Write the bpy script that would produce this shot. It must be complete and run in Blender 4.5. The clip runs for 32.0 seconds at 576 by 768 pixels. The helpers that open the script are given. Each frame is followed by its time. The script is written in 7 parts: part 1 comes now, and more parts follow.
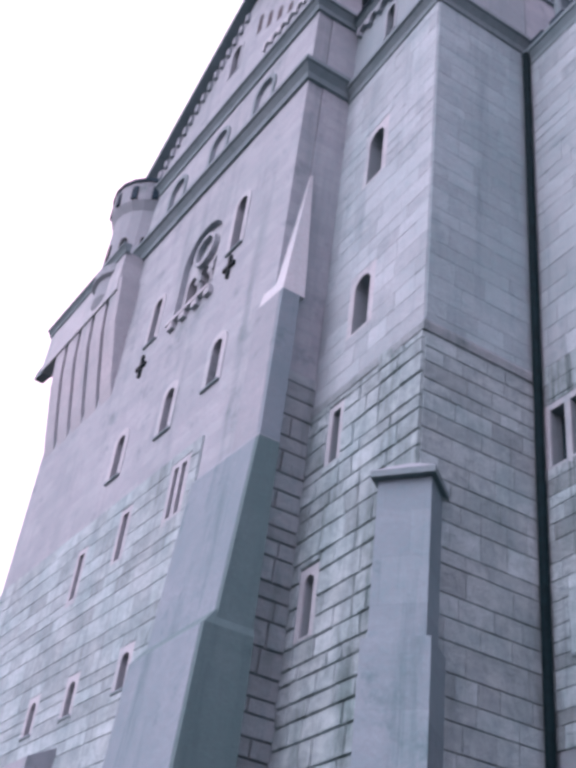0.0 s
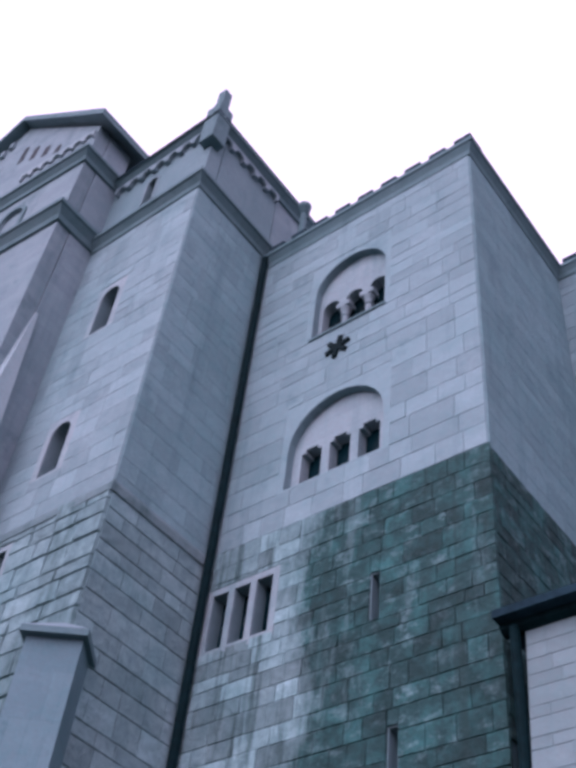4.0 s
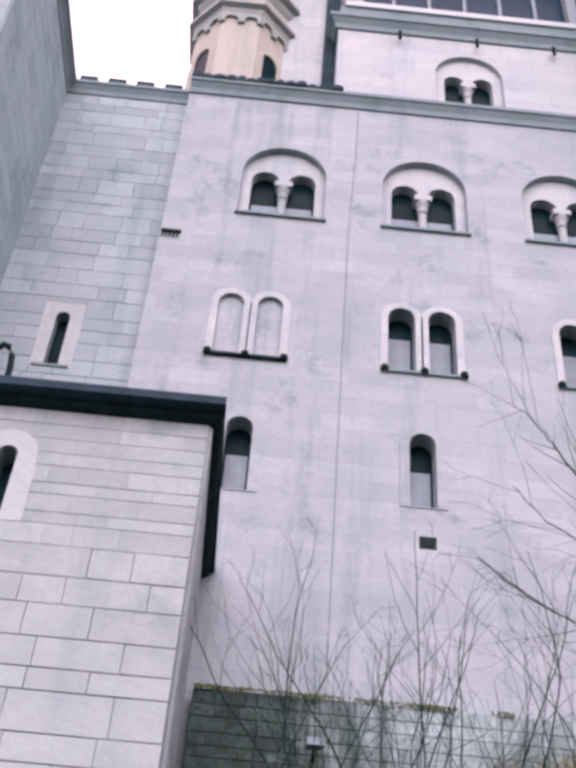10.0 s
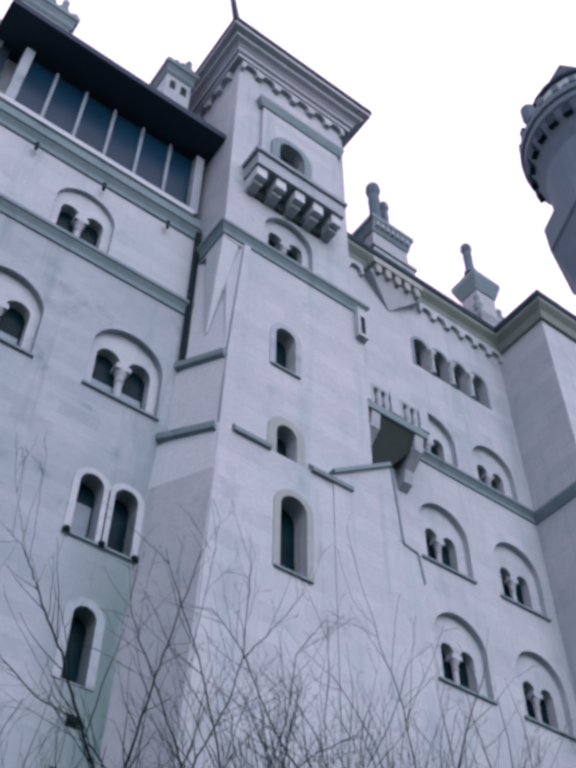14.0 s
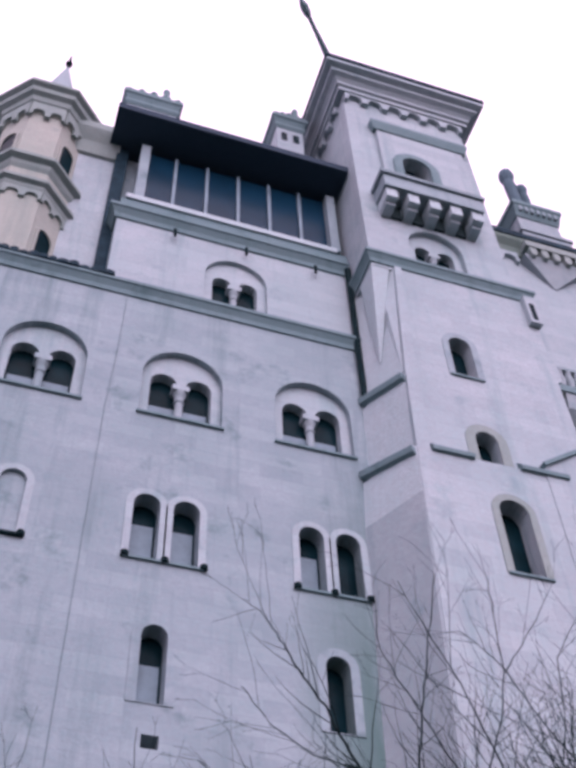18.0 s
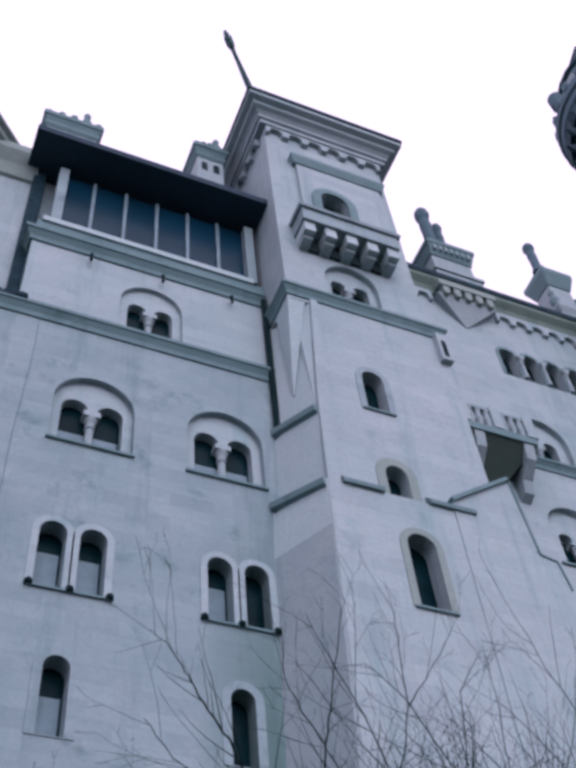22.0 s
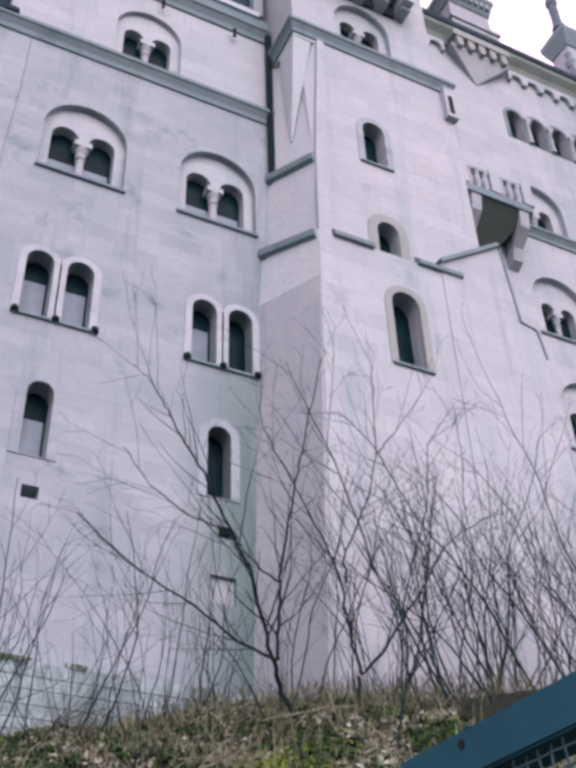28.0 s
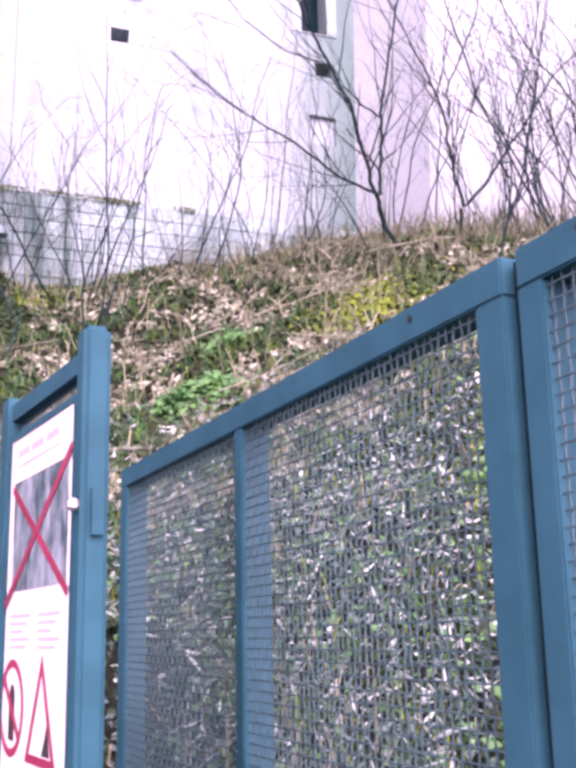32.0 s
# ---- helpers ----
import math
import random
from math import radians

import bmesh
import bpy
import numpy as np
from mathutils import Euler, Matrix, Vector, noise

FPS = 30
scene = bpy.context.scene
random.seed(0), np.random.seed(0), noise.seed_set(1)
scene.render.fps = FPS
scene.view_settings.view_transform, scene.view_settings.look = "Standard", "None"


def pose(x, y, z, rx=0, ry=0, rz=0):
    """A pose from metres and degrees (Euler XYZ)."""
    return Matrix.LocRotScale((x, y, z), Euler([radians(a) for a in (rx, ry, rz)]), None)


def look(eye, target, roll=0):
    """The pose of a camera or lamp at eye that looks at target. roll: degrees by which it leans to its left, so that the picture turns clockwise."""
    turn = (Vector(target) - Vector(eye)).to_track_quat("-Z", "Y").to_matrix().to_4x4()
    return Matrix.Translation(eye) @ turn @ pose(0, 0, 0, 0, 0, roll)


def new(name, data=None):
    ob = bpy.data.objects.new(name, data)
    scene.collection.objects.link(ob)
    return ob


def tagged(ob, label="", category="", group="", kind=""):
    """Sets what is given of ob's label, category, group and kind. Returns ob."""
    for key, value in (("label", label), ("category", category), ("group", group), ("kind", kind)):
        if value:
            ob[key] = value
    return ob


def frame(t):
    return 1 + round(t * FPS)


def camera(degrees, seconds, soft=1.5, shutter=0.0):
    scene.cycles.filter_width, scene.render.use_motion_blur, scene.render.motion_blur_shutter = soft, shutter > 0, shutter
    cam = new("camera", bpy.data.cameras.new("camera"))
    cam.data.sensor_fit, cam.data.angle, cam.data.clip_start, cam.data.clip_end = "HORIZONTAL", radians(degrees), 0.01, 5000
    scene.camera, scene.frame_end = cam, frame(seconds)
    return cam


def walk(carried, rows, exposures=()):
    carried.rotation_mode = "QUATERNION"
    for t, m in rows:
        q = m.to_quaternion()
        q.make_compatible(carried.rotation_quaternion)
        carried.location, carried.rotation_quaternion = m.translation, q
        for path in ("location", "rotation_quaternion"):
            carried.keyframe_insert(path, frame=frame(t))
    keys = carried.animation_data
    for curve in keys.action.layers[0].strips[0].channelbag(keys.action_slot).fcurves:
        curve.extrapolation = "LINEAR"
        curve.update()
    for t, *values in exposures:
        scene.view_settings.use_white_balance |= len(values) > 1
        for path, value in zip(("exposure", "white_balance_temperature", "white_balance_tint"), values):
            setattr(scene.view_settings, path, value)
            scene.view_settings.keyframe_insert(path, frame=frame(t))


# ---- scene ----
cam = camera(31.00, 32.0, soft=4.6, shutter=0.0)
# seconds, place, turn in degrees
PATH = (
    (0, 0.000, 0.000, 1.600, 126.115, -6.455, 58.711),
    (0.5, 0.000, 0.000, 1.600, 131.006, -6.366, 56.401),
    (1, 0.000, 0.000, 1.600, 133.337, -7.234, 53.928),
    (1.5, 0.000, 0.000, 1.600, 133.291, -8.682, 49.896),
    (2, 0.000, 0.000, 1.600, 133.847, -8.884, 48.055),
    (2.5, 0.000, 0.000, 1.600, 132.647, -7.502, 46.494),
    (4.5, 0.000, 0.000, 1.600, 139.199, -5.678, 31.167),
    (5, 0.000, 0.000, 1.600, 140.546, -6.312, 23.781),
    (5.5, 0.000, 0.000, 1.600, 141.168, -4.852, 18.288),
    (6, 0.000, 0.000, 1.600, 140.630, -4.169, 14.336),
    (6.5, 0.000, 0.000, 1.600, 136.992, -3.354, 13.564),
    (7, 0.000, 0.000, 1.600, 134.215, -2.568, 13.283),
    (7.5, 0.000, 0.000, 1.600, 131.397, -2.633, 12.862),
    (8, 0.000, 0.000, 1.600, 128.631, -1.386, 11.195),
    (8.5, 0.000, 0.000, 1.600, 126.704, -1.817, 10.013),
    (9, 0.000, 0.000, 1.600, 126.159, -2.542, 7.580),
    (9.5, 0.000, 0.000, 1.600, 129.047, -4.137, 2.672),
    (10, 0.000, 0.000, 1.600, 129.925, -3.688, -4.295),
    (10.5, 0.000, 0.000, 1.600, 130.933, -3.719, -11.241),
    (11, 0.000, 0.000, 1.600, 131.655, -2.114, -17.093),
    (11.5, 0.000, 0.000, 1.600, 132.610, -0.896, -22.137),
    (12, 0.000, 0.000, 1.600, 132.668, -0.320, -24.710),
    (12.5, 0.000, 0.000, 1.600, 133.970, -0.508, -28.913),
    (13, 0.000, 0.000, 1.600, 136.026, -1.078, -32.792),
    (13.5, 0.000, 0.000, 1.600, 137.162, -1.108, -36.860),
    (15.5, 0.000, 0.000, 1.600, 142.044, 1.694, -29.298),
    (16, 0.000, 0.000, 1.600, 141.388, 1.839, -25.868),
    (16.5, 0.000, 0.000, 1.600, 142.369, 3.859, -22.994),
    (17, 0.000, 0.000, 1.600, 141.618, 3.305, -20.258),
    (17.5, 0.000, 0.000, 1.600, 139.409, 2.396, -19.566),
    (18, 0.000, 0.000, 1.600, 140.451, 1.803, -18.279),
    (18.5, 0.000, 0.000, 1.600, 140.690, 1.112, -18.233),
    (19, 0.000, 0.000, 1.600, 142.555, 1.143, -19.014),
    (19.5, 0.000, 0.000, 1.600, 142.521, 1.075, -19.622),
    (20, 0.000, 0.000, 1.600, 142.438, 1.826, -20.560),
    (20.5, 0.000, 0.000, 1.600, 143.013, 2.549, -21.349),
    (21, 0.000, 0.000, 1.600, 141.235, 3.629, -21.125),
    (21.5, 0.000, 0.000, 1.600, 141.779, 4.198, -21.526),
    (22, 0.000, 0.000, 1.600, 141.880, 4.485, -22.555),
    (22.5, 0.000, 0.000, 1.600, 142.486, 4.548, -22.924),
    (23, 0.000, 0.000, 1.600, 143.015, 4.435, -23.419),
    (23.5, 0.000, 0.000, 1.600, 142.613, 4.291, -24.757),
    (24, 0.000, 0.000, 1.600, 142.496, 3.676, -26.170),
    (24.5, 0.000, 0.000, 1.600, 141.184, 3.201, -28.039),
    (26.5, 0.000, 0.000, 1.600, 135.240, 1.486, -29.000),
    (27, 0.000, 0.000, 1.600, 133.405, 1.332, -28.178),
    (27.5, 0.000, 0.000, 1.600, 132.053, 1.550, -27.227),
    (28, 0.001, -0.000, 1.603, 127.888, 1.725, -26.205),
    (28.5, -0.007, -0.001, 1.615, 124.961, 2.003, -25.579),
    (29, -0.005, -0.003, 1.605, 122.523, 1.774, -24.719),
    (29.5, -0.007, 0.000, 1.585, 119.207, 1.905, -25.075),
    (30, -0.015, 0.013, 1.561, 115.442, 2.441, -25.100),
    (30.5, -0.015, 0.030, 1.539, 111.794, 2.704, -24.416),
    (31, -0.016, 0.043, 1.526, 109.389, 2.378, -23.980),
    (31.5, -0.019, 0.054, 1.512, 106.005, 2.497, -22.475),
    (32, -0.022, 0.069, 1.489, 103.399, 1.218, -20.579),
)
EXPOSURES = ((0, 0.95, 6550, 26), (0.6, 0.72, 6400, 23), (1, 0.53, 5950, 26), (2.5, 0.38, 5780, 20), (5, 0.45, 5680, 14), (6, 0.37, 5650, 17), (6.6, 1.3, 7020, 26), (7, 1.38, 7150, 32), (8, 1.6, 7420, 34), (9, 1.22, 7270, 29), (10, 1.35, 7300, 25), (11, 1.26, 7200, 22), (12, 1.34, 7220, 24), (13, 0.85, 6670, 19), (13.5, 0.7, 6320, 15), (15.5, 0.22, 5970, 9), (16, 0.22, 5970, 8), (17, 0.46, 6000, 9), (18, 0.74, 6350, 23), (18.5, 0.45, 5970, 8), (19, 0.0, 5850, -4), (20, 0.1, 5850, -3), (21, 0.28, 5900, 3), (22, 0.36, 5880, 6), (23, 0.24, 5870, 5), (24, 0.16, 5940, -1), (24.5, 0.18, 5960, 0), (26.5, 0.75, 6620, 17), (28, 1.0, 6950, 21), (29, 1.45, 7250, 26), (30, 1.82, 7470, 30), (31, 2.08, 7350, 38), (32, 2.4, 7080, 46))
walk(cam, [(t, pose(*p)) for t, *p in PATH], EXPOSURES)

# overcast daylight
world = bpy.data.worlds.new("overcast_sky")
scene.world = world
world.use_nodes = True
wn = world.node_tree
wn.nodes.clear()
w_out = wn.nodes.new("ShaderNodeOutputWorld")
w_bg = wn.nodes.new("ShaderNodeBackground")
w_sky = wn.nodes.new("ShaderNodeTexSky")
w_sky.sky_type, w_sky.sun_disc = "NISHITA", False
w_sky.sun_elevation, w_sky.sun_rotation = radians(40), radians(182)
w_scale = wn.nodes.new("ShaderNodeMix")
w_scale.data_type, w_scale.blend_type = "RGBA", "MIX"
w_scale.inputs[0].default_value = 0.995
w_scale.inputs[7].default_value = (1.03, 0.81, 0.99, 1)  # cloud cover
wn.links.new(w_sky.outputs[0], w_scale.inputs[6])
wn.links.new(w_scale.outputs[2], w_bg.inputs[0])
wn.links.new(w_bg.outputs[0], w_out.inputs[0])
w_bg.inputs[1].default_value = 0.97

sun_data = bpy.data.lights.new("sun", "SUN")
sun_data.energy, sun_data.angle, sun_data.color = 1.3, radians(60), (1.0, 0.92, 0.98)
sun = new("sun", sun_data)
sun.matrix_world = look((-2, -30, 38), (0, 14, 10))


# ---- materials ----
def nodes_of(name):
    m = bpy.data.materials.new(name)
    m.use_nodes = True
    nt = m.node_tree
    return m, nt, nt.nodes["Principled BSDF"]


def mix_rgb(nt, fac, a, b, blend="MIX"):
    n = nt.nodes.new("ShaderNodeMix")
    n.data_type, n.blend_type = "RGBA", blend
    for i, v in ((0, fac), (6, a), (7, b)):
        if isinstance(v, bpy.types.NodeSocket):
            nt.links.new(v, n.inputs[i])
        elif i == 0:
            n.inputs[i].default_value = v
        else:
            n.inputs[i].default_value = (*v, 1)
    return n.outputs[2]


def noise_fac(nt, scale, detail=5, rough=0.6, lo=0.35, hi=0.65, stretch=(1, 1, 1), coords=None):
    tc = nt.nodes.new("ShaderNodeNewGeometry")
    mp = nt.nodes.new("ShaderNodeMapping")
    mp.inputs["Scale"].default_value = stretch
    nt.links.new(coords or tc.outputs["Position"], mp.inputs[0])
    n = nt.nodes.new("ShaderNodeTexNoise")
    n.inputs["Scale"].default_value, n.inputs["Detail"].default_value, n.inputs["Roughness"].default_value = scale, detail, rough
    nt.links.new(mp.outputs[0], n.inputs["Vector"])
    r = nt.nodes.new("ShaderNodeMapRange")
    r.inputs[1].default_value, r.inputs[2].default_value = lo, hi
    nt.links.new(n.outputs[0], r.inputs[0])
    return r.outputs[0]


def add_bump(nt, bsdf, height, strength=0.3, distance=0.02):
    b = nt.nodes.new("ShaderNodeBump")
    b.inputs["Strength"].default_value, b.inputs["Distance"].default_value = strength, distance
    nt.links.new(height, b.inputs["Height"])
    nt.links.new(b.outputs[0], bsdf.inputs["Normal"])


def stone(name, base, dark, stain, grain=9.0, patch=0.35, stain_amount=0.5, vary=0.25, rough=0.9, bump=0.35, streak=0.4, joints=None):
    """Weathered limestone: grain, broad patches, downward streaks, a tint of its own for each block, and, for plain walls, faint joints."""
    m, nt, b = nodes_of(name)
    base, dark, stain = (base[0] * 1.06, base[1] * 0.985, base[2] * 0.99), (dark[0] * 0.93, dark[1] * 1.01, dark[2]), (stain[0] * 0.85, stain[1], stain[2])
    col = mix_rgb(nt, noise_fac(nt, patch, 6, 0.65, 0.3, 0.72), dark, base)
    fine = noise_fac(nt, grain, 8, 0.7, 0.25, 0.75)
    blotch = nt.nodes.new("ShaderNodeMath")
    blotch.operation = "MULTIPLY"
    blotch.inputs[1].default_value = 0.75
    nt.links.new(noise_fac(nt, 1.5, 7, 0.72, 0.44, 0.66, (1, 1, 1.9)), blotch.inputs[0])
    col = mix_rgb(nt, blotch.outputs[0], col, dark)
    col = mix_rgb(nt, fine, tuple(c * 0.72 for c in base), col)
    run = noise_fac(nt, 0.9, 6, 0.7, 0.52, 0.78, (1.6, 1.6, 0.12))
    f = nt.nodes.new("ShaderNodeMath")
    f.operation = "MULTIPLY"
    f.inputs[1].default_value = streak
    nt.links.new(run, f.inputs[0])
    col = mix_rgb(nt, f.outputs[0], col, stain)
    spot = noise_fac(nt, 0.8, 7, 0.7, 0.58, 0.75)
    f2 = nt.nodes.new("ShaderNodeMath")
    f2.operation = "MULTIPLY"
    f2.inputs[1].default_value = stain_amount
    nt.links.new(spot, f2.inputs[0])
    col = mix_rgb(nt, f2.outputs[0], col, stain)
    if vary:
        oi = nt.nodes.new("ShaderNodeObjectInfo")
        r = nt.nodes.new("ShaderNodeMapRange")
        r.inputs[3].default_value, r.inputs[4].default_value = 1 - vary, 1 + vary * 0.6
        nt.links.new(oi.outputs["Random"], r.inputs[0])
        hsv = nt.nodes.new("ShaderNodeHueSaturation")
        nt.links.new(r.outputs[0], hsv.inputs["Value"])
        nt.links.new(col, hsv.inputs["Color"])
        col = hsv.outputs[0]
    height = fine
    if joints:
        tc = nt.nodes.new("ShaderNodeTexCoord")
        br = nt.nodes.new("ShaderNodeTexBrick")
        br.inputs["Color1"].default_value, br.inputs["Color2"].default_value = (1, 1, 1, 1), (0.78, 0.79, 0.81, 1)
        br.inputs["Mortar"].default_value = (0.72, 0.72, 0.74, 1)
        br.inputs["Scale"].default_value, br.inputs["Mortar Size"].default_value = 1.0, 0.008
        br.inputs["Brick Width"].default_value, br.inputs["Row Height"].default_value = joints
        nt.links.new(tc.outputs["UV"], br.inputs["Vector"])
        col = mix_rgb(nt, 0.55, col, br.outputs[0], "MULTIPLY")
    nt.links.new(col, b.inputs["Base Color"])
    b.inputs["Roughness"].default_value = rough
    b.inputs["Specular IOR Level"].default_value = 0.25
    add_bump(nt, b, height, bump, 0.03)
    return m


def plain(name, base, var=0.15, scale=6.0, rough=0.6, metal=0.0, bump=0.1, spec=0.4, vary=0.0):
    m, nt, b = nodes_of(name)
    f = noise_fac(nt, scale, 6, 0.65)
    col = mix_rgb(nt, f, tuple(c * (1 - var) for c in base), tuple(min(1, c * (1 + var)) for c in base))
    if vary:
        oi = nt.nodes.new("ShaderNodeObjectInfo")
        r = nt.nodes.new("ShaderNodeMapRange")
        r.inputs[3].default_value, r.inputs[4].default_value = 1 - vary, 1 + vary
        nt.links.new(oi.outputs["Random"], r.inputs[0])
        hsv = nt.nodes.new("ShaderNodeHueSaturation")
        nt.links.new(r.outputs[0], hsv.inputs["Value"])
        nt.links.new(col, hsv.inputs["Color"])
        col = hsv.outputs[0]
    nt.links.new(col, b.inputs["Base Color"])
    b.inputs["Roughness"].default_value, b.inputs["Metallic"].default_value = rough, metal
    b.inputs["Specular IOR Level"].default_value = spec
    if bump:
        add_bump(nt, b, f, bump, 0.01)
    return m


def island(name, cols, rough=0.8, spec=0.2):
    """Colour picked anew for each leaf or tuft of a joined mesh."""
    m, nt, b = nodes_of(name)
    g = nt.nodes.new("ShaderNodeNewGeometry")
    ramp = nt.nodes.new("ShaderNodeValToRGB")
    ramp.color_ramp.interpolation = "LINEAR"
    els = ramp.color_ramp.elements
    els[0].color, els[1].color = (*cols[0], 1), (*cols[-1], 1)
    for i, c in enumerate(cols[1:-1]):
        els.new((i + 1) / (len(cols) - 1)).color = (*c, 1)
    nt.links.new(g.outputs["Random Per Island"], ramp.inputs[0])
    nt.links.new(ramp.outputs[0], b.inputs["Base Color"])
    b.inputs["Roughness"].default_value = rough
    b.inputs["Specular IOR Level"].default_value = spec
    return m


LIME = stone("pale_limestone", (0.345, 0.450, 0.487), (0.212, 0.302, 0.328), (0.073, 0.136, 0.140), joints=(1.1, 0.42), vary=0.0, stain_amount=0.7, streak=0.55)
PLASTER = stone("smooth_pale_limestone", (0.432, 0.530, 0.562), (0.312, 0.408, 0.438), (0.160, 0.256, 0.275), joints=(1.3, 0.5), vary=0.0, stain_amount=0.5, streak=0.65)
# limestone of the side walls, the teal cast of shade mixed into it
SIDE = stone("shade_tinted_tooled_limestone", (0.308, 0.474, 0.505), (0.205, 0.340, 0.365), (0.107, 0.180, 0.194), vary=0.1, stain_amount=0.5, streak=0.5, grain=4, bump=0.8)
SHADEALGAE = stone("shaded_algae_stone", (0.105, 0.205, 0.212), (0.075, 0.155, 0.160), (0.035, 0.082, 0.085), vary=0.0, stain_amount=0.5, streak=0.5)
ASHLAR = stone("ashlar_limestone", (0.344, 0.480, 0.513), (0.209, 0.322, 0.346), (0.116, 0.196, 0.211), vary=0.13, stain_amount=0.6, streak=0.5)
SMOOTH = stone("ashlar_backing", (0.252, 0.365, 0.394), (0.179, 0.273, 0.297), (0.107, 0.180, 0.194), vary=0.0)
RUSTIC = stone("rough_weathered_stone", (0.301, 0.420, 0.443), (0.136, 0.229, 0.243), (0.044, 0.098, 0.100), vary=0.16, stain_amount=0.95, streak=0.8, bump=1.0, grain=5)
# ashlar with the recessed link wall's shade tint put into its colour
SHADED = stone("shade_tinted_ashlar", (0.332, 0.458, 0.492), (0.212, 0.316, 0.34), (0.10, 0.19, 0.20), vary=0.13, stain_amount=0.7, streak=0.5)
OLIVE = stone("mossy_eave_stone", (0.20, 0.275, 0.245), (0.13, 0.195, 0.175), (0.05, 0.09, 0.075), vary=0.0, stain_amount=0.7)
VAULT = stone("shade_dark_olive_stone", (0.045, 0.072, 0.063), (0.032, 0.052, 0.046), (0.018, 0.03, 0.027), vary=0.0)
SOFFIT = stone("dark_painted_soffit", (0.03, 0.056, 0.085), (0.024, 0.046, 0.07), (0.018, 0.035, 0.05), vary=0.0)
KEEPST = stone("blue_grey_tower_stone", (0.105, 0.175, 0.215), (0.07, 0.125, 0.155), (0.035, 0.07, 0.09), vary=0.0)
DARKST = stone("dark_shade_stone", (0.034, 0.062, 0.068), (0.022, 0.044, 0.048), (0.012, 0.026, 0.028), vary=0.0)
TRIM = stone("grey_cornice_stone", (0.185, 0.290, 0.312), (0.115, 0.198, 0.214), (0.044, 0.087, 0.095), vary=0.0)
# pale rail and corbel stone; on broaches and tower splays it paints in light
PALELIT = stone("pale_lit_stone", (0.475, 0.583, 0.615), (0.385, 0.49, 0.52), (0.27, 0.37, 0.395), vary=0.0, stain_amount=0.3, streak=0.4)
SAND = stone("yellow_sandstone", (0.42, 0.46, 0.415), (0.30, 0.345, 0.31), (0.165, 0.215, 0.200), vary=0.0, stain_amount=0.5, streak=0.5)
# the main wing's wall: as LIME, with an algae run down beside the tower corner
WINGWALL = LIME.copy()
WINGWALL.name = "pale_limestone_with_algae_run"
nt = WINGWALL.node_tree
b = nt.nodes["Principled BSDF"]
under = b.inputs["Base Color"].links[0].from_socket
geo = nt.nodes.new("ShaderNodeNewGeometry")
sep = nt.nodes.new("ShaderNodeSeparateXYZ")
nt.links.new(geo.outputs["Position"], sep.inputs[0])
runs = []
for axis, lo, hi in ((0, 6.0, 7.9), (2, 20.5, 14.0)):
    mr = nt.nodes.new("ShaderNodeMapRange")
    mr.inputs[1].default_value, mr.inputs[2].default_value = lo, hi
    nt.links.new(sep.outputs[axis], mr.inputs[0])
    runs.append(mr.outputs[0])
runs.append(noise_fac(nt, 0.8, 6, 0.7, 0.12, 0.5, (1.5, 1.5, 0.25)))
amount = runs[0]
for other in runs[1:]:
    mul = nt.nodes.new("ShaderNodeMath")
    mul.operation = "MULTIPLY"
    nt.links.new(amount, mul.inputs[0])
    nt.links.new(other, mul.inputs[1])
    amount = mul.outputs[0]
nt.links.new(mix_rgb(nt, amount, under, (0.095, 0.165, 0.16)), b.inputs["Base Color"])


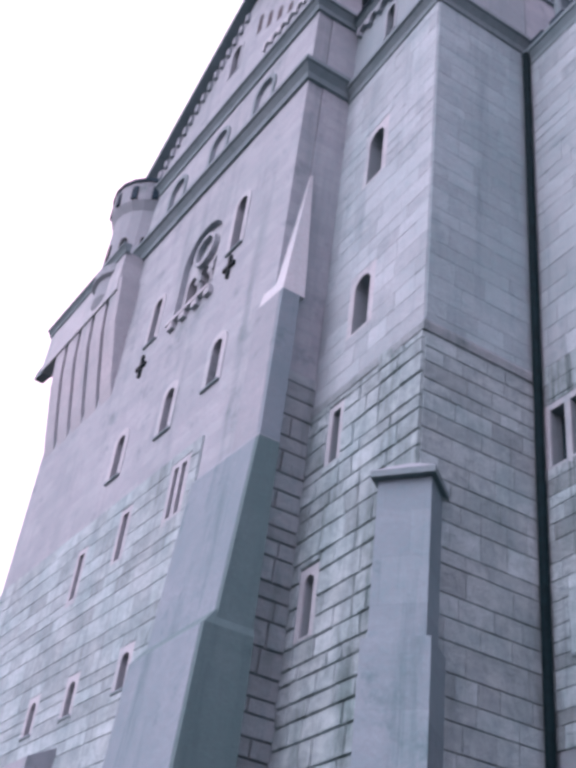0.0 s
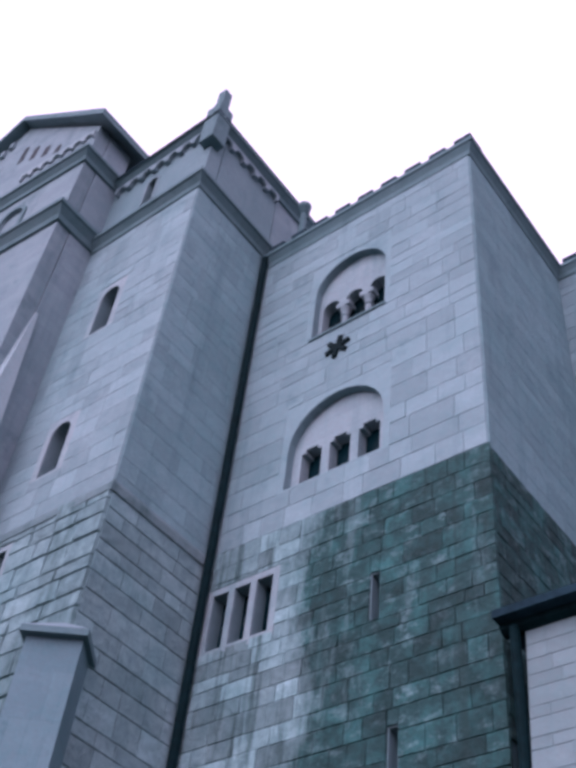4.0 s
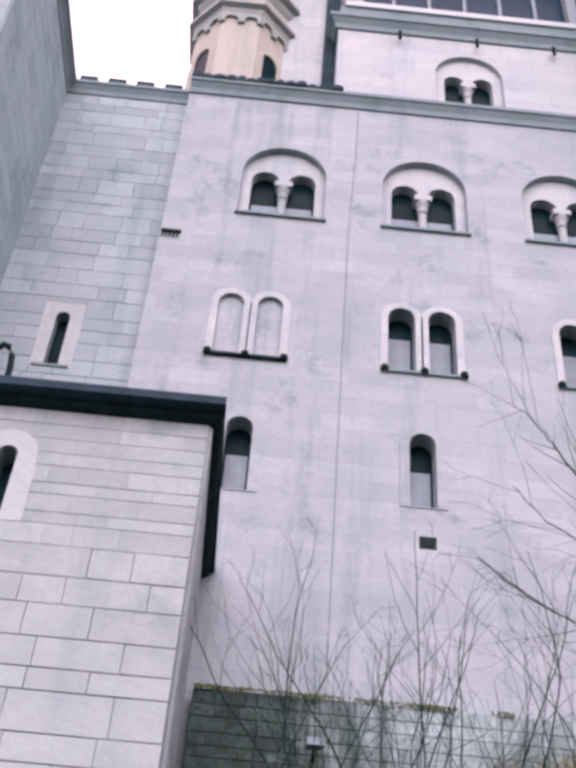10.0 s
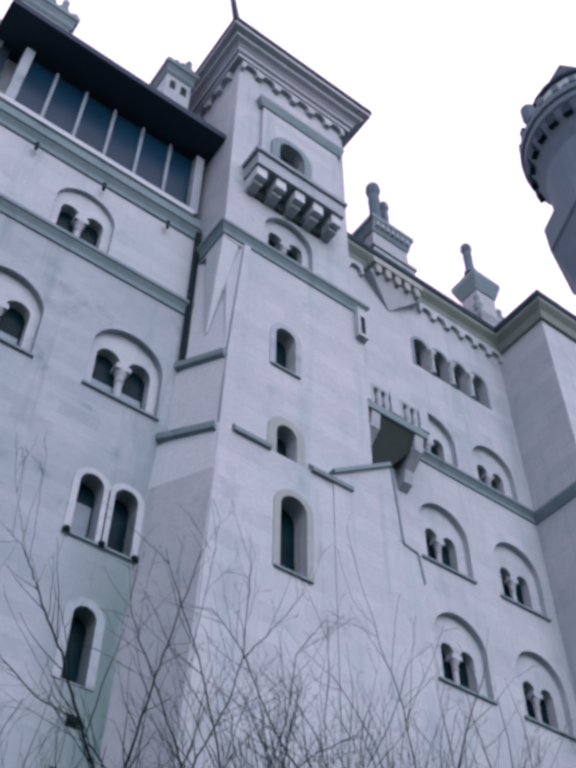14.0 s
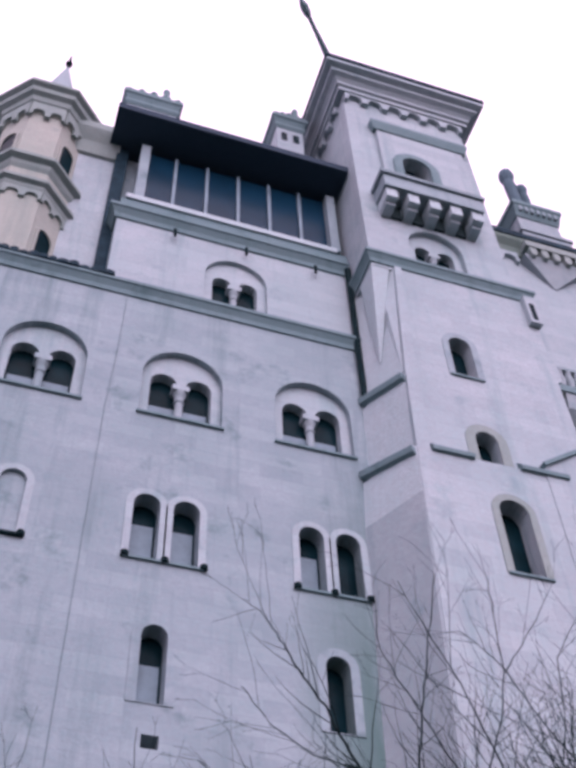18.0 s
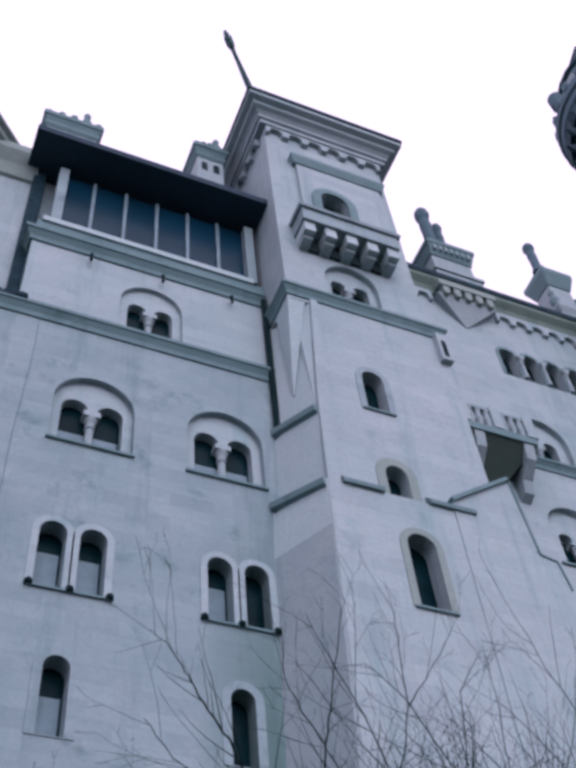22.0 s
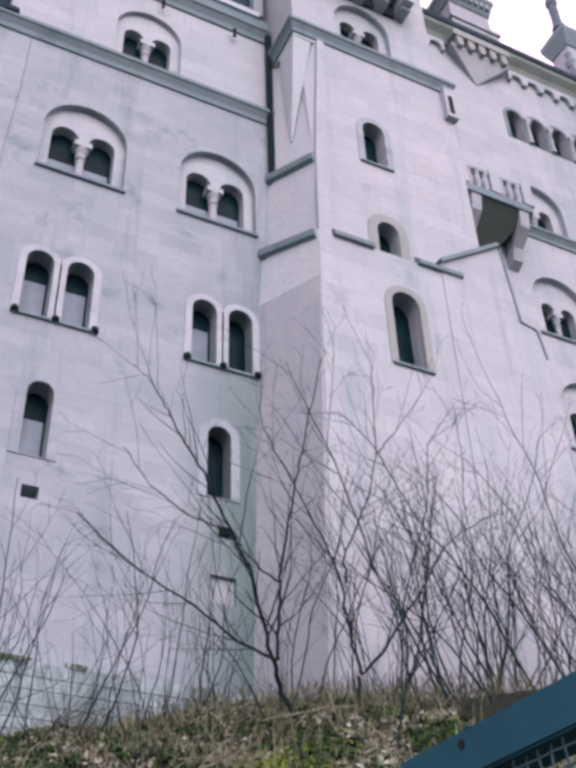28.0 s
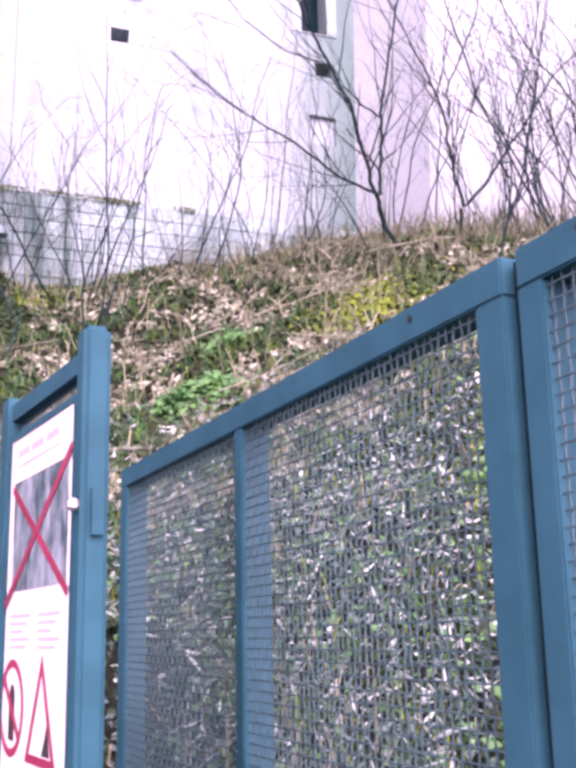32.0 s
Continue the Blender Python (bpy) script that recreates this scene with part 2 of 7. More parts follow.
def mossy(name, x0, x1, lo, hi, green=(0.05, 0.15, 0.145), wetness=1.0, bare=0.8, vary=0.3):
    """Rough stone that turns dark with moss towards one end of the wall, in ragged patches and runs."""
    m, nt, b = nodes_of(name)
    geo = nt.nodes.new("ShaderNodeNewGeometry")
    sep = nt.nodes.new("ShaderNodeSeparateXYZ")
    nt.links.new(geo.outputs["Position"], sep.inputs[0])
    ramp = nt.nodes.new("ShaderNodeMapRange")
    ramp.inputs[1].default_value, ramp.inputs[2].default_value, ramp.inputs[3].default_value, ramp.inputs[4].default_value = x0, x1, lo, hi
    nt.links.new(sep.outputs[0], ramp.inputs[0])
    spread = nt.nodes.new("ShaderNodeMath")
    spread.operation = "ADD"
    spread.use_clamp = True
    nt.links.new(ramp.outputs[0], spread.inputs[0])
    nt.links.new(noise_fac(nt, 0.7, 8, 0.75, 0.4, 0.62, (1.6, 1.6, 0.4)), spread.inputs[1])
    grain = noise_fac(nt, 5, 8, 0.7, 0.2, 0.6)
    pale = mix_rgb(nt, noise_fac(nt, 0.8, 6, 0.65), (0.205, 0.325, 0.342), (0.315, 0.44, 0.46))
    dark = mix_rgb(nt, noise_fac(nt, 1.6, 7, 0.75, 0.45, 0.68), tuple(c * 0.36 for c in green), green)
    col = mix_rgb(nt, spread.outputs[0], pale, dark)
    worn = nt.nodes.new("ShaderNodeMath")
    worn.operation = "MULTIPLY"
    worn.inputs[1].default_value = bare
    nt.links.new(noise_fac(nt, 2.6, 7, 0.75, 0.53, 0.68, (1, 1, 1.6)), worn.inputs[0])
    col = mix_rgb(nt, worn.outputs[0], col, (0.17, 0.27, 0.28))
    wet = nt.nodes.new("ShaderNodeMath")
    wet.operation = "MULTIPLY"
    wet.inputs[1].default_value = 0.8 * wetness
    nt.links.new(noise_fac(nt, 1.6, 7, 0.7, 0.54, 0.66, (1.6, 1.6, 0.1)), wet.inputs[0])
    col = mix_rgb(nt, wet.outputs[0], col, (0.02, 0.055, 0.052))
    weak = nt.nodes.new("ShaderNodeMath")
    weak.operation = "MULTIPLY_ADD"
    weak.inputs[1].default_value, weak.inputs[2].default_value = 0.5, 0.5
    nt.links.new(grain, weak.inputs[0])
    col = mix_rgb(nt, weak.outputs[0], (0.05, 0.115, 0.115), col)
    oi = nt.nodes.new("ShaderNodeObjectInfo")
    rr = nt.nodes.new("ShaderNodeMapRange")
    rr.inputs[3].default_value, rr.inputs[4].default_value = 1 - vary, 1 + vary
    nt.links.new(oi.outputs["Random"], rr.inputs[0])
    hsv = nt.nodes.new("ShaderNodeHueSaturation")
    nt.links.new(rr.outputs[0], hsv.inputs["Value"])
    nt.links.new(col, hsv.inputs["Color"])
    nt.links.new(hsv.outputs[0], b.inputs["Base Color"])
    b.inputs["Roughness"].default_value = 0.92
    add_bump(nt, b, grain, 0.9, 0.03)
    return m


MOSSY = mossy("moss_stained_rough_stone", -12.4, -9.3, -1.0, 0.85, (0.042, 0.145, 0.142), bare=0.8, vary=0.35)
TOWERFOOT = mossy("stained_tower_foot_stone", -19.0, -14.5, -0.6, -0.3, wetness=0.4, bare=0.5, vary=0.14)
# paler copy of TOWERFOOT that offsets the side face's own shade
FOOTSIDE = mossy("lightened_tower_foot_stone", -19.0, -14.5, -1.05, -0.8, wetness=0.25, bare=0.15, vary=0.18)
PIERST = stone("smooth_pier_stone", (0.24, 0.365, 0.405), (0.15, 0.26, 0.29), (0.06, 0.145, 0.155), vary=0.0, stain_amount=0.8, streak=0.9, patch=0.6, joints=(1.0, 0.9))
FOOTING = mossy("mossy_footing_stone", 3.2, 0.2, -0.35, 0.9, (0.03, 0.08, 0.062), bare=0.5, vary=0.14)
STAINED = mossy("stained_gable_foot_stone", -30.0, -18.0, -0.9, -0.7, wetness=0.35, bare=0.15, vary=0.18)
ANNEXST = stone("annex_limestone", (0.295, 0.390, 0.405), (0.200, 0.280, 0.295), (0.105, 0.168, 0.178), vary=0.1, stain_amount=0.55, streak=0.4)
ANNEXTRIM = stone("smooth_annex_window_stone", (0.345, 0.445, 0.46), (0.27, 0.36, 0.38), (0.16, 0.24, 0.25), vary=0.0, stain_amount=0.25, streak=0.2)
SURROUND = stone("grey_brown_window_stone", (0.291, 0.365, 0.351), (0.223, 0.294, 0.286), (0.136, 0.185, 0.184), vary=0.0, stain_amount=0.3, streak=0.3)
SHEET = plain("dark_zinc_sheet", (0.016, 0.038, 0.052), 0.3, 3.0, 0.7, 0.0, 0.1, 0.06)
PIPE = plain("dark_pipe_paint", (0.005, 0.018, 0.021), 0.3, 5.0, 0.7, 0.0, 0.1, 0.05)
GLASS = plain("dark_window_glass", (0.003, 0.016, 0.021), 0.4, 0.8, 0.3, 0.0, 0.0, 0.03)
LGLASS = plain("blue_loggia_glass", (0.005, 0.03, 0.056), 0.2, 0.5, 0.3, 0.0, 0.0, 0.07)
BLUEGREY = plain("plain_blue_grey", (0.14, 0.21, 0.25), 0.15, 2.0, 0.6)
FRAME = plain("dark_window_frame", (0.03, 0.036, 0.04), 0.2, 8.0, 0.6)
IRON = plain("black_iron", (0.006, 0.016, 0.018), 0.2, 8.0, 0.7, 0.0, 0.1, 0.06)
STEEL = plain("blue_grey_painted_steel", (0.016, 0.085, 0.115), 0.12, 4.0, 0.6, 0.0, 0.05, 0.08)


# ---- building blocks ----
from mathutils.geometry import delaunay_2d_cdt


def part(name, bm, material, parent=None, label="", smooth=False):
    me = bpy.data.meshes.new(name)
    bm.normal_update()
    bm.to_mesh(me)
    bm.free()
    me.materials.append(material)
    if smooth:
        for p in me.polygons:
            p.use_smooth = True
    ob = new(name, me)
    ob.parent = parent
    return tagged(ob, label)


def thing(name, label, category, place=(0, 0, 0), group="", kind=""):
    ob = new(name)
    ob.location = place
    ob.empty_display_size = 0.1
    return tagged(ob, label, category, group, kind)


def settle(parent):
    """Parts are written in world coordinates: keep them there under a moved Empty."""
    inv = Matrix.Translation(parent.location).inverted()
    for c in parent.children:
        c.matrix_parent_inverse = inv


class Face:
    """A wall's own axes: u along it to the right as seen from outside, w up, d outwards."""

    def __init__(self, p0, p1, lean=0.0, foot=0.0):
        self.o = Vector((p0[0], p0[1], 0))
        run = Vector((p1[0] - p0[0], p1[1] - p0[1], 0))
        self.length = run.length
        self.u = run.normalized()
        self.n = Vector((self.u.y, -self.u.x, 0))
        self.lean, self.foot = lean, foot

    def at(self, u, w, d=0.0):
        out = d + max(0.0, self.foot - w) * self.lean
        p = self.o + self.u * u + self.n * out
        return Vector((p.x, p.y, w))

    def turn(self):
        return Matrix((self.u, -self.n, (0, 0, 1))).transposed().to_4x4()


def inside(p, poly):
    x, y = p
    hit = False
    for (x0, y0), (x1, y1) in zip(poly, poly[1:] + poly[:1]):
        if (y0 > y) != (y1 > y) and x < (x1 - x0) * (y - y0) / (y1 - y0) + x0:
            hit = not hit
    return hit


def slab(bm, fr, outline, d0, d1, holes=(), back=True):
    """A plate of the wall between depths d0 and d1, with openings right through it."""
    loops = [list(outline)] + [list(h) for h in holes]
    pts, edges = [], []
    for lp in loops:
        k = len(pts)
        pts += [Vector(p) for p in lp]
        edges += [(k + i, k + (i + 1) % len(lp)) for i in range(len(lp))]
    vs, _, fs, *_ = delaunay_2d_cdt(pts, edges, [], 0, 1e-5)
    uv = bm.loops.layers.uv.verify()
    keep = []
    for f in fs:
        c = sum((vs[i] for i in f), Vector((0, 0))) / len(f)
        if inside(c, loops[0]) and not any(inside(c, h) for h in loops[1:]):
            keep.append(f)

    def sheet(d, flip):
        made = [bm.verts.new(fr.at(v.x, v.y, d)) for v in vs]
        for f in keep:
            a = [vs[i] for i in f]
            area = sum(a[i].x * a[(i + 1) % 3].y - a[(i + 1) % 3].x * a[i].y for i in range(3))
            order = f if (area > 0) != flip else f[::-1]
            face = bm.faces.new([made[i] for i in order])
            for loop, i in zip(face.loops, order):
                loop[uv].uv = (vs[i].x + fr.o.x, vs[i].y)
        for v in made:
            if not v.link_faces:
                bm.verts.remove(v)

    sheet(d1, False)
    if back:
        sheet(d0, True)
    for k, lp in enumerate(loops):
        area = sum(lp[i][0] * lp[(i + 1) % len(lp)][1] - lp[(i + 1) % len(lp)][0] * lp[i][1] for i in range(len(lp)))
        seq = lp if (area > 0) == (k == 0) else lp[::-1]
        a = [bm.verts.new(fr.at(p[0], p[1], d1)) for p in seq]
        b = [bm.verts.new(fr.at(p[0], p[1], d0)) for p in seq]
        for i in range(len(seq)):
            j = (i + 1) % len(seq)
            face = bm.faces.new((a[j], a[i], b[i], b[j]))
            for loop, p in zip(face.loops, (seq[j], seq[i], seq[i], seq[j])):
                loop[uv].uv = (p[0] + 0.37, p[1] + 0.2)


def rect(u0, u1, w0, w1):
    return [(u0, w0), (u1, w0), (u1, w1), (u0, w1)]


def arch(u0, u1, w0, w1, n=10, rise=None):
    """A round-headed opening; rise lowers the arch below a half circle."""
    r = (u1 - u0) / 2
    h = r if rise is None else rise
    c = (u0 + u1) / 2
    return [(u0, w0), (u1, w0)] + [(c + r * math.cos(math.pi * i / n), w1 - h + h * math.sin(math.pi * i / n)) for i in range(n + 1)]


def box(bm, fr, u0, u1, w0, w1, d0, d1):
    slab(bm, fr, rect(u0, u1, w0, w1), d0, d1)


def lathe(bm, c, profile, n=12, top=True):
    """A turned body: profile is (radius, height) from below."""
    rings = []
    for r, z in profile:
        rings.append([bm.verts.new((c[0] + r * math.cos(2 * math.pi * i / n), c[1] + r * math.sin(2 * math.pi * i / n), c[2] + z)) for i in range(n)])
    for a, b in zip(rings, rings[1:]):
        for i in range(n):
            j = (i + 1) % n
            bm.faces.new((a[i], a[j], b[j], b[i]))
    bm.faces.new(rings[0][::-1])
    if top:
        bm.faces.new(rings[-1])


def prism(bm, pts, z0, z1):
    """An upright solid over a plan outline (counter-clockwise)."""
    a = [bm.verts.new((x, y, z0)) for x, y in pts]
    b = [bm.verts.new((x, y, z1)) for x, y in pts]
    uv = bm.loops.layers.uv.verify()
    run = 0.0
    for i in range(len(pts)):
        j = (i + 1) % len(pts)
        f = bm.faces.new((a[i], a[j], b[j], b[i]))
        step = math.dist(pts[i], pts[j])
        for loop, c in zip(f.loops, ((run, z0), (run + step, z0), (run + step, z1), (run, z1))):
            loop[uv].uv = c
        run += step
    bm.faces.new(a[::-1])
    bm.faces.new(b)


def moulding(bm, plan, profile, closed=False):
    """A cornice along a plan line, mitred at its corners; profile is (out, z) from below. Out is to the right of the line's way."""
    n = len(plan)
    pts = [Vector(p) for p in plan]
    rows = []
    for i, p in enumerate(pts):
        ways = []
        if i > 0 or closed:
            ways.append((p - pts[i - 1]).normalized())
        if i < n - 1 or closed:
            ways.append((pts[(i + 1) % n] - p).normalized())
        norms = [Vector((w.y, -w.x)) for w in ways]
        m = sum(norms, Vector((0, 0)))
        m = m / max(0.2, m.dot(norms[0]))
        rows.append([bm.verts.new((p.x + m.x * o, p.y + m.y * o, z)) for o, z in profile])
    k = len(profile)
    span = range(n if closed else n - 1)
    for i in span:
        a, b = rows[i], rows[(i + 1) % n]
        for j in range(k):
            bm.faces.new((a[j], b[j], b[(j + 1) % k], a[(j + 1) % k]))
    if not closed:
        bm.faces.new(rows[0])
        bm.faces.new(rows[-1][::-1])


def cornice(parent, plan, z, out=0.3, high=0.45, closed=False, material=None, name="cornice", back=0.12):
    bm = bmesh.new()
    moulding(bm, plan, [(-back, z - high), (out * 0.25, z - high), (out * 0.35, z - high * 0.66), (out * 0.8, z - high * 0.3), (out, z - high * 0.25), (out, z), (-back, z + 0.06)], closed)
    bmesh.ops.recalc_face_normals(bm, faces=bm.faces[:])
    return part(name, bm, material or TRIM, parent)


def frieze(parent, fr, u0, u1, w, step=0.55, drop=0.35, out=0.16, material=None):
    """A row of small round arches hanging below a cornice."""
    n = max(1, round((u1 - u0) / step))
    s = (u1 - u0) / n
    top = [(u1, w), (u0, w)]
    low = []
    for i in range(n):
        a = u0 + i * s
        low += [(a, w - drop), (a + s * 0.16, w - drop)]
        low += [(a + s * 0.5 - s * 0.34 * math.cos(math.pi * k / 6), w - drop * 0.75 + s * 0.34 * math.sin(math.pi * k / 6) * 0.9) for k in range(7)]
        low += [(a + s * 0.84, w - drop)]
    low.append((u1, w - drop))
    clean = []
    for p in low + top:
        if not clean or math.dist(p, clean[-1]) > 1e-4:
            clean.append(p)
    bm = bmesh.new()
    slab(bm, fr, clean, -0.02, out)
    return part("arched_frieze", bm, material or LIME, parent)


def column(parent, fr, u, w0, w1, d, r=0.085, material=None):
    c = fr.at(u, w0, d)
    h = w1 - w0
    bm = bmesh.new()
    lathe(bm, c, [(r * 1.35, 0), (r * 1.35, h * 0.05), (r * 1.1, h * 0.09), (r, h * 0.12), (r * 0.92, h * 0.62)], 12)
    shaft = part("column", bm, material or LIME, parent, smooth=False)
    bm = bmesh.new()
    lathe(bm, c, [(r * 0.92, h * 0.62), (r * 1.25, h * 0.64), (r * 1.25, h * 0.67), (r, h * 0.69), (r * 1.1, h * 0.76), (r * 1.6, h * 0.85), (r * 1.65, h * 0.88)], 12)
    v = fr.at(u, 0, d)
    prism(bm, [(v.x - r * 1.95, v.y - r * 1.6), (v.x + r * 1.95, v.y - r * 1.6), (v.x + r * 1.95, v.y + r * 1.6), (v.x - r * 1.95, v.y + r * 1.6)], w0 + h * 0.88, w1)
    part("capital", bm, material or LIME, parent)
    return shaft


def glazing(parent, fr, u0, u1, w0, w1, d, blind=0.0, cross=True):
    bm = bmesh.new()
    box(bm, fr, u0 - 0.03, u1 + 0.03, w0 - 0.02, w1 + 0.03, d - 0.03, d)
    part("pane", bm, GLASS, parent)
    if cross:
        bm = bmesh.new()
        uc = (u0 + u1) / 2
        wm = w0 + (w1 - w0) * 0.55
        box(bm, fr, u0, u1, wm - 0.03, wm + 0.03, d, d + 0.03)
        box(bm, fr, u0 - 0.01, u0 + 0.045, w0, w1, d, d + 0.04)
        box(bm, fr, u1 - 0.045, u1 + 0.01, w0, w1, d, d + 0.04)
        part("frame", bm, FRAME, parent)
    if blind:
        # grey plate over the lower glass imitates a reflection
        bm = bmesh.new()
        box(bm, fr, u0 + 0.05, u1 - 0.05, w0 + 0.01, w0 + (w1 - w0) * blind, d + 0.002, d + 0.012)
        part("blind", bm, BLUEGREY, parent, "pale grey reflection painted over the lower glass")


def sill(parent, fr, u0, u1, w, out=0.09, high=0.07, material=None):
    bm = bmesh.new()
    slab(bm, fr, rect(u0, u1, w - high, w), -0.1, out)
    return part("sill", bm, material or TRIM, parent)


def collar(parent, fr, hole, m, out, material):
    """Stone block round an opening, as proud as the courses beside it."""
    u0, u1, w0, w1 = bounds(hole, m)
    bm = bmesh.new()
    slab(bm, fr, rect(u0, u1, w0, w1), 0.001, out, [hole])
    part("window_block", bm, material, parent)


def lights_outline(a, lw, gap, lights, w0, lt):
    """One opening for a row of round-headed lights, free below the springing."""
    r = lw / 2
    out = [(a, w0), (a + lights * lw + (lights - 1) * gap, w0)]
    for i in reversed(range(lights)):
        c = a + i * (lw + gap) + r
        out += [(c + r * math.cos(math.pi * k / 8), lt - r + r * math.sin(math.pi * k / 8)) for k in range(9)]
    return out


# each window takes its wall's openings list, to which it adds its own
def twin_window(parent, fr, holes, u0, u1, w0, w1, lights=2, light_top=None, light_w=None, blind=0.0, recess=0.2, sills=True, gap=0.24, deep=0.3, block=0.0, piers=False):
    """A blank arch over lights that stand between small columns."""
    whole_arch = arch(u0, u1, w0, w1, 14)
    holes.append(whole_arch)
    lt = light_top or w0 + (w1 - w0) * 0.62
    m = (u1 - u0) * 0.09
    lw = light_w or ((u1 - u0) - 2 * m - gap * (lights - 1)) / lights
    uc = (u0 + u1) / 2
    whole = lw * lights + gap * (lights - 1)
    first = uc - whole / 2
    bm = bmesh.new()
    if piers:
        cuts = []
        for i in range(lights):
            a, c = first + i * (lw + gap), lw * 0.2
            cuts.append([(a, w0 + 0.02), (a + lw, w0 + 0.02), (a + lw, lt - c), (a + lw - c, lt - c), (a + lw - c, lt), (a + c, lt), (a + c, lt - c), (a, lt - c)])
    else:
        cuts = [lights_outline(first, lw, gap, lights, w0 + 0.02, lt)]
    slab(bm, fr, arch(u0 - 0.03, u1 + 0.03, w0 - 0.02, w1 + 0.03, 14), -recess - deep - 0.02, -recess, cuts)
    bmesh.ops.remove_doubles(bm, verts=bm.verts[:], dist=1e-5)
    win = part("window", bm, PLASTER, parent)
    for i in range(lights):
        a = first + i * (lw + gap)
        glazing(win, fr, a - gap * 0.5 * (i > 0), a + lw + gap * 0.5 * (i < lights - 1), w0, lt, -recess - deep, blind, cross=False)
        if i and not piers:
            column(win, fr, a - gap / 2, w0 + 0.02, lt - lw * 0.5 + 0.02, -recess - 0.16, min(0.115, lw * 0.19), PLASTER)
    if sills:
        sill(win, fr, u0 - 0.05, u1 + 0.05, w0, 0.08)
    if block:
        collar(win, fr, whole_arch, 0.17, block, ASHLAR)
    return win


def arched_window(parent, fr, holes, u0, u1, w0, w1, depth=0.3, surround=0.14, blind=0.0, sills=True, filled=False, rise=None, proud=0.025, material=None, cross=False, block=0.0):
    """One round-headed light with a smooth stone surround."""
    h = arch(u0, u1, w0, w1, 10, rise)
    holes.append(h)
    s = surround
    if block:
        win = part("window", ring_plate(fr, h, surround, block), material or PLASTER, parent)
    else:
        bm = bmesh.new()
        slab(bm, fr, arch(u0 - s, u1 + s, w0 - 0.02, w1 + s, 12, None if rise is None else rise + s), 0.001, proud, [h])
        win = part("window", bm, material or LIME, parent)
    if filled:
        bm = bmesh.new()
        slab(bm, fr, arch(u0 - 0.02, u1 + 0.02, w0 - 0.02, w1 + 0.02, 10), -0.2, -0.09)
        part("stone_infill", bm, LIME, win)
    else:
        glazing(win, fr, u0, u1, w0, w1, -depth, blind, cross=cross and (u1 - u0) > 0.5)
    if sills:
        sill(win, fr, u0 - s * 0.8, u1 + s * 0.8, w0, 0.07, 0.06)
    return win


def ring_plate(fr, hole, m, out):
    u0, u1, w0, w1 = bounds(hole, m)
    bm = bmesh.new()
    slab(bm, fr, rect(u0, u1, w0, w1), 0.001, out, [hole])
    return bm


def slit_window(parent, fr, holes, u0, u1, w0, w1, lights=1, surround=0.16, depth=0.3):
    gap = 0.16
    lw = ((u1 - u0) - gap * (lights - 1)) / lights
    cuts = [rect(u0 + i * (lw + gap), u0 + i * (lw + gap) + lw, w0, w1) for i in range(lights)]
    holes += cuts
    bm = bmesh.new()
    slab(bm, fr, rect(u0 - surround, u1 + surround, w0 - surround, w1 + surround), 0.001, 0.04, cuts)
    bmesh.ops.remove_doubles(bm, verts=bm.verts[:], dist=1e-5)
    win = part("window", bm, PLASTER, parent)
    for c in cuts:
        glazing(win, fr, c[0][0], c[1][0], w0, w1, -depth, 0, cross=False)
    return win


def wall(parent, fr, outline, holes, material, thick=0.5, name="wall", label=""):
    bm = bmesh.new()
    slab(bm, fr, outline, -thick, 0, holes)
    bmesh.ops.remove_doubles(bm, verts=bm.verts[:], dist=1e-5)
    return part(name, bm, material, parent, label)


def mass(parent, pts, z0, z1, material=None, name="core"):
    bm = bmesh.new()
    prism(bm, pts, z0, z1)
    return part(name, bm, material or LIME, parent)


stone_meshes = {}


def stone_mesh(kind, w, h, t, edge, k):
    """A dressed block: drafted margin and a face that bulges as roughly as its kind."""
    key = (kind, round(w, 3), round(h, 3), k)
    if key in stone_meshes:
        return stone_meshes[key]
    rnd = random.Random(hash((round(w * 100), round(h * 100), k)) & 0xffff)
    bm = bmesh.new()
    a, b = w / 2, h / 2
    rough = {"smooth": 0.006, "dressed": 0.012, "rough": 0.02, "rock": 0.035}[kind]
    base = [(-a, 0, -b), (a, 0, -b), (a, 0, b), (-a, 0, b)]
    v0 = [bm.verts.new(p) for p in base]
    lip = {"smooth": t - 0.005, "dressed": t - 0.009, "rough": t - 0.014, "rock": t * 0.6}[kind]
    v1 = [bm.verts.new((x, -lip, z)) if kind == "smooth" else bm.verts.new((x * (1 - edge / a), -lip, z * (1 - edge / b))) for x, _, z in base]
    v2 = [bm.verts.new((x * (1 - 2.4 * edge / a) + rnd.uniform(-1, 1) * rough * 0.4, -t - rnd.uniform(0, rough), z * (1 - 2.4 * edge / b))) for x, _, z in base]
    mid = bm.verts.new((rnd.uniform(-0.3, 0.3) * a, -t - rnd.uniform(0, rough), rnd.uniform(-0.3, 0.3) * b))
    for i in range(4):
        j = (i + 1) % 4
        bm.faces.new((v0[i], v0[j], v1[j], v1[i]))
        bm.faces.new((v1[i], v1[j], v2[j], v2[i]))
        bm.faces.new((v2[i], v2[j], mid))
    bm.normal_update()
    me = bpy.data.meshes.new("stone_block")
    bm.to_mesh(me)
    bm.free()
    stone_meshes[key] = me
    return me


stone_jobs = []


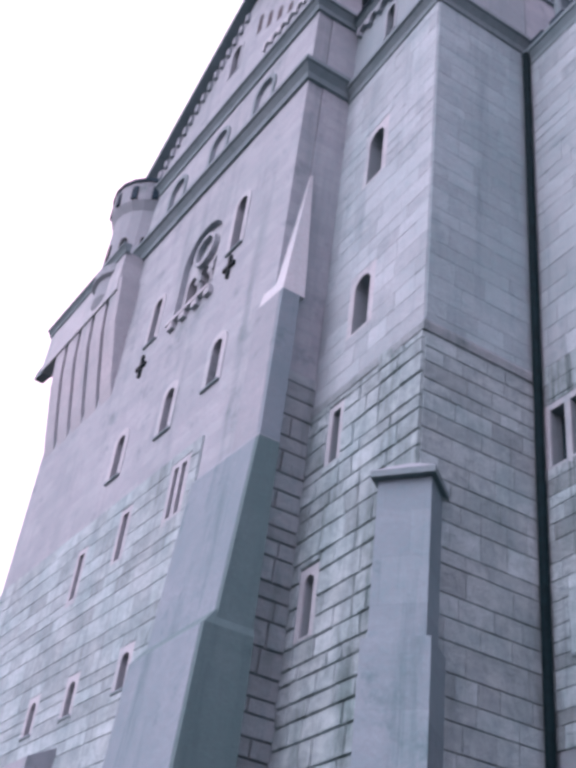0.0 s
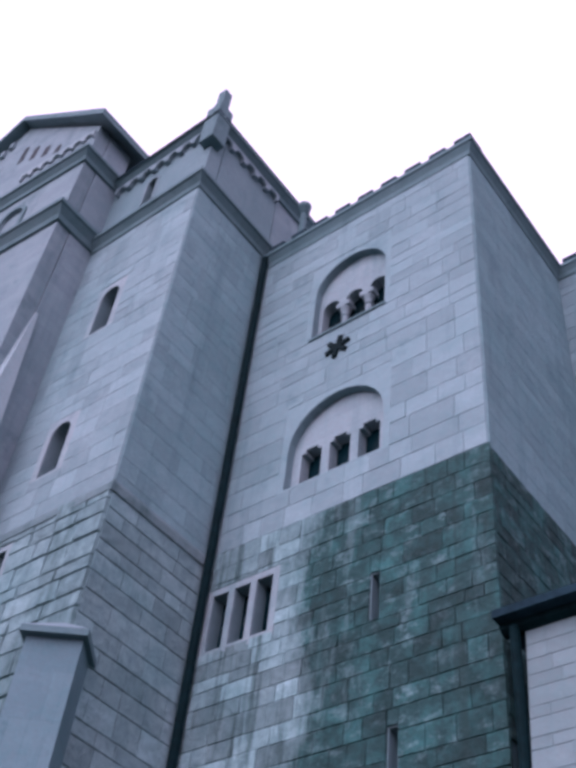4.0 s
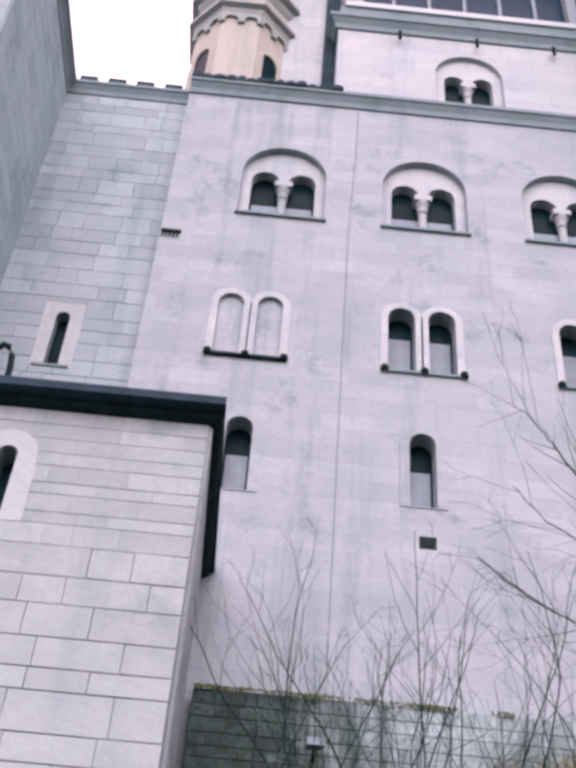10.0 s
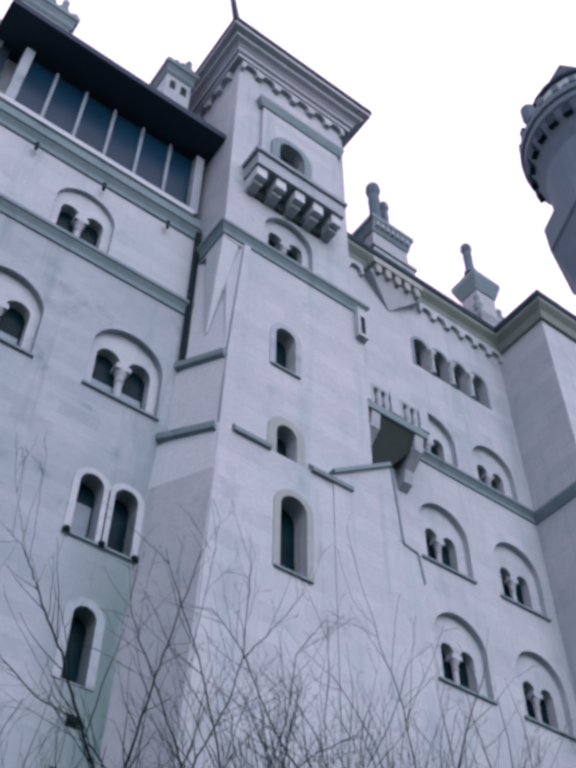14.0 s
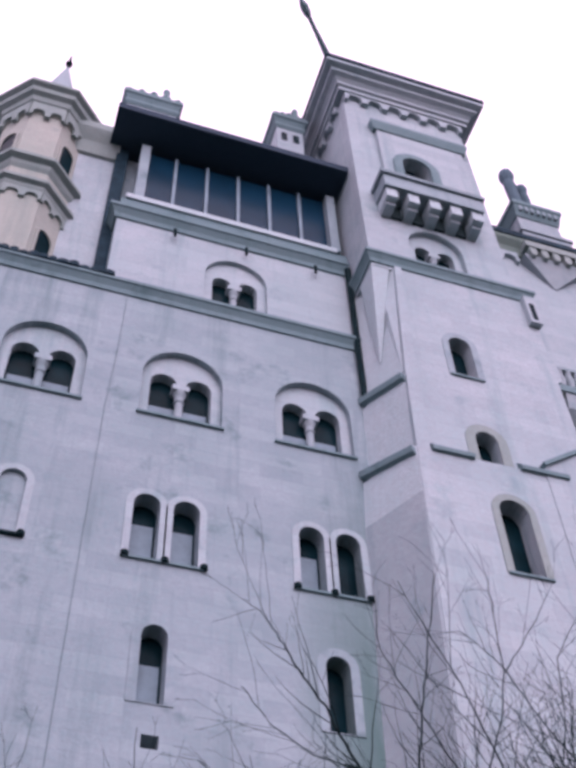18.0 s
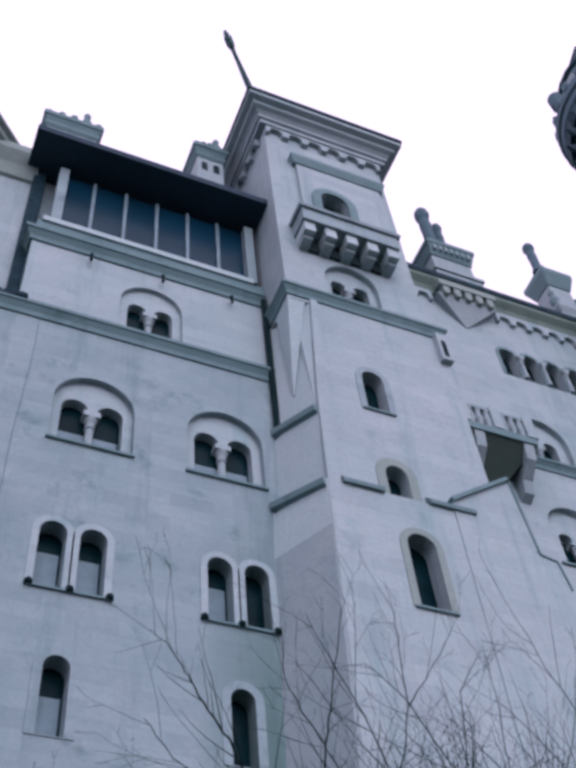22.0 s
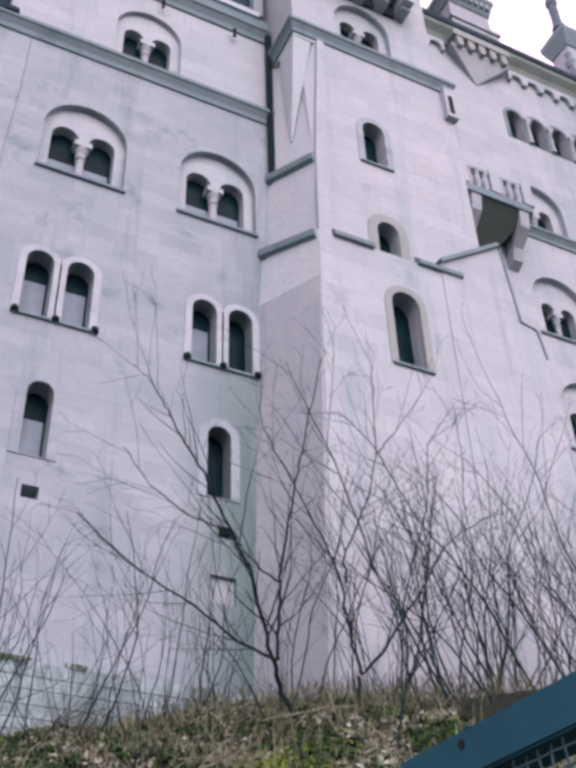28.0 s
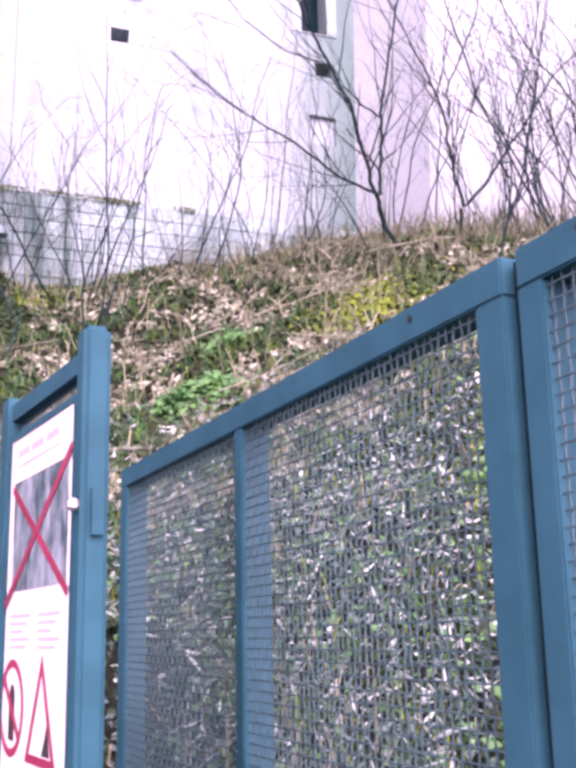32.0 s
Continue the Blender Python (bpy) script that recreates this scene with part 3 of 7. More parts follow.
def ashlar(parent, fr, u0, u1, w0, w1, course, length, material, kind="smooth", keep_out=(), t=0.05, seed=1, pick=None, gap=(0.0, 0.001)):
    """Courses of blocks over a wall, left out where openings are. Built at the end of the file."""
    stone_jobs.append((parent, fr, u0, u1, w0, w1, course, length, material, kind, list(keep_out), t, seed, pick, gap))


def bounds(poly, m):
    us, ws = [p[0] for p in poly], [p[1] for p in poly]
    return min(us) - m, max(us) + m, min(ws) - m * 0.3, max(ws) + m


def lay_stones():
    for parent, fr, u0, u1, w0, w1, course, length, material, kind, keep_out, t, seed, pick, gap in stone_jobs:
        rnd = random.Random(seed)
        rows = round((w1 - w0) / course)
        highs = [rnd.choice((0.72, 0.86, 1.0, 1.0, 1.14, 1.28)) for _ in range(rows)]
        unit = (w1 - w0) / sum(highs)
        base = w0
        turn = fr.turn()
        mats = {}
        count = 0
        for r in range(rows):
            ch = highs[r] * unit
            a, b = base, base + ch
            base = b
            free = [(u0, u1, a, b)]
            for k0, k1, l0, l1 in keep_out:
                nxt = []
                for f0, f1, g0, g1 in free:
                    if k1 <= f0 or k0 >= f1 or l0 >= g1 or l1 <= g0:
                        nxt.append((f0, f1, g0, g1))
                        continue
                    if k0 > f0 + 0.03:
                        nxt.append((f0, k0, g0, g1))
                    if k1 < f1 - 0.03:
                        nxt.append((k1, f1, g0, g1))
                    c0, c1 = max(f0, k0), min(f1, k1)
                    if l0 > g0 + 0.03:
                        nxt.append((c0, c1, g0, l0))
                    if l1 < g1 - 0.03:
                        nxt.append((c0, c1, l1, g1))
                free = nxt
            for f0, f1, a, b in free:
                ch = b - a
                u = f0
                first = True
                while u < f1 - 0.02:
                    L = round(length * rnd.choice((0.6, 0.8, 0.9, 1.0, 1.15, 1.35)), 2)
                    if first and r % 2:
                        L = round(L * 0.6, 2)
                    first = False
                    if f1 - u - L < length * 0.4:
                        L = f1 - u
                    me = stone_mesh(kind, round(L, 2) - gap[0], round(ch, 3) - gap[1], t, {"smooth": 0.003, "dressed": 0.003, "rough": 0.004, "rock": 0.009}[kind], rnd.randrange(3))
                    m = pick(u + L / 2, (a + b) / 2, rnd) if pick else material
                    ob = bpy.data.objects.new("stone_block", mats.get((me.name, m.name)) or me)
                    if (me.name, m.name) not in mats:
                        if me.materials and me.materials[0] != m:
                            me2 = me.copy()
                            me2.materials.clear()
                            me2.materials.append(m)
                            mats[(me.name, m.name)] = me2
                            ob.data = me2
                        else:
                            if not me.materials:
                                me.materials.append(m)
                            mats[(me.name, m.name)] = me
                    scene.collection.objects.link(ob)
                    ob.parent = parent
                    lean = 0.0 if (a + b) / 2 >= fr.foot else math.atan(fr.lean)
                    ob.matrix_parent_inverse = Matrix.Translation(parent.location).inverted()
                    ob.matrix_basis = Matrix.Translation(fr.at(u + L / 2, (a + b) / 2, 0)) @ turn @ Matrix.Rotation(-lean, 4, "X")
                    count += 1
                    u += L


# ---- the castle ----
YD, YC, YB, YE, YA, YF = 17.0, 17.6, 12.66, 12.4, 9.62, 15.5
FOOT = 5.0

# main wing with the glazed loggia
wing = thing("castle_main_wing", "pale limestone castle wing with rows of twin arched windows", "castle wing")
fD = Face((-3.0, YD), (8.7, YD))
hD = []
o = 3.0
for a, b in ((-1.25, 0.9), (2.35, 4.5), (5.95, 8.1)):
    twin_window(wing, fD, hD, a + o, b + o, 21.12, 23.8, light_top=23.0, light_w=0.7, blind=0.46)
twin_window(wing, fD, hD, 3.85 + o, 5.8 + o, 26.3, 28.95, light_top=28.1, light_w=0.58, recess=0.15)
for a in (2.5, 6.42):
    arched_window(wing, fD, hD, a + o, a + 0.62 + o, 16.45, 18.35, blind=0.68, depth=0.42, surround=0.17, material=PLASTER)
    arched_window(wing, fD, hD, a + 0.92 + o, a + 1.54 + o, 16.45, 18.35, blind=0.68 if a < 5 else 0.0, depth=0.42, surround=0.17, material=PLASTER)
for a in (-1.36, -0.47):
    arched_window(wing, fD, hD, a + o, a + 0.58 + o, 16.45, 18.3, filled=True, surround=0.17, material=PLASTER)
for a in (-0.78, 3.0, 6.92):
    arched_window(wing, fD, hD, a - 0.05 + o, a + 0.5 + o, 12.97, 14.78, blind=0.62 if a < 5 else 0.0, depth=0.44, surround=0.2, sills=False)
for a, w in ((3.12, 12.03), (7.15, 12.05), (7.0, 10.6)):
    hD.append(rect(a + o, a + (0.34 if w > 11 else 0.55) + o, w, w + (0.28 if w > 11 else 0.6)))
bm = bmesh.new()
slab(bm, fD, rect(6.98 + o, 7.57 + o, 10.58, 11.22), -0.3, -0.1)
part("stone_infill", bm, LIME, wing)
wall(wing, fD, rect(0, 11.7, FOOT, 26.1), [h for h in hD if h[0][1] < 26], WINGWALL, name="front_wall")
wall(wing, fD, rect(4.0, 11.7, 26.1, 30.0), [h for h in hD if h[0][1] > 26], PLASTER, name="upper_front_wall")
mass(wing, [(-2.95, YD + 0.55), (8.65, YD + 0.55), (8.65, 27), (-2.95, 27)], FOOT, 26.0)
mass(wing, [(1.05, YD + 0.55), (8.65, YD + 0.55), (8.65, 26), (1.05, 26)], 26.0, 30.9)
cornice(wing, [(-3.0, YD), (8.66, YD)], 26.3, 0.22, 0.5)
cornice(wing, [(0.95, 20), (0.95, YD), (8.6, YD)], 30.3, 0.25, 0.55)
bm = bmesh.new()
box(bm, fD, 3.97, 4.0, 26.1, 30.0, -6, 0.0)
part("side_wall", bm, LIME, wing)

rnd = random.Random(8)
u = 0.0
while u < 3.9:
    w = rnd.uniform(0.24, 0.36)
    bm = bmesh.new()
    rise_up = rnd.uniform(0.1, 0.2)
    slab(bm, fD, [(u, 26.29), (u + w, 26.29), (u + w * 0.96, 26.31 + rise_up * 0.8), (u + w * 0.5, 26.33 + rise_up), (u + w * 0.05, 26.31 + rise_up * 0.6)], -0.3, 0.24 + rnd.uniform(0, 0.05))
    part("roof_tile", bm, SHEET, wing)
    u += w

# loggia: posts, glass, roof
bm = bmesh.new()
box(bm, fD, 4.0, 11.66, 30.3, 31.0, -0.5, 0.02)
part("loggia_parapet", bm, TRIM, wing)
bm = bmesh.new()
box(bm, fD, 4.15, 11.3, 31.0, 31.25, -0.35, 0.1)
part("loggia_rail", bm, PALELIT, wing)
for k in range(7):
    u = 4.55 + k * (6.75 / 6)
    bm = bmesh.new()
    r = 0.16 if k in (0, 6) else 0.055
    box(bm, fD, u - r, u + r, 31.25, 34.9, -0.3, -0.3 + 2 * r)
    part("loggia_post", bm, BLUEGREY if 0 < k < 6 else LIME, wing, "pale grey post of the loggia glazing")
for k in range(6):
    u = 4.55 + k * (6.75 / 6)
    bm = bmesh.new()
    box(bm, fD, u, u + 6.75 / 6, 31.25, 34.9, -0.34, -0.3)
    part("loggia_pane", bm, LGLASS, wing)
mass(wing, [(1.05, YD + 0.9), (8.65, YD + 0.9), (8.65, 26), (1.05, 26)], 30.9, 35.2)
bm = bmesh.new()
pts = [(0.3, YD - 1.0), (8.75, YD - 1.0), (8.75, 27), (0.3, 27)]
prism(bm, pts, 35.2, 35.55)
part("loggia_roof", bm, SOFFIT, wing, "dark sheet metal eave over the loggia")
settle(wing)
for cx, hw, ztop in ((1.55, 0.95, 39.5), (7.1, 0.55, 41.2)):
    ch = thing("chimney", "stone chimney with a cresting on the dark roof", "chimney", (cx, 18.0, 35.55), "chimneys on the wing")
    bm = bmesh.new()
    prism(bm, [(cx - hw, 17.4), (cx + hw, 17.4), (cx + hw, 18.8), (cx - hw, 18.8)], 35.5, ztop - 0.7)
    part("shaft", bm, PLASTER, ch)
    bm = bmesh.new()
    moulding(bm, [(cx - hw, 17.4), (cx + hw, 17.4), (cx + hw, 18.8), (cx - hw, 18.8)], [(-0.1, ztop - 0.9), (0.02, ztop - 0.9), (0.1, ztop - 0.75), (0.1, ztop - 0.6), (0.04, ztop - 0.5), (0.14, ztop - 0.25), (0.2, ztop - 0.2), (0.2, ztop), (-0.1, ztop)], True)
    bmesh.ops.recalc_face_normals(bm, faces=bm.faces[:])
    prism(bm, [(cx - hw - 0.2, 17.2), (cx + hw + 0.2, 17.2), (cx + hw + 0.2, 19), (cx - hw - 0.2, 19)], ztop - 0.05, ztop + 0.05)
    part("cap", bm, TRIM, ch)
    for k in range(5):
        bm = bmesh.new()
        u = cx - hw + k * hw / 2
        tall = (0.35, 0.5, 0.6, 1.25, 0.45)[k]
        lathe(bm, (u, 17.4, ztop), [(0.2, 0), (0.22, tall * 0.25), (0.09, tall * 0.5), (0.15, tall * 0.75), (0.03, tall)], 8)
        part("finial", bm, TRIM, ch)
    for k in range(2):
        bm = bmesh.new()
        fr = Face((cx - hw, 17.4), (cx + hw, 17.4))
        u = hw * (0.55 + 0.9 * k)
        slab(bm, fr, arch(u - 0.13, u + 0.13, ztop - 1.9, ztop - 1.2, 6), -0.05, 0.006)
        part("smoke_opening", bm, GLASS, ch)
    settle(ch)

# recessed link wall
link = thing("castle_link_wall", "recessed ashlar wall with one arched slit", "castle wall")
fC = Face((-6.5, YC), (-3.0, YC))
hC = []
arched_window(link, fC, hC, 1.48, 1.8, 16.15, 17.75, surround=0.3, block=0.032)
wall(link, fC, rect(0, 3.5, FOOT, 26.4), hC, SMOOTH, name="front_wall")
ashlar(link, fC, 0, 3.46, 10.0, 26.0, 0.46, 0.8, SHADED, "dressed", keep_out=[bounds(h, 0.3) for h in hC], seed=3, t=0.03, gap=(0.0, 0.004))
mass(link, [(-6.4, YC + 0.55), (-3.0, YC + 0.55), (-3.0, 27), (-6.4, 27)], FOOT, 26.3)
cornice(link, [(-6.5, YC), (-3.0, YC)], 26.5, 0.2, 0.45)

# square block with the mossy lower walls
block = thing("castle_square_block", "square ashlar tower block with a dark mossy base", "castle block")
fB = Face((-13.4, YB), (-6.5, YB))
hB = []
o = 13.4
twin_window(block, fB, hB, -11.2 + o, -9.0 + o, 21.5, 24.35, 3, light_top=23.05, light_w=0.53, gap=0.2, block=0.03)
twin_window(block, fB, hB, -11.5 + o, -8.9 + o, 16.6, 19.05, 3, light_top=17.85, light_w=0.56, gap=0.22, sills=False, block=0.03, piers=True)
slit_window(block, fB, hB, -13.05 + o, -11.45 + o, 13.0, 14.35, 3)
hB.append(rect(-9.05 + o, -8.87 + o, 12.4, 13.4))
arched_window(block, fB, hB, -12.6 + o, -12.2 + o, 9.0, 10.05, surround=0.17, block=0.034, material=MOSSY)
hB.append(rect(-8.6 + o, -8.42 + o, 9.2, 10.2))
wall(block, fB, rect(0, 6.9, FOOT, 26.3), hB, SMOOTH, name="front_wall")
fBs = Face((-6.5, YB), (-6.5, YC))
wall(block, fBs, rect(0.52, 4.94, FOOT, 26.3), [], SMOOTH, name="side_wall")
mass(block, [(-13.3, YB + 0.55), (-7.05, YB + 0.55), (-7.05, 27), (-13.3, 27)], FOOT, 26.2)
cornice(block, [(-13.4, YB), (-6.5, YB), (-6.5, YC)], 26.55, 0.22, 0.55)


kB = [bounds(h, 0.17 if len(h) > 4 else 0.16 if h[1][0] - h[0][0] > 0.25 else 0.02) for h in hB]
ashlar(block, fB, 0, 6.9, 15.5, 26.0, 0.5, 0.8, ASHLAR, "dressed", keep_out=kB, seed=5, t=0.03, gap=(0.0, 0.004))
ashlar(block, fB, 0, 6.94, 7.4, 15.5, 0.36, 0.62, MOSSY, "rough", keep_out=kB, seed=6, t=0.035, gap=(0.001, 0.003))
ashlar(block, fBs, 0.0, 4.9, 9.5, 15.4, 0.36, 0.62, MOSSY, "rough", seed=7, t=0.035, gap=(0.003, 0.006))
ashlar(block, fBs, 0.0, 4.9, 15.4, 26.0, 0.5, 0.85, SIDE, seed=8, t=0.03)
for k in range(9):
    bm = bmesh.new()
    u = 0.35 + k * 0.78
    box(bm, fB, u, u + 0.5, 26.55, 26.76, -0.4, 0.2)
    part("merlon", bm, SHEET, block)
for k in range(4):
    bm = bmesh.new()
    u = 0.3 + k * 0.8
    box(bm, fC, u, u + 0.5, 26.5, 26.72, -0.4, 0.18)
    part("merlon", bm, SHEET, link)
bm = bmesh.new()
for k in range(3):
    a = math.pi * k / 3 + 0.3
    c = Vector((-10.3 + o, 20.65))
    x, y = math.cos(a), math.sin(a)
    slab(bm, fB, [(c.x + x * s * 0.36 - y * q * 0.06, c.y + y * s * 0.36 + x * q * 0.06) for s, q in ((-1, -1), (1, -1), (1, 1), (-1, 1))], 0.03, 0.1 + 0.002 * k)
part("wall_anchor", bm, IRON, block, "black iron star anchor")
bm = bmesh.new()
lathe(bm, (-13.22, YB - 0.18, 0), [(0.095, FOOT), (0.095, 26.4)], 10)
part("drainpipe", bm, PIPE, block, "dark drainpipe down the corner")
settle(block)

# low annex in front
annex = thing("castle_annex", "low ashlar annex with a dark sheet roof", "castle annex")
fE = Face((-6.3, YE), (-0.85, YE), 0.07, 11.0)
o = 6.3
hE = []
for a in (-4.36, -3.79):
    h = arch(a + o, a + 0.29 + o, 9.05, 10.22, 10)
    hE.append(h)
bm = bmesh.new()
uc = -3.93 + o
lobes = [(uc - 0.74, 8.93), (uc + 0.74, 8.93), (uc + 0.74, 9.75)]
lobes += [(uc + 0.29 + 0.42 * math.cos(math.pi * k / 14), 10.1 + 0.42 * math.sin(math.pi * k / 14)) for k in range(11)]
lobes += [(uc - 0.29 - 0.42 * math.cos(math.pi * k / 14), 10.1 + 0.42 * math.sin(math.pi * k / 14)) for k in range(10, -1, -1)]
lobes += [(uc - 0.74, 9.75)]
slab(bm, fE, lobes, 0.001, 0.046, hE)
bmesh.ops.remove_doubles(bm, verts=bm.verts[:], dist=1e-5)
pair = part("window", bm, ANNEXTRIM, annex, "smooth two-lobed stone surround of two slits")
for h in hE:
    glazing(pair, fE, h[0][0], h[1][0], 9.05, 10.22, -0.42, 0, cross=False)
wall(annex, fE, rect(0.35, 5.45, 2.0, 11.0), hE, SMOOTH, name="front_wall")
fEs = Face((-0.85, YE), (-0.99, YD))
wall(annex, fEs, rect(0.52, 4.6, 2.0, 11.0), [], SMOOTH, name="side_wall")
mass(annex, [(-5.9, YE + 0.6), (-1.5, YE + 0.6), (-1.5, YD), (-5.9, YD)], 2.0, 10.9)
kE = [bounds(h, 0.09) for h in hE]
ashlar(annex, fE, 0.35, 5.45, 3.6, 8.6, 0.42, 0.95, ANNEXST, "dressed", keep_out=kE, seed=9, t=0.035, gap=(0.0, 0.003))
ashlar(annex, fE, 0.35, 5.45, 8.6, 11.0, 0.27, 0.7, ANNEXST, "smooth", keep_out=kE, seed=19, t=0.033, gap=(0.0, 0.003))
ashlar(annex, fEs, 0.0, 4.55, 4.5, 11.0, 0.44, 1.0, ANNEXST, "dressed", seed=10, t=0.045, gap=(0.0, 0.003))
bm = bmesh.new()
pts = [(-6.3, YE - 0.42), (-0.63, YE - 0.42), (-0.70, YD), (-6.3, YD)]
prism(bm, pts, 11.09, 11.23)
part("roof", bm, SHEET, annex, "dark sheet roof with a deep eave")
bm = bmesh.new()
moulding(bm, [(-6.3, YE - 0.02), (-0.83, YE - 0.02), (-0.97, YD)], [(-0.05, 10.96), (0.06, 10.96), (0.15, 11.01), (0.19, 11.085), (-0.05, 11.085)])
bmesh.ops.recalc_face_normals(bm, faces=bm.faces[:])
part("eave_moulding", bm, PIPE, annex, "dark painted eave moulding")
bm = bmesh.new()
lathe(bm, (-6.06, YE - 0.16, 0), [(0.085, 3), (0.085, 11.0)], 10)
part("drainpipe", bm, PIPE, annex, "dark drainpipe beside the annex")
settle(annex)

# corner block with the finial, and the gabled wing behind the buttresses
corner = thing("castle_corner_block", "tall ashlar corner block with a pinnacle and buttress", "castle block")
fA = Face((-17.7, YA), (-13.4, YA))
fAs = Face((-13.4, YA), (-13.4, YB))
o = 17.7
hA = []
arched_window(corner, fA, hA, -16.25 + o, -15.58 + o, 21.9, 23.75, surround=0.2, block=0.032, depth=0.5, sills=False)
arched_window(corner, fA, hA, -16.28 + o, -15.62 + o, 16.85, 18.5, surround=0.2, block=0.032, depth=0.5, sills=False)
arched_window(corner, fA, hA, -16.0 + o, -15.6 + o, 28.0, 29.3, surround=0.1, sills=False)
slit_window(corner, fA, hA, -16.68 + o, -16.36 + o, 13.5, 14.85, depth=0.4)
arched_window(corner, fA, hA, -17.12 + o, -16.74 + o, 9.6, 10.95, surround=0.18, block=0.045, depth=0.4, sills=False)
wall(corner, fA, rect(0, 4.3, FOOT, 30.2), hA, SMOOTH, name="front_wall")
wall(corner, fAs, rect(0.52, 3.04, FOOT, 30.2), [], SMOOTH, name="side_wall")
mass(corner, [(-17.6, YA + 0.55), (-13.95, YA + 0.55), (-13.95, 22), (-17.6, 22)], FOOT, 30.1)
kA = [bounds(h, 0.2 if len(h) > 4 else 0.16) for h in hA]
ashlar(corner, fA, 0, 4.3, 15.4, 26.6, 0.5, 0.9, ASHLAR, "dressed", keep_out=kA, seed=11, t=0.03, gap=(0.0, 0.003))
ashlar(corner, fA, 0, 4.34, 5.0, 15.4, 0.45, 0.8, TOWERFOOT, "rock", keep_out=kA, seed=12, t=0.06, gap=(0.003, 0.016))
ashlar(corner, fAs, 0, 3.0, 15.2, 26.6, 0.5, 0.9, SIDE, seed=13, t=0.03)
ashlar(corner, fAs, 0, 3.0, 5.0, 15.2, 0.45, 0.8, FOOTSIDE, "dressed", seed=14, t=0.05, gap=(0.002, 0.014))
wall(corner, Face((-13.4, YB), (-13.4, 20.0)), rect(0.02, 7.3, 26.6, 30.2), [], LIME, name="attic_side_wall")
cornice(corner, [(-17.7, YA), (-13.4, YA), (-13.4, YB)], 27.1, 0.3, 0.5)
cornice(corner, [(-17.7, YA), (-13.4, YA), (-13.4, 20)], 30.4, 0.3, 0.4)
frieze(corner, fAs, 0.2, 3.0, 30.0)
frieze(corner, fA, 0.2, 4.1, 30.0)
bm = bmesh.new()
moulding(bm, [(-17.7, YA), (-13.4, YA), (-13.4, YB)], [(-0.02, 15.15), (0.09, 15.15), (0.09, 15.35), (-0.02, 15.6)])
bmesh.ops.recalc_face_normals(bm, faces=bm.faces[:])
part("ledge", bm, RUSTIC, corner)
bm = bmesh.new()
prism(bm, [(-13.68, YA - 0.28), (-13.12, YA - 0.28), (-13.12, YA + 0.28), (-13.68, YA + 0.28)], 29.0, 31.0)
prism(bm, [(-13.55, YA - 0.15), (-13.25, YA - 0.15), (-13.25, YA + 0.15), (-13.55, YA + 0.15)], 31.0, 32.2)
lathe(bm, (-13.4, YA, 29.9), [(0.1, 0), (0.32, 0.5), (0.32, 0.75), (0.28, 0.9), (0.28, 1.2)], 8)
part("pinnacle", bm, TRIM, corner, "square stone pinnacle on the corner")
bm = bmesh.new()
prism(bm, [(-17.8, YA - 0.3), (-13.1, YA - 0.3), (-13.1, 22), (-17.8, 22)], 30.3, 30.5)
part("roof", bm, SHEET, corner)
settle(corner)

gabled = thing("castle_gabled_wing", "pale stone wing with a gable, rose window and buttresses", "castle wing")
fG = Face((-33.5, 7.2), (-17.7, 8.15))
L = fG.length
o = 33.5
hG = []


def ua(x):
    return (x + 33.5) * L / 15.8


arched_window(gabled, fG, hG, ua(-20.8), ua(-20.25), 21.9, 24.0, surround=0.2, material=PLASTER)
twin_window(gabled, fG, hG, ua(-23.95), ua(-21.6), 21.15, 24.5, 3, light_top=22.9, light_w=0.5)
arched_window(gabled, fG, hG, ua(-25.6), ua(-25.1), 21.3, 23.1, surround=0.2, material=PLASTER)
for x, w in ((-20.6, 16.95), (-23.05, 16.65), (-25.95, 16.45)):
    arched_window(gabled, fG, hG, ua(x), ua(x + 0.5), w, w + 1.5, surround=0.24, material=PLASTER)
slit_window(gabled, fG, hG, ua(-21.4), ua(-20.75), 13.4, 14.85, 2)
slit_window(gabled, fG, hG, ua(-24.1), ua(-23.75), 13.2, 14.6)
slit_window(gabled, fG, hG, ua(-26.7), ua(-26.35), 12.9, 14.3)
for x in (-22.2, -25.1, -27.55):
    arched_window(gabled, fG, hG, ua(x), ua(x + 0.42), 9.3, 10.2, surround=0.18, block=0.037)
for x in (-20.5, -23.3, -26.2):
    arched_window(gabled, fG, hG, ua(x - 0.5), ua(x + 0.5), 28.0, 29.4, surround=0.16, sills=False, filled=True, proud=0.06, material=TRIM)
arched_window(gabled, fG, hG, ua(-23.9), ua(-23.3), 33.0, 34.6, surround=0.15, sills=False)
gable = [(ua(-33.5), FOOT), (L, FOOT), (L, 32.4), (ua(-22.7), 36.9), (ua(-29.4), 31.3), (ua(-29.8), 26.9), (ua(-33.5), 26.9)]
wall(gabled, fG, gable, hG, LIME, name="front_wall")
fGs = Face((-17.7, 8.15), (-17.7, YA))
wall(gabled, fGs, rect(0.52, YA - 8.15, FOOT, 32.4), [], LIME, name="side_wall")
mass(gabled, [(-33.4, 7.9), (-18.3, 8.8), (-18.3, 22), (-33.4, 22)], FOOT, 26.7)
mass(gabled, [(-29.7, 8.2), (-18.3, 8.8), (-18.3, 22), (-29.7, 22)], 26.7, 31.5)
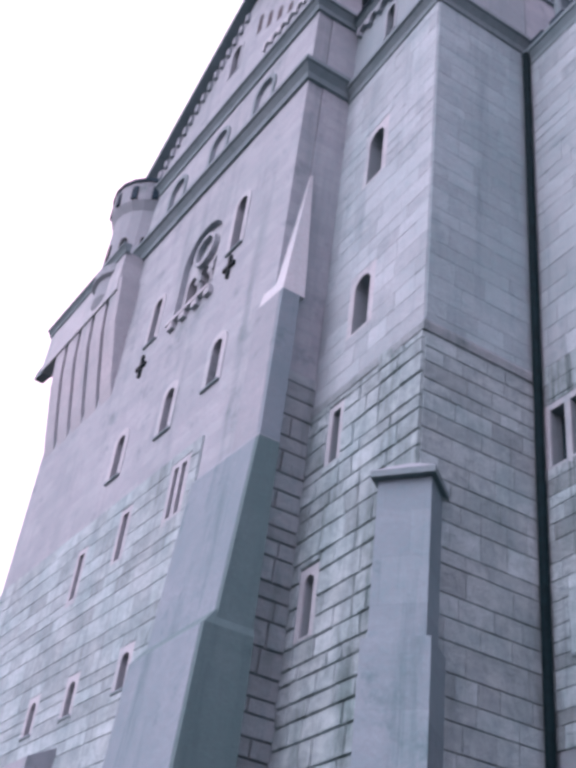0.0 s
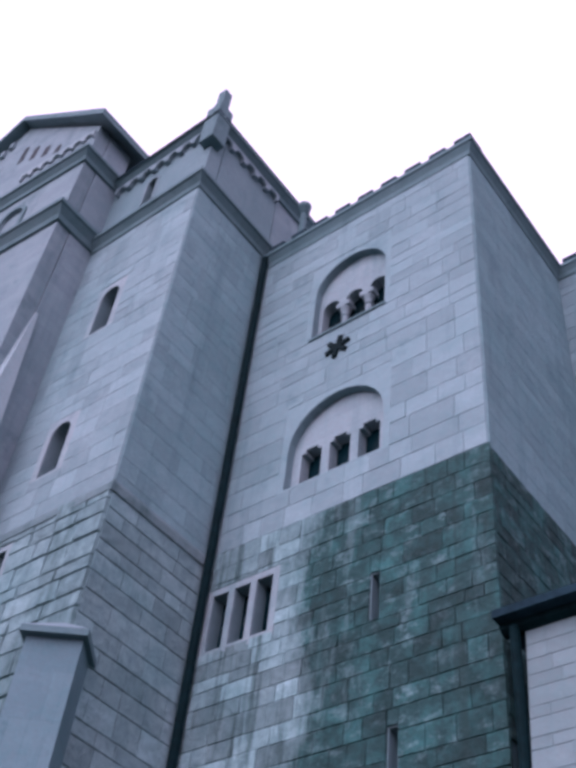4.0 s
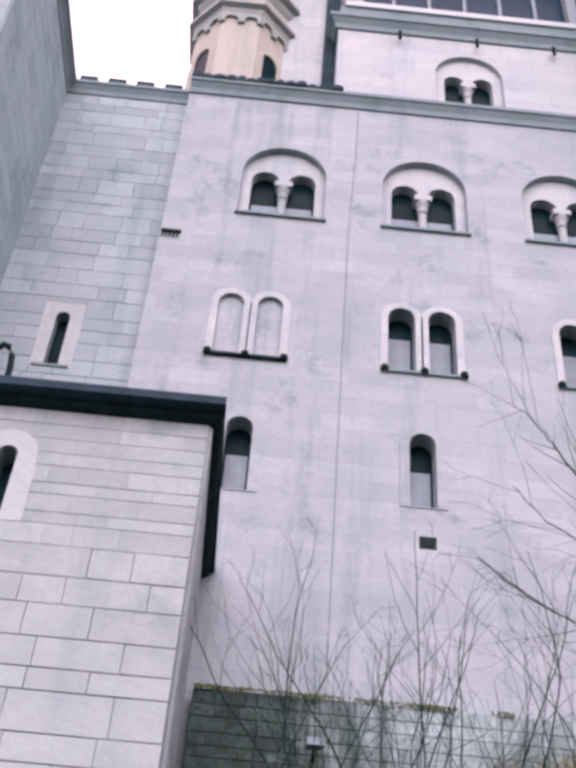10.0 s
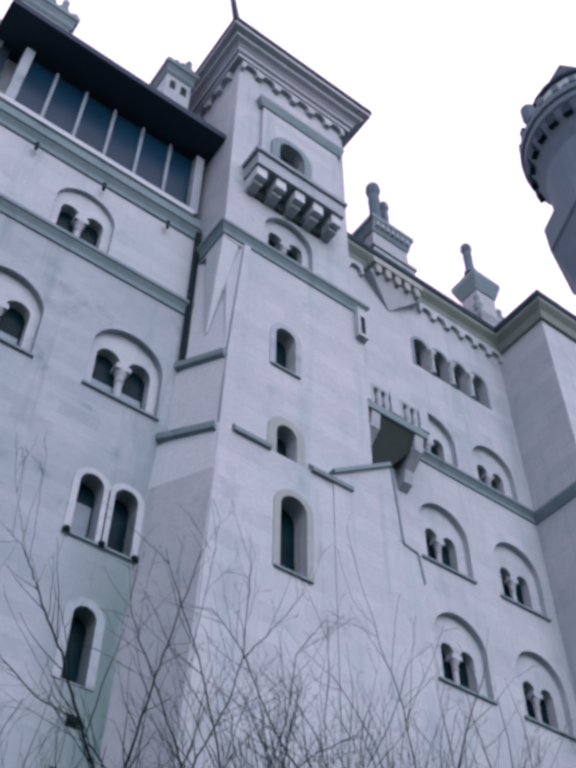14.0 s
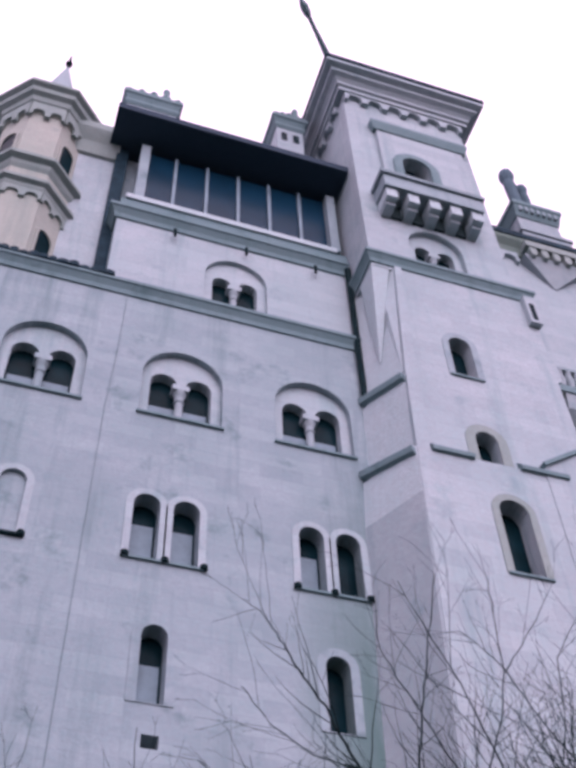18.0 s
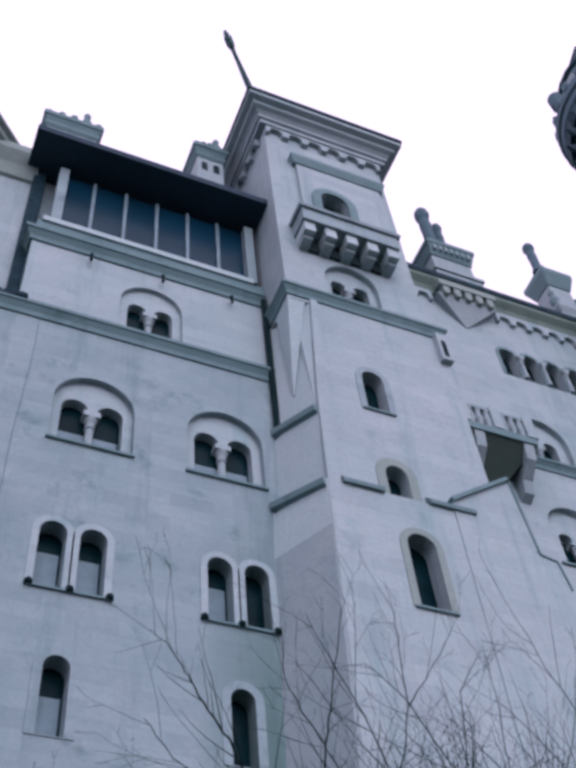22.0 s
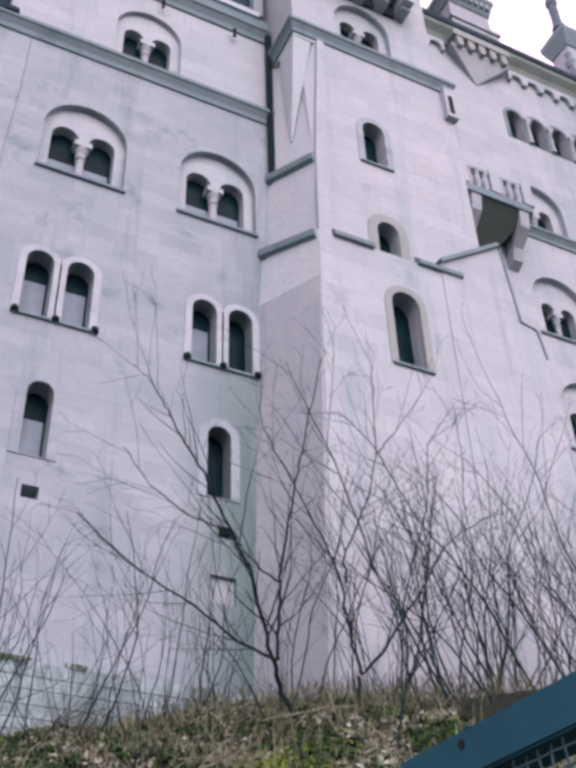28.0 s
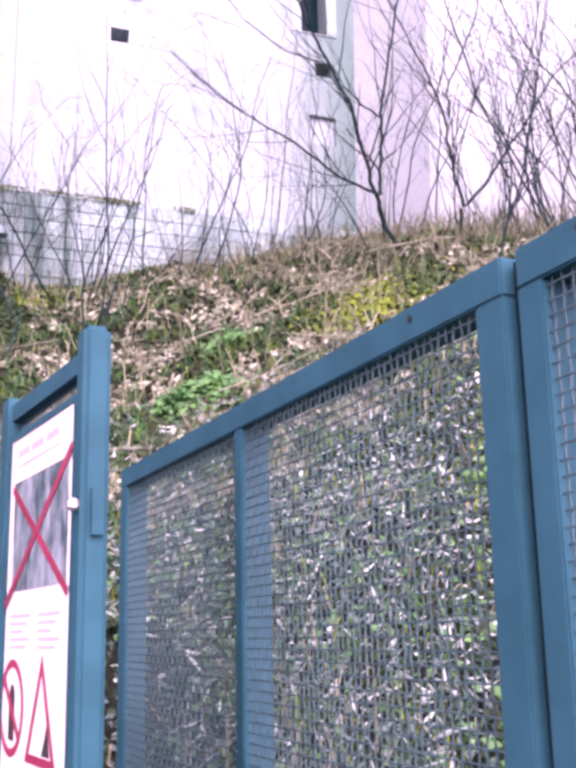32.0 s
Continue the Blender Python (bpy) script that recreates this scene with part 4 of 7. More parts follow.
ashlar(gabled, fG, 0.1, ua(-20.1), 6.5, 15.3, 0.44, 1.05, STAINED, "dressed", keep_out=[bounds(h, 0.18) for h in hG], seed=15, t=0.035, gap=(0.002, 0.012))
ashlar(gabled, fGs, 0.45, YA - 8.15, 5.0, 16.3, 0.45, 0.9, RUSTIC, "rock", seed=16, t=0.06, gap=(0.003, 0.016))
cornice(gabled, [(-33.5, 7.2), (-17.7, 8.15), (-17.7, YA)], 27.3, 0.35, 0.6)
cornice(gabled, [(-29.8, 7.45), (-17.7, 8.15), (-17.7, YA + 3)], 30.6, 0.3, 0.5)
bm = bmesh.new()
for s in (0, 1):
    a, b = ((-29.8, 31.05), (-22.7, 36.95)) if s == 0 else ((-22.7, 36.95), (-17.2, 32.2))
    q = [Vector((a[0], 8.15 + (a[0] + 17.7) * 0.06 - 0.4, a[1])), Vector((b[0], 8.15 + (b[0] + 17.7) * 0.06 - 0.4, b[1])), Vector((b[0], 22, b[1])), Vector((a[0], 22, a[1]))]
    lo = [bm.verts.new(p) for p in q]
    hi = [bm.verts.new(p + Vector((0, 0, 0.35))) for p in q]
    bm.faces.new(lo[::-1])
    bm.faces.new(hi)
    for i in range(4):
        j = (i + 1) % 4
        bm.faces.new((lo[i], lo[j], hi[j], hi[i]))
bmesh.ops.recalc_face_normals(bm, faces=bm.faces[:])
part("roof", bm, TRIM, gabled, "grey gable roof")
settle(gabled)

# stair tower with balcony
stair = thing("castle_stair_tower", "square pale stone tower with a balcony and wide eaves", "castle tower")
fF = Face((8.7, YF), (14.15, YF))
o = 8.7
hF = []
twin_window(stair, fF, hF, 10.2 - o, 12.15 - o, 29.1, 31.4, light_top=30.62, light_w=0.56, gap=0.26)
arched_window(stair, fF, hF, 10.55 - o, 11.65 - o, 33.2, 36.2, surround=0.01, sills=False, proud=0.002)
bm = bmesh.new()
slab(bm, fF, rect(1.1, 4.65, 33.1, 38.0), 0.001, 0.16, [arch(10.55 - o, 11.65 - o, 33.2, 36.2, 10)])
part("window_bay", bm, PLASTER, stair)
bm = bmesh.new()
slab(bm, fF, arch(10.2 - o, 12.0 - o, 33.2, 36.5, 14), 0.16, 0.24, [arch(10.55 - o, 11.65 - o, 33.21, 36.2, 10)])
part("window_hood", bm, TRIM, stair)
arched_window(stair, fF, hF, 10.75 - o, 11.45 - o, 23.75, 25.55, surround=0.2, depth=0.45, cross=False)
arched_window(stair, fF, hF, 10.85 - o, 11.5 - o, 20.1, 21.5, surround=0.28, material=SURROUND, depth=0.45, cross=False)
arched_window(stair, fF, hF, 10.95 - o, 11.75 - o, 16.65, 19.0, surround=0.01, depth=0.45, sills=False)
wall(stair, fF, [(0.4, FOOT), (5.45, FOOT), (5.45, 28.9), (5.05, 28.9), (5.05, 40.6), (0, 40.6), (0, 28.4), (0.72, 28.4), (0.4, 23.2)], hF, PLASTER, name="front_wall")
fFl = Face((8.7, 22.0), (8.7, YF))
wall(stair, fFl, rect(0, 5.98, 28.4, 40.6), [], PLASTER, name="side_wall")
fFr = Face((14.15, YF), (14.15, 18.0))
wall(stair, fFr, rect(0.52, 2.5, FOOT, 28.9), [], PLASTER, name="side_wall")
fFr2 = Face((13.75, YF), (13.75, 22.0))
wall(stair, fFr2, rect(0.52, 6.5, 29.0, 40.6), [], PLASTER, name="side_wall")
mass(stair, [(9.25, YF + 0.55), (13.2, YF + 0.55), (13.2, 22), (9.25, 22)], FOOT, 40.5)
cornice(stair, [(8.7, YD), (8.7, YF), (14.15, YF), (14.15, YD)], 29.05, 0.2, 0.5)
frieze(stair, fF, 0.0, 5.05, 40.7, 0.84, 0.62, 0.2, PLASTER)
frieze(stair, fFl, 0.5, 6.0, 40.7, 0.84, 0.62, 0.2, PLASTER)
bm = bmesh.new()
moulding(bm, [(8.7, 22), (8.7, YF), (13.75, YF), (13.75, 22)], [(-0.1, 40.6), (0.26, 40.6), (0.26, 40.85), (0.36, 40.9), (0.36, 41.1), (0.48, 41.25), (0.66, 41.35), (0.66, 41.55), (0.9, 41.65), (0.9, 41.9), (-0.1, 41.9)])
bmesh.ops.recalc_face_normals(bm, faces=bm.faces[:])
part("eave", bm, PLASTER, stair, "wide stepped stone eave")
bm = bmesh.new()
q = [(7.75, YF - 0.95), (14.7, YF - 0.95), (14.7, 22.9), (7.75, 22.9)]
a = [bm.verts.new((x, y, 41.9)) for x, y in q]
b = [bm.verts.new((x, y, 42.15)) for x, y in q]
t0, t1 = bm.verts.new((11.2, YF + 2.5, 43.4)), bm.verts.new((11.2, 20, 43.4))
for i in range(4):
    bm.faces.new((a[i], a[(i + 1) % 4], b[(i + 1) % 4], b[i]))
bm.faces.new((b[0], b[1], t0))
bm.faces.new((b[1], b[2], t1, t0))
bm.faces.new((b[2], b[3], t1))
bm.faces.new((b[3], b[0], t0, t1))
bm.faces.new(a[::-1])
part("roof", bm, SHEET, stair)
bm = bmesh.new()
box(bm, fF, 0.55, 4.2, 32.3, 33.1, -0.05, 0.85)
part("balcony", bm, LIME, stair, "stone balcony with a solid parapet")
for k in range(5):
    bm = bmesh.new()
    u = 0.62 + k * 0.78
    slab(bm, fF, rect(u, u + 0.4, 31.78, 32.3), 0, 0.74)
    block_ = part("corbel", bm, PALELIT, stair)
    bm = bmesh.new()
    slab(bm, fF, rect(u + 0.03, u + 0.37, 31.62, 31.78), 0, 0.5)
    part("corbel_foot", bm, PLASTER, block_)
bm = bmesh.new()
moulding(bm, [(9.72, YF + 0.1), (9.72, YF - 0.16), (13.43, YF - 0.16), (13.43, YF + 0.1)], [(-0.1, 38.0), (0.05, 38.0), (0.16, 38.4), (0.16, 38.55), (-0.1, 38.65)])
bmesh.ops.recalc_face_normals(bm, faces=bm.faces[:])
part("string_course", bm, TRIM, stair)
settle(stair)

# long wing beyond
far = thing("castle_long_wing", "long pale wing with twin arched windows and a balcony", "castle wing")
fL = Face((14.15, YD), (22.9, YD))
o = 14.15
hL = []
for a in (17.25, 20.4):
    twin_window(far, fL, hL, a - o, a + 2.05 - o, 21.1, 23.6, light_top=22.6, light_w=0.5)
    twin_window(far, fL, hL, a - o + 0.1, a + 2.1 - o, 17.05, 19.5, light_top=18.5, light_w=0.5)
for a in (17.4, 20.2):
    twin_window(far, fL, hL, a - o, a + 2.0 - o, 25.7, 27.9, light_top=27.0, light_w=0.5)
for k in range(4):
    a = 18.0 + k * 0.98
    arched_window(far, fL, hL, a - o, a + 0.68 - o, 30.3, 31.9, surround=0.13, sills=False, depth=0.4, material=TRIM)
    if k:
        column(far, fL, a - 0.15 - o, 30.3, 31.55, 0.05, 0.075, PLASTER)
wall(far, fL, rect(0, 8.75, FOOT, 35.2), hL, PLASTER, name="front_wall")
mass(far, [(14.2, YD + 0.55), (22.9, YD + 0.55), (22.9, 27), (14.2, 27)], FOOT, 35.1)
cornice(far, [(16.5, YD), (22.9, YD)], 25.6, 0.2, 0.4)
frieze(far, fL, 0, 1.5, 34.3, 0.75, 0.6, 0.16, PLASTER)
frieze(far, fL, 4.3, 8.75, 34.3, 0.75, 0.6, 0.16, PLASTER)
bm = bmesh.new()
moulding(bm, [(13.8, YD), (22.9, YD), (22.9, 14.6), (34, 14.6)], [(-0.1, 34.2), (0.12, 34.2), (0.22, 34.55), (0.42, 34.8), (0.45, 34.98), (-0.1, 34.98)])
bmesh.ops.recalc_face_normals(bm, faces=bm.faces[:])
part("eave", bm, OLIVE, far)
bm = bmesh.new()
prism(bm, [(22.9, 14.6), (34, 14.6), (34, 27), (22.9, 27)], FOOT, 35.0)
part("end_block", bm, PLASTER, far)
bm = bmesh.new()
prism(bm, [(14.0, YD - 0.5), (22.4, YD - 0.5), (22.4, 14.1), (34, 14.1), (34, 27), (14.0, 27)], 35.0, 35.3)
part("roof", bm, SHEET, far, "dark roof edge")

# gabled wing: stepped corner piers, corbelled parapet, round turret, anchors
def tapered(bm, fr, u0, u1, w0, w1, d, top, inset=0.0):
    """A buttress stage: upright front with a slope back to the wall from w1 to top."""
    q = [(0.0, w0), (d, w0), (d * 0.92, w1), (0.0, top)]
    a = [bm.verts.new(fr.at(u0 + (inset if i > 1 else 0), w, dd - 0.03)) for i, (dd, w) in enumerate(q)]
    b = [bm.verts.new(fr.at(u1 - (inset if i > 1 else 0), w, dd - 0.03)) for i, (dd, w) in enumerate(q)]
    for i in range(4):
        j = (i + 1) % 4
        bm.faces.new((a[i], a[j], b[j], b[i]))
    bm.faces.new(a[::-1])
    bm.faces.new(b)
    bmesh.ops.recalc_face_normals(bm, faces=bm.faces[:])


def stack(low, z0, high, z1):
    """A solid between two plan outlines at two heights, counter-clockwise."""
    bm = bmesh.new()
    a = [bm.verts.new((x, y, z0)) for x, y in low]
    b = [bm.verts.new((x, y, z1)) for x, y in high]
    for i in range(len(a)):
        j = (i + 1) % len(a)
        bm.faces.new((a[i], a[j], b[j], b[i]))
    bm.faces.new(a[::-1])
    bm.faces.new(b)
    return bm


def pier_plan(x0, x1, y0, y1, back=8.62):
    return [(x0, y0), (x1, y1), (x1, back), (x0, back)]


# right-hand pier sides take a darker stone: shadow and algae in one colour
for x0, x1, low, z0, high, z1, side in ((-20.2, -17.2, (7.36, 7.46), FOOT, (7.93, 8.08), 13.9, SHADEALGAE), (-18.4, -17.22, (8.04, 8.1), 13.9, (8.05, 8.12), 18.2, PIERST), (-20.45, -17.12, (7.22, 7.3), FOOT, (7.42, 7.5), 9.35, SHADEALGAE)):
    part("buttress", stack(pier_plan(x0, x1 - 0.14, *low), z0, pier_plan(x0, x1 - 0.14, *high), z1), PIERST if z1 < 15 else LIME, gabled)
    part("pier_side", stack(pier_plan(x1 - 0.14, x1, low[1] + 0.01, low[1] + 0.01, 8.61), z0, pier_plan(x1 - 0.14, x1, high[1] + 0.01, high[1] + 0.01, 8.61), z1), side, gabled, "dark side of the pier, algae and shadow in its colour" if z1 < 15 else "")
# weathered tops of the pier stages
# broach coloured paler, as if it caught more sky
part("broach", stack(pier_plan(-18.3, -17.23, 8.06, 8.13, 8.75), 18.2, [(-17.74, 8.66), (-17.66, 8.66), (-17.66, 8.74), (-17.74, 8.74)], 22.9), PALELIT, gabled, "pointed broach on the pier, skylight in its pale colour")
part("pier_slope", stack(pier_plan(-20.2, -17.21, 7.93, 8.09), 13.9, pier_plan(-20.1, -17.3, 8.12, 8.16), 14.15), LIME, gabled)
part("pier_slope", stack(pier_plan(-20.45, -17.13, 7.42, 7.51), 9.35, pier_plan(-20.4, -17.28, 7.7, 7.8), 9.75), SHADEALGAE, gabled, "dark mossy weathering of the pier")
bm = bmesh.new()
tapered(bm, fG, ua(-26.4), ua(-24.9), FOOT, 8.2, 0.8, 8.6)
part("buttress", bm, LIME, gabled)
for k in range(5):
    x = -33.2 + k * 1.15
    bm = bmesh.new()
    q = [(0.0, 20.5), (0.15, 21.1), (0.55, 23.5), (0.7, 25.4), (0.0, 25.4)]
    a = [bm.verts.new(fG.at(ua(x), w, d)) for d, w in q]
    b = [bm.verts.new(fG.at(ua(x + 0.86), w, d)) for d, w in q]
    for i in range(5):
        bm.faces.new((a[i], a[(i + 1) % 5], b[(i + 1) % 5], b[i]))
    bm.faces.new(a[::-1])
    bm.faces.new(b)
    bmesh.ops.recalc_face_normals(bm, faces=bm.faces[:])
    part("corbel", bm, PLASTER, gabled)
bm = bmesh.new()
box(bm, fG, ua(-34.6), ua(-28.0), 24.9, 26.75, -0.4, 0.72)
part("parapet", bm, PLASTER, gabled, "corbelled stone parapet")
cornice(gabled, [tuple(fG.at(ua(-34.7), 0, 0.72).xy), tuple(fG.at(ua(-27.9), 0, 0.72).xy)], 27.0, 0.2, 0.35)
bm = bmesh.new()
slab(bm, fG, [(ua(-36.2), 25.5), (ua(-34.5), 25.2), (ua(-34.5), 25.9), (ua(-36.0), 25.8)], 0.1, 0.5)
part("waterspout", bm, TRIM, gabled)
bm = bmesh.new()
lathe(bm, (-29.7, 8.0, -1.4), [(0.5, 24.8), (1.45, 26.8), (1.45, 27.6), (1.6, 27.7), (1.6, 28.1), (1.45, 28.2), (1.45, 30.9), (1.65, 31.3), (1.72, 32.2)], 20)
part("round_turret", bm, LIME, gabled, "small round corner turret with slit openings")
bm = bmesh.new()
lathe(bm, (-29.7, 8.0, -1.4), [(1.78, 32.2), (1.78, 32.35), (0.9, 32.7)], 20)
part("turret_cap", bm, SHEET, gabled)
for k in range(9):
    a = -2.6 + k * 0.55
    bm = bmesh.new()
    fr = Face((-29.7 + 1.46 * math.cos(a) + 0.14 * math.sin(a), 8.0 + 1.46 * math.sin(a) - 0.14 * math.cos(a)), (-29.7 + 1.46 * math.cos(a) - 0.14 * math.sin(a), 8.0 + 1.46 * math.sin(a) + 0.14 * math.cos(a)))
    slab(bm, fr, arch(0, 0.28, 27.3, 28.1, 6), -0.05, 0.01)
    part("slit", bm, GLASS, gabled)
for x, w in ((-20.56, 21.2), (-25.55, 20.45)):
    bm = bmesh.new()
    u = ua(x)
    box(bm, fG, u - 0.06, u + 0.06, w - 0.42, w + 0.42, 0, 0.08)
    box(bm, fG, u - 0.3, u + 0.3, w - 0.06, w + 0.06, 0, 0.084)
    part("wall_anchor", bm, IRON, gabled, "black iron cross anchor")
# tracery of the great window
bm = bmesh.new()
lathe(bm, (0, 0, 0), [(0.5, -0.08), (0.62, -0.08), (0.62, 0.08), (0.5, 0.08), (0.5, -0.08)], 18, top=False)
bmesh.ops.delete(bm, geom=[f for f in bm.faces if len(f.verts) > 4], context="FACES")
m = Matrix.Translation(fG.at(ua(-22.75), 23.5, -0.1)) @ fG.turn() @ Matrix.Rotation(math.pi / 2, 4, "X")
bmesh.ops.transform(bm, matrix=m, verts=bm.verts[:])
part("tracery", bm, PLASTER, gabled)
for k in range(4):
    bm = bmesh.new()
    u = ua(-23.9) + k * 0.72
    slab(bm, fG, rect(u, u + 0.32, 20.8, 21.05), 0, 0.14)
    part("corbel", bm, PLASTER, gabled)
bm = bmesh.new()
box(bm, fG, ua(-24.05), ua(-21.5), 21.05, 21.18, 0, 0.16)
part("balcony_slab", bm, PLASTER, gabled)
for k in range(16):
    f = k / 15
    bm = bmesh.new()
    u, w = ua(-29.0 + 5.7 * f), 31.1 + 4.6 * f
    slab(bm, fG, rect(u, u + 0.2, w, w + 0.42), 0.001, 0.12)
    part("rake_block", bm, LIME, gabled)
for k in range(5):
    bm = bmesh.new()
    u = ua(-22.2 + 0.75 * k)
    slab(bm, fG, arch(u, u + 0.3, 33.8 - 0.42 * k, 34.9 - 0.62 * k, 6), 0.001, 0.01)
    part("slit", bm, GLASS, gabled)
for k in range(11):
    a = -2.9 + k * 0.5
    bm = bmesh.new()
    fr = Face((-29.7 + 1.7 * math.cos(a) + 0.12 * math.sin(a), 8.0 + 1.7 * math.sin(a) - 0.12 * math.cos(a)), (-29.7 + 1.7 * math.cos(a) - 0.12 * math.sin(a), 8.0 + 1.7 * math.sin(a) + 0.12 * math.cos(a)))
    slab(bm, fr, rect(0.0, 0.24, 29.95, 30.6), -0.1, 0.015)
    part("slot", bm, SHEET, gabled)
frieze(gabled, fG, ua(-21.2), L - 0.05, 32.1, 0.5, 0.4, 0.1, PLASTER)
settle(gabled)

# diagonal buttress at the corner block
bm = bmesh.new()
fQ = Face((-13.75, 8.88), (-12.8, 9.62))
box(bm, fQ, 0, fQ.length, FOOT, 8.4, -1.6, 0.06)
part("buttress_base", bm, PIERST, corner)
bm = bmesh.new()
box(bm, fQ, 0.1, fQ.length - 0.1, 8.4, 11.45, -1.6, 0.0)
part("buttress", bm, PIERST, corner, "smooth stone corner buttress")
bm = bmesh.new()
slab(bm, fQ, rect(0.0, fQ.length, 11.45, 11.58), -1.4, 0.16)
part("buttress_cap", bm, TRIM, corner)
bm = bmesh.new()
q = [(0.0, 11.58, 0.16), (fQ.length, 11.58, 0.16), (fQ.length, 11.58, -1.3), (0.0, 11.58, -1.3)]
a = [bm.verts.new(fQ.at(u, w, d)) for u, w, d in q]
b = [bm.verts.new(fQ.at(fQ.length / 2, 12.0, d)) for d in (-0.35, -1.2)]
for f in ((a[0], a[1], b[0]), (a[1], a[2], b[1], b[0]), (a[2], a[3], b[1]), (a[3], a[0], b[0], b[1]), (a[3], a[2], a[1], a[0])):
    bm.faces.new(f)
bmesh.ops.recalc_face_normals(bm, faces=bm.faces[:])
part("buttress_slope", bm, LIME, corner)
settle(corner)

# octagonal corner turret on the main wing's roof edge
turret = thing("corner_turret", "octagonal yellow sandstone turret with arched openings and a cone roof", "turret", (-1.93, 18.3, 26.3))
tc = (-1.93, 18.35)


def octagon(bm, profile, n=8, shift=math.pi / 8):
    rings = [[bm.verts.new((tc[0] + r * math.cos(2 * math.pi * i / n + shift), tc[1] + r * math.sin(2 * math.pi * i / n + shift), z)) for i in range(n)] for r, z in profile]
    for a, b in zip(rings, rings[1:]):
        for i in range(n):
            bm.faces.new((a[i], a[(i + 1) % n], b[(i + 1) % n], b[i]))
    bm.faces.new(rings[0][::-1])
    bm.faces.new(rings[-1])


for name, prof, mat in (
    ("lower_storey", [(1.47, 26.2), (1.47, 30.0)], SAND),
    ("lower_ledge", [(1.47, 29.85), (1.58, 30.0), (1.6, 30.15), (1.76, 30.22), (1.76, 30.36), (1.5, 30.46)], SURROUND),
    ("band", [(1.5, 30.4), (1.5, 31.2)], SAND),
    ("upper_ledge", [(1.5, 31.1), (1.6, 31.25), (1.63, 31.45), (1.84, 31.52), (1.84, 31.68), (1.44, 31.8)], SURROUND),
    ("upper_storey", [(1.44, 31.7), (1.44, 35.2)], SAND),
    ("frieze", [(1.46, 35.0), (1.54, 35.1), (1.54, 35.6)], SAND),
    ("eave", [(1.54, 35.5), (1.68, 35.6), (1.72, 35.85), (1.9, 35.95), (1.92, 36.2), (2.1, 36.3), (2.1, 36.45), (1.8, 36.75)], SURROUND),
    ("roof_skirt", [(2.0, 36.6), (1.4, 37.3), (0.95, 38.1)], TRIM),
    ("cone", [(0.9, 38.0), (0.05, 42.2)], PLASTER),
):
    bm = bmesh.new()
    octagon(bm, prof, 16 if name == "cone" else 8)
    part(name, bm, mat, turret)
bm = bmesh.new()
lathe(bm, (tc[0], tc[1], 42.1), [(0.05, 0), (0.05, 0.3), (0.14, 0.42), (0.15, 0.52), (0.07, 0.66), (0.03, 1.3)], 10)
part("finial", bm, IRON, turret)
for lvl, h in ((26.5, 1.9), (32.0, 1.75)):
    for k in range(8):
        a = 2 * math.pi * k / 8
        r = (1.47 if lvl < 30 else 1.44) * math.cos(math.pi / 8)
        if math.sin(a) > 0.4 or k == 6:
            continue
        t_ = Vector((-math.sin(a), math.cos(a)))
        c = Vector(tc) + Vector((math.cos(a), math.sin(a))) * (r + 0.012)
        fr = Face(tuple(c - t_ * 0.3), tuple(c + t_ * 0.3))
        bm = bmesh.new()
        slab(bm, fr, arch(0.0, 0.6, lvl, lvl + h, 8), -0.05, 0.004)
        part("opening", bm, GLASS, turret, "dark arched opening")
        bm = bmesh.new()
        slab(bm, fr, arch(-0.1, 0.7, lvl, lvl + h + 0.1, 10), -0.02, 0.05, [arch(0.0, 0.6, lvl + 0.01, lvl + h, 8)])
        part("surround", bm, SAND, turret)
for z, r, drop in ((35.55, 1.52, 0.85), (29.95, 1.47, 0.5)):
    for k in range(8):
        a = 2 * math.pi * k / 8
        if math.sin(a) > 0.4:
            continue
        flat = r * math.cos(math.pi / 8)
        t_ = Vector((-math.sin(a), math.cos(a)))
        c = Vector(tc) + Vector((math.cos(a), math.sin(a))) * flat
        fr = Face(tuple(c - t_ * 0.58), tuple(c + t_ * 0.58))
        frieze(turret, fr, 0.0, 1.16, z, 0.58, drop, 0.1, SURROUND)
settle(turret)
# plain wall beside the turret
bm = bmesh.new()
prism(bm, [(-0.9, 17.75), (0.6, 17.75), (0.6, 20), (-0.9, 20)], 26.2, 35.9)
part("roof_wall", bm, PLASTER, wing)
bm = bmesh.new()
moulding(bm, [(-0.9, 17.75), (0.7, 17.75)], [(-0.1, 34.4), (0.12, 34.5), (0.25, 35.1), (0.55, 35.6), (0.55, 36.0), (-0.1, 36.1)])
bmesh.ops.recalc_face_normals(bm, faces=bm.faces[:])
part("eave", bm, SURROUND, wing)
# dark box put in for the shade between turret wall and loggia
bm = bmesh.new()
prism(bm, [(0.6, 17.55), (1.02, 17.55), (1.02, 19), (0.6, 19)], 26.4, 35.2)
part("sheet_clad_corner", bm, SHEET, wing, "dark strip standing for the shaded recess beside the loggia")
settle(wing)
bm = bmesh.new()
box(bm, fD, -1.5 + 3.0, 0.27 + 3.0, 16.38, 16.45, 0.0, 0.09)
part("sill", bm, PIPE, wing, "dark sill under the filled-in windows")
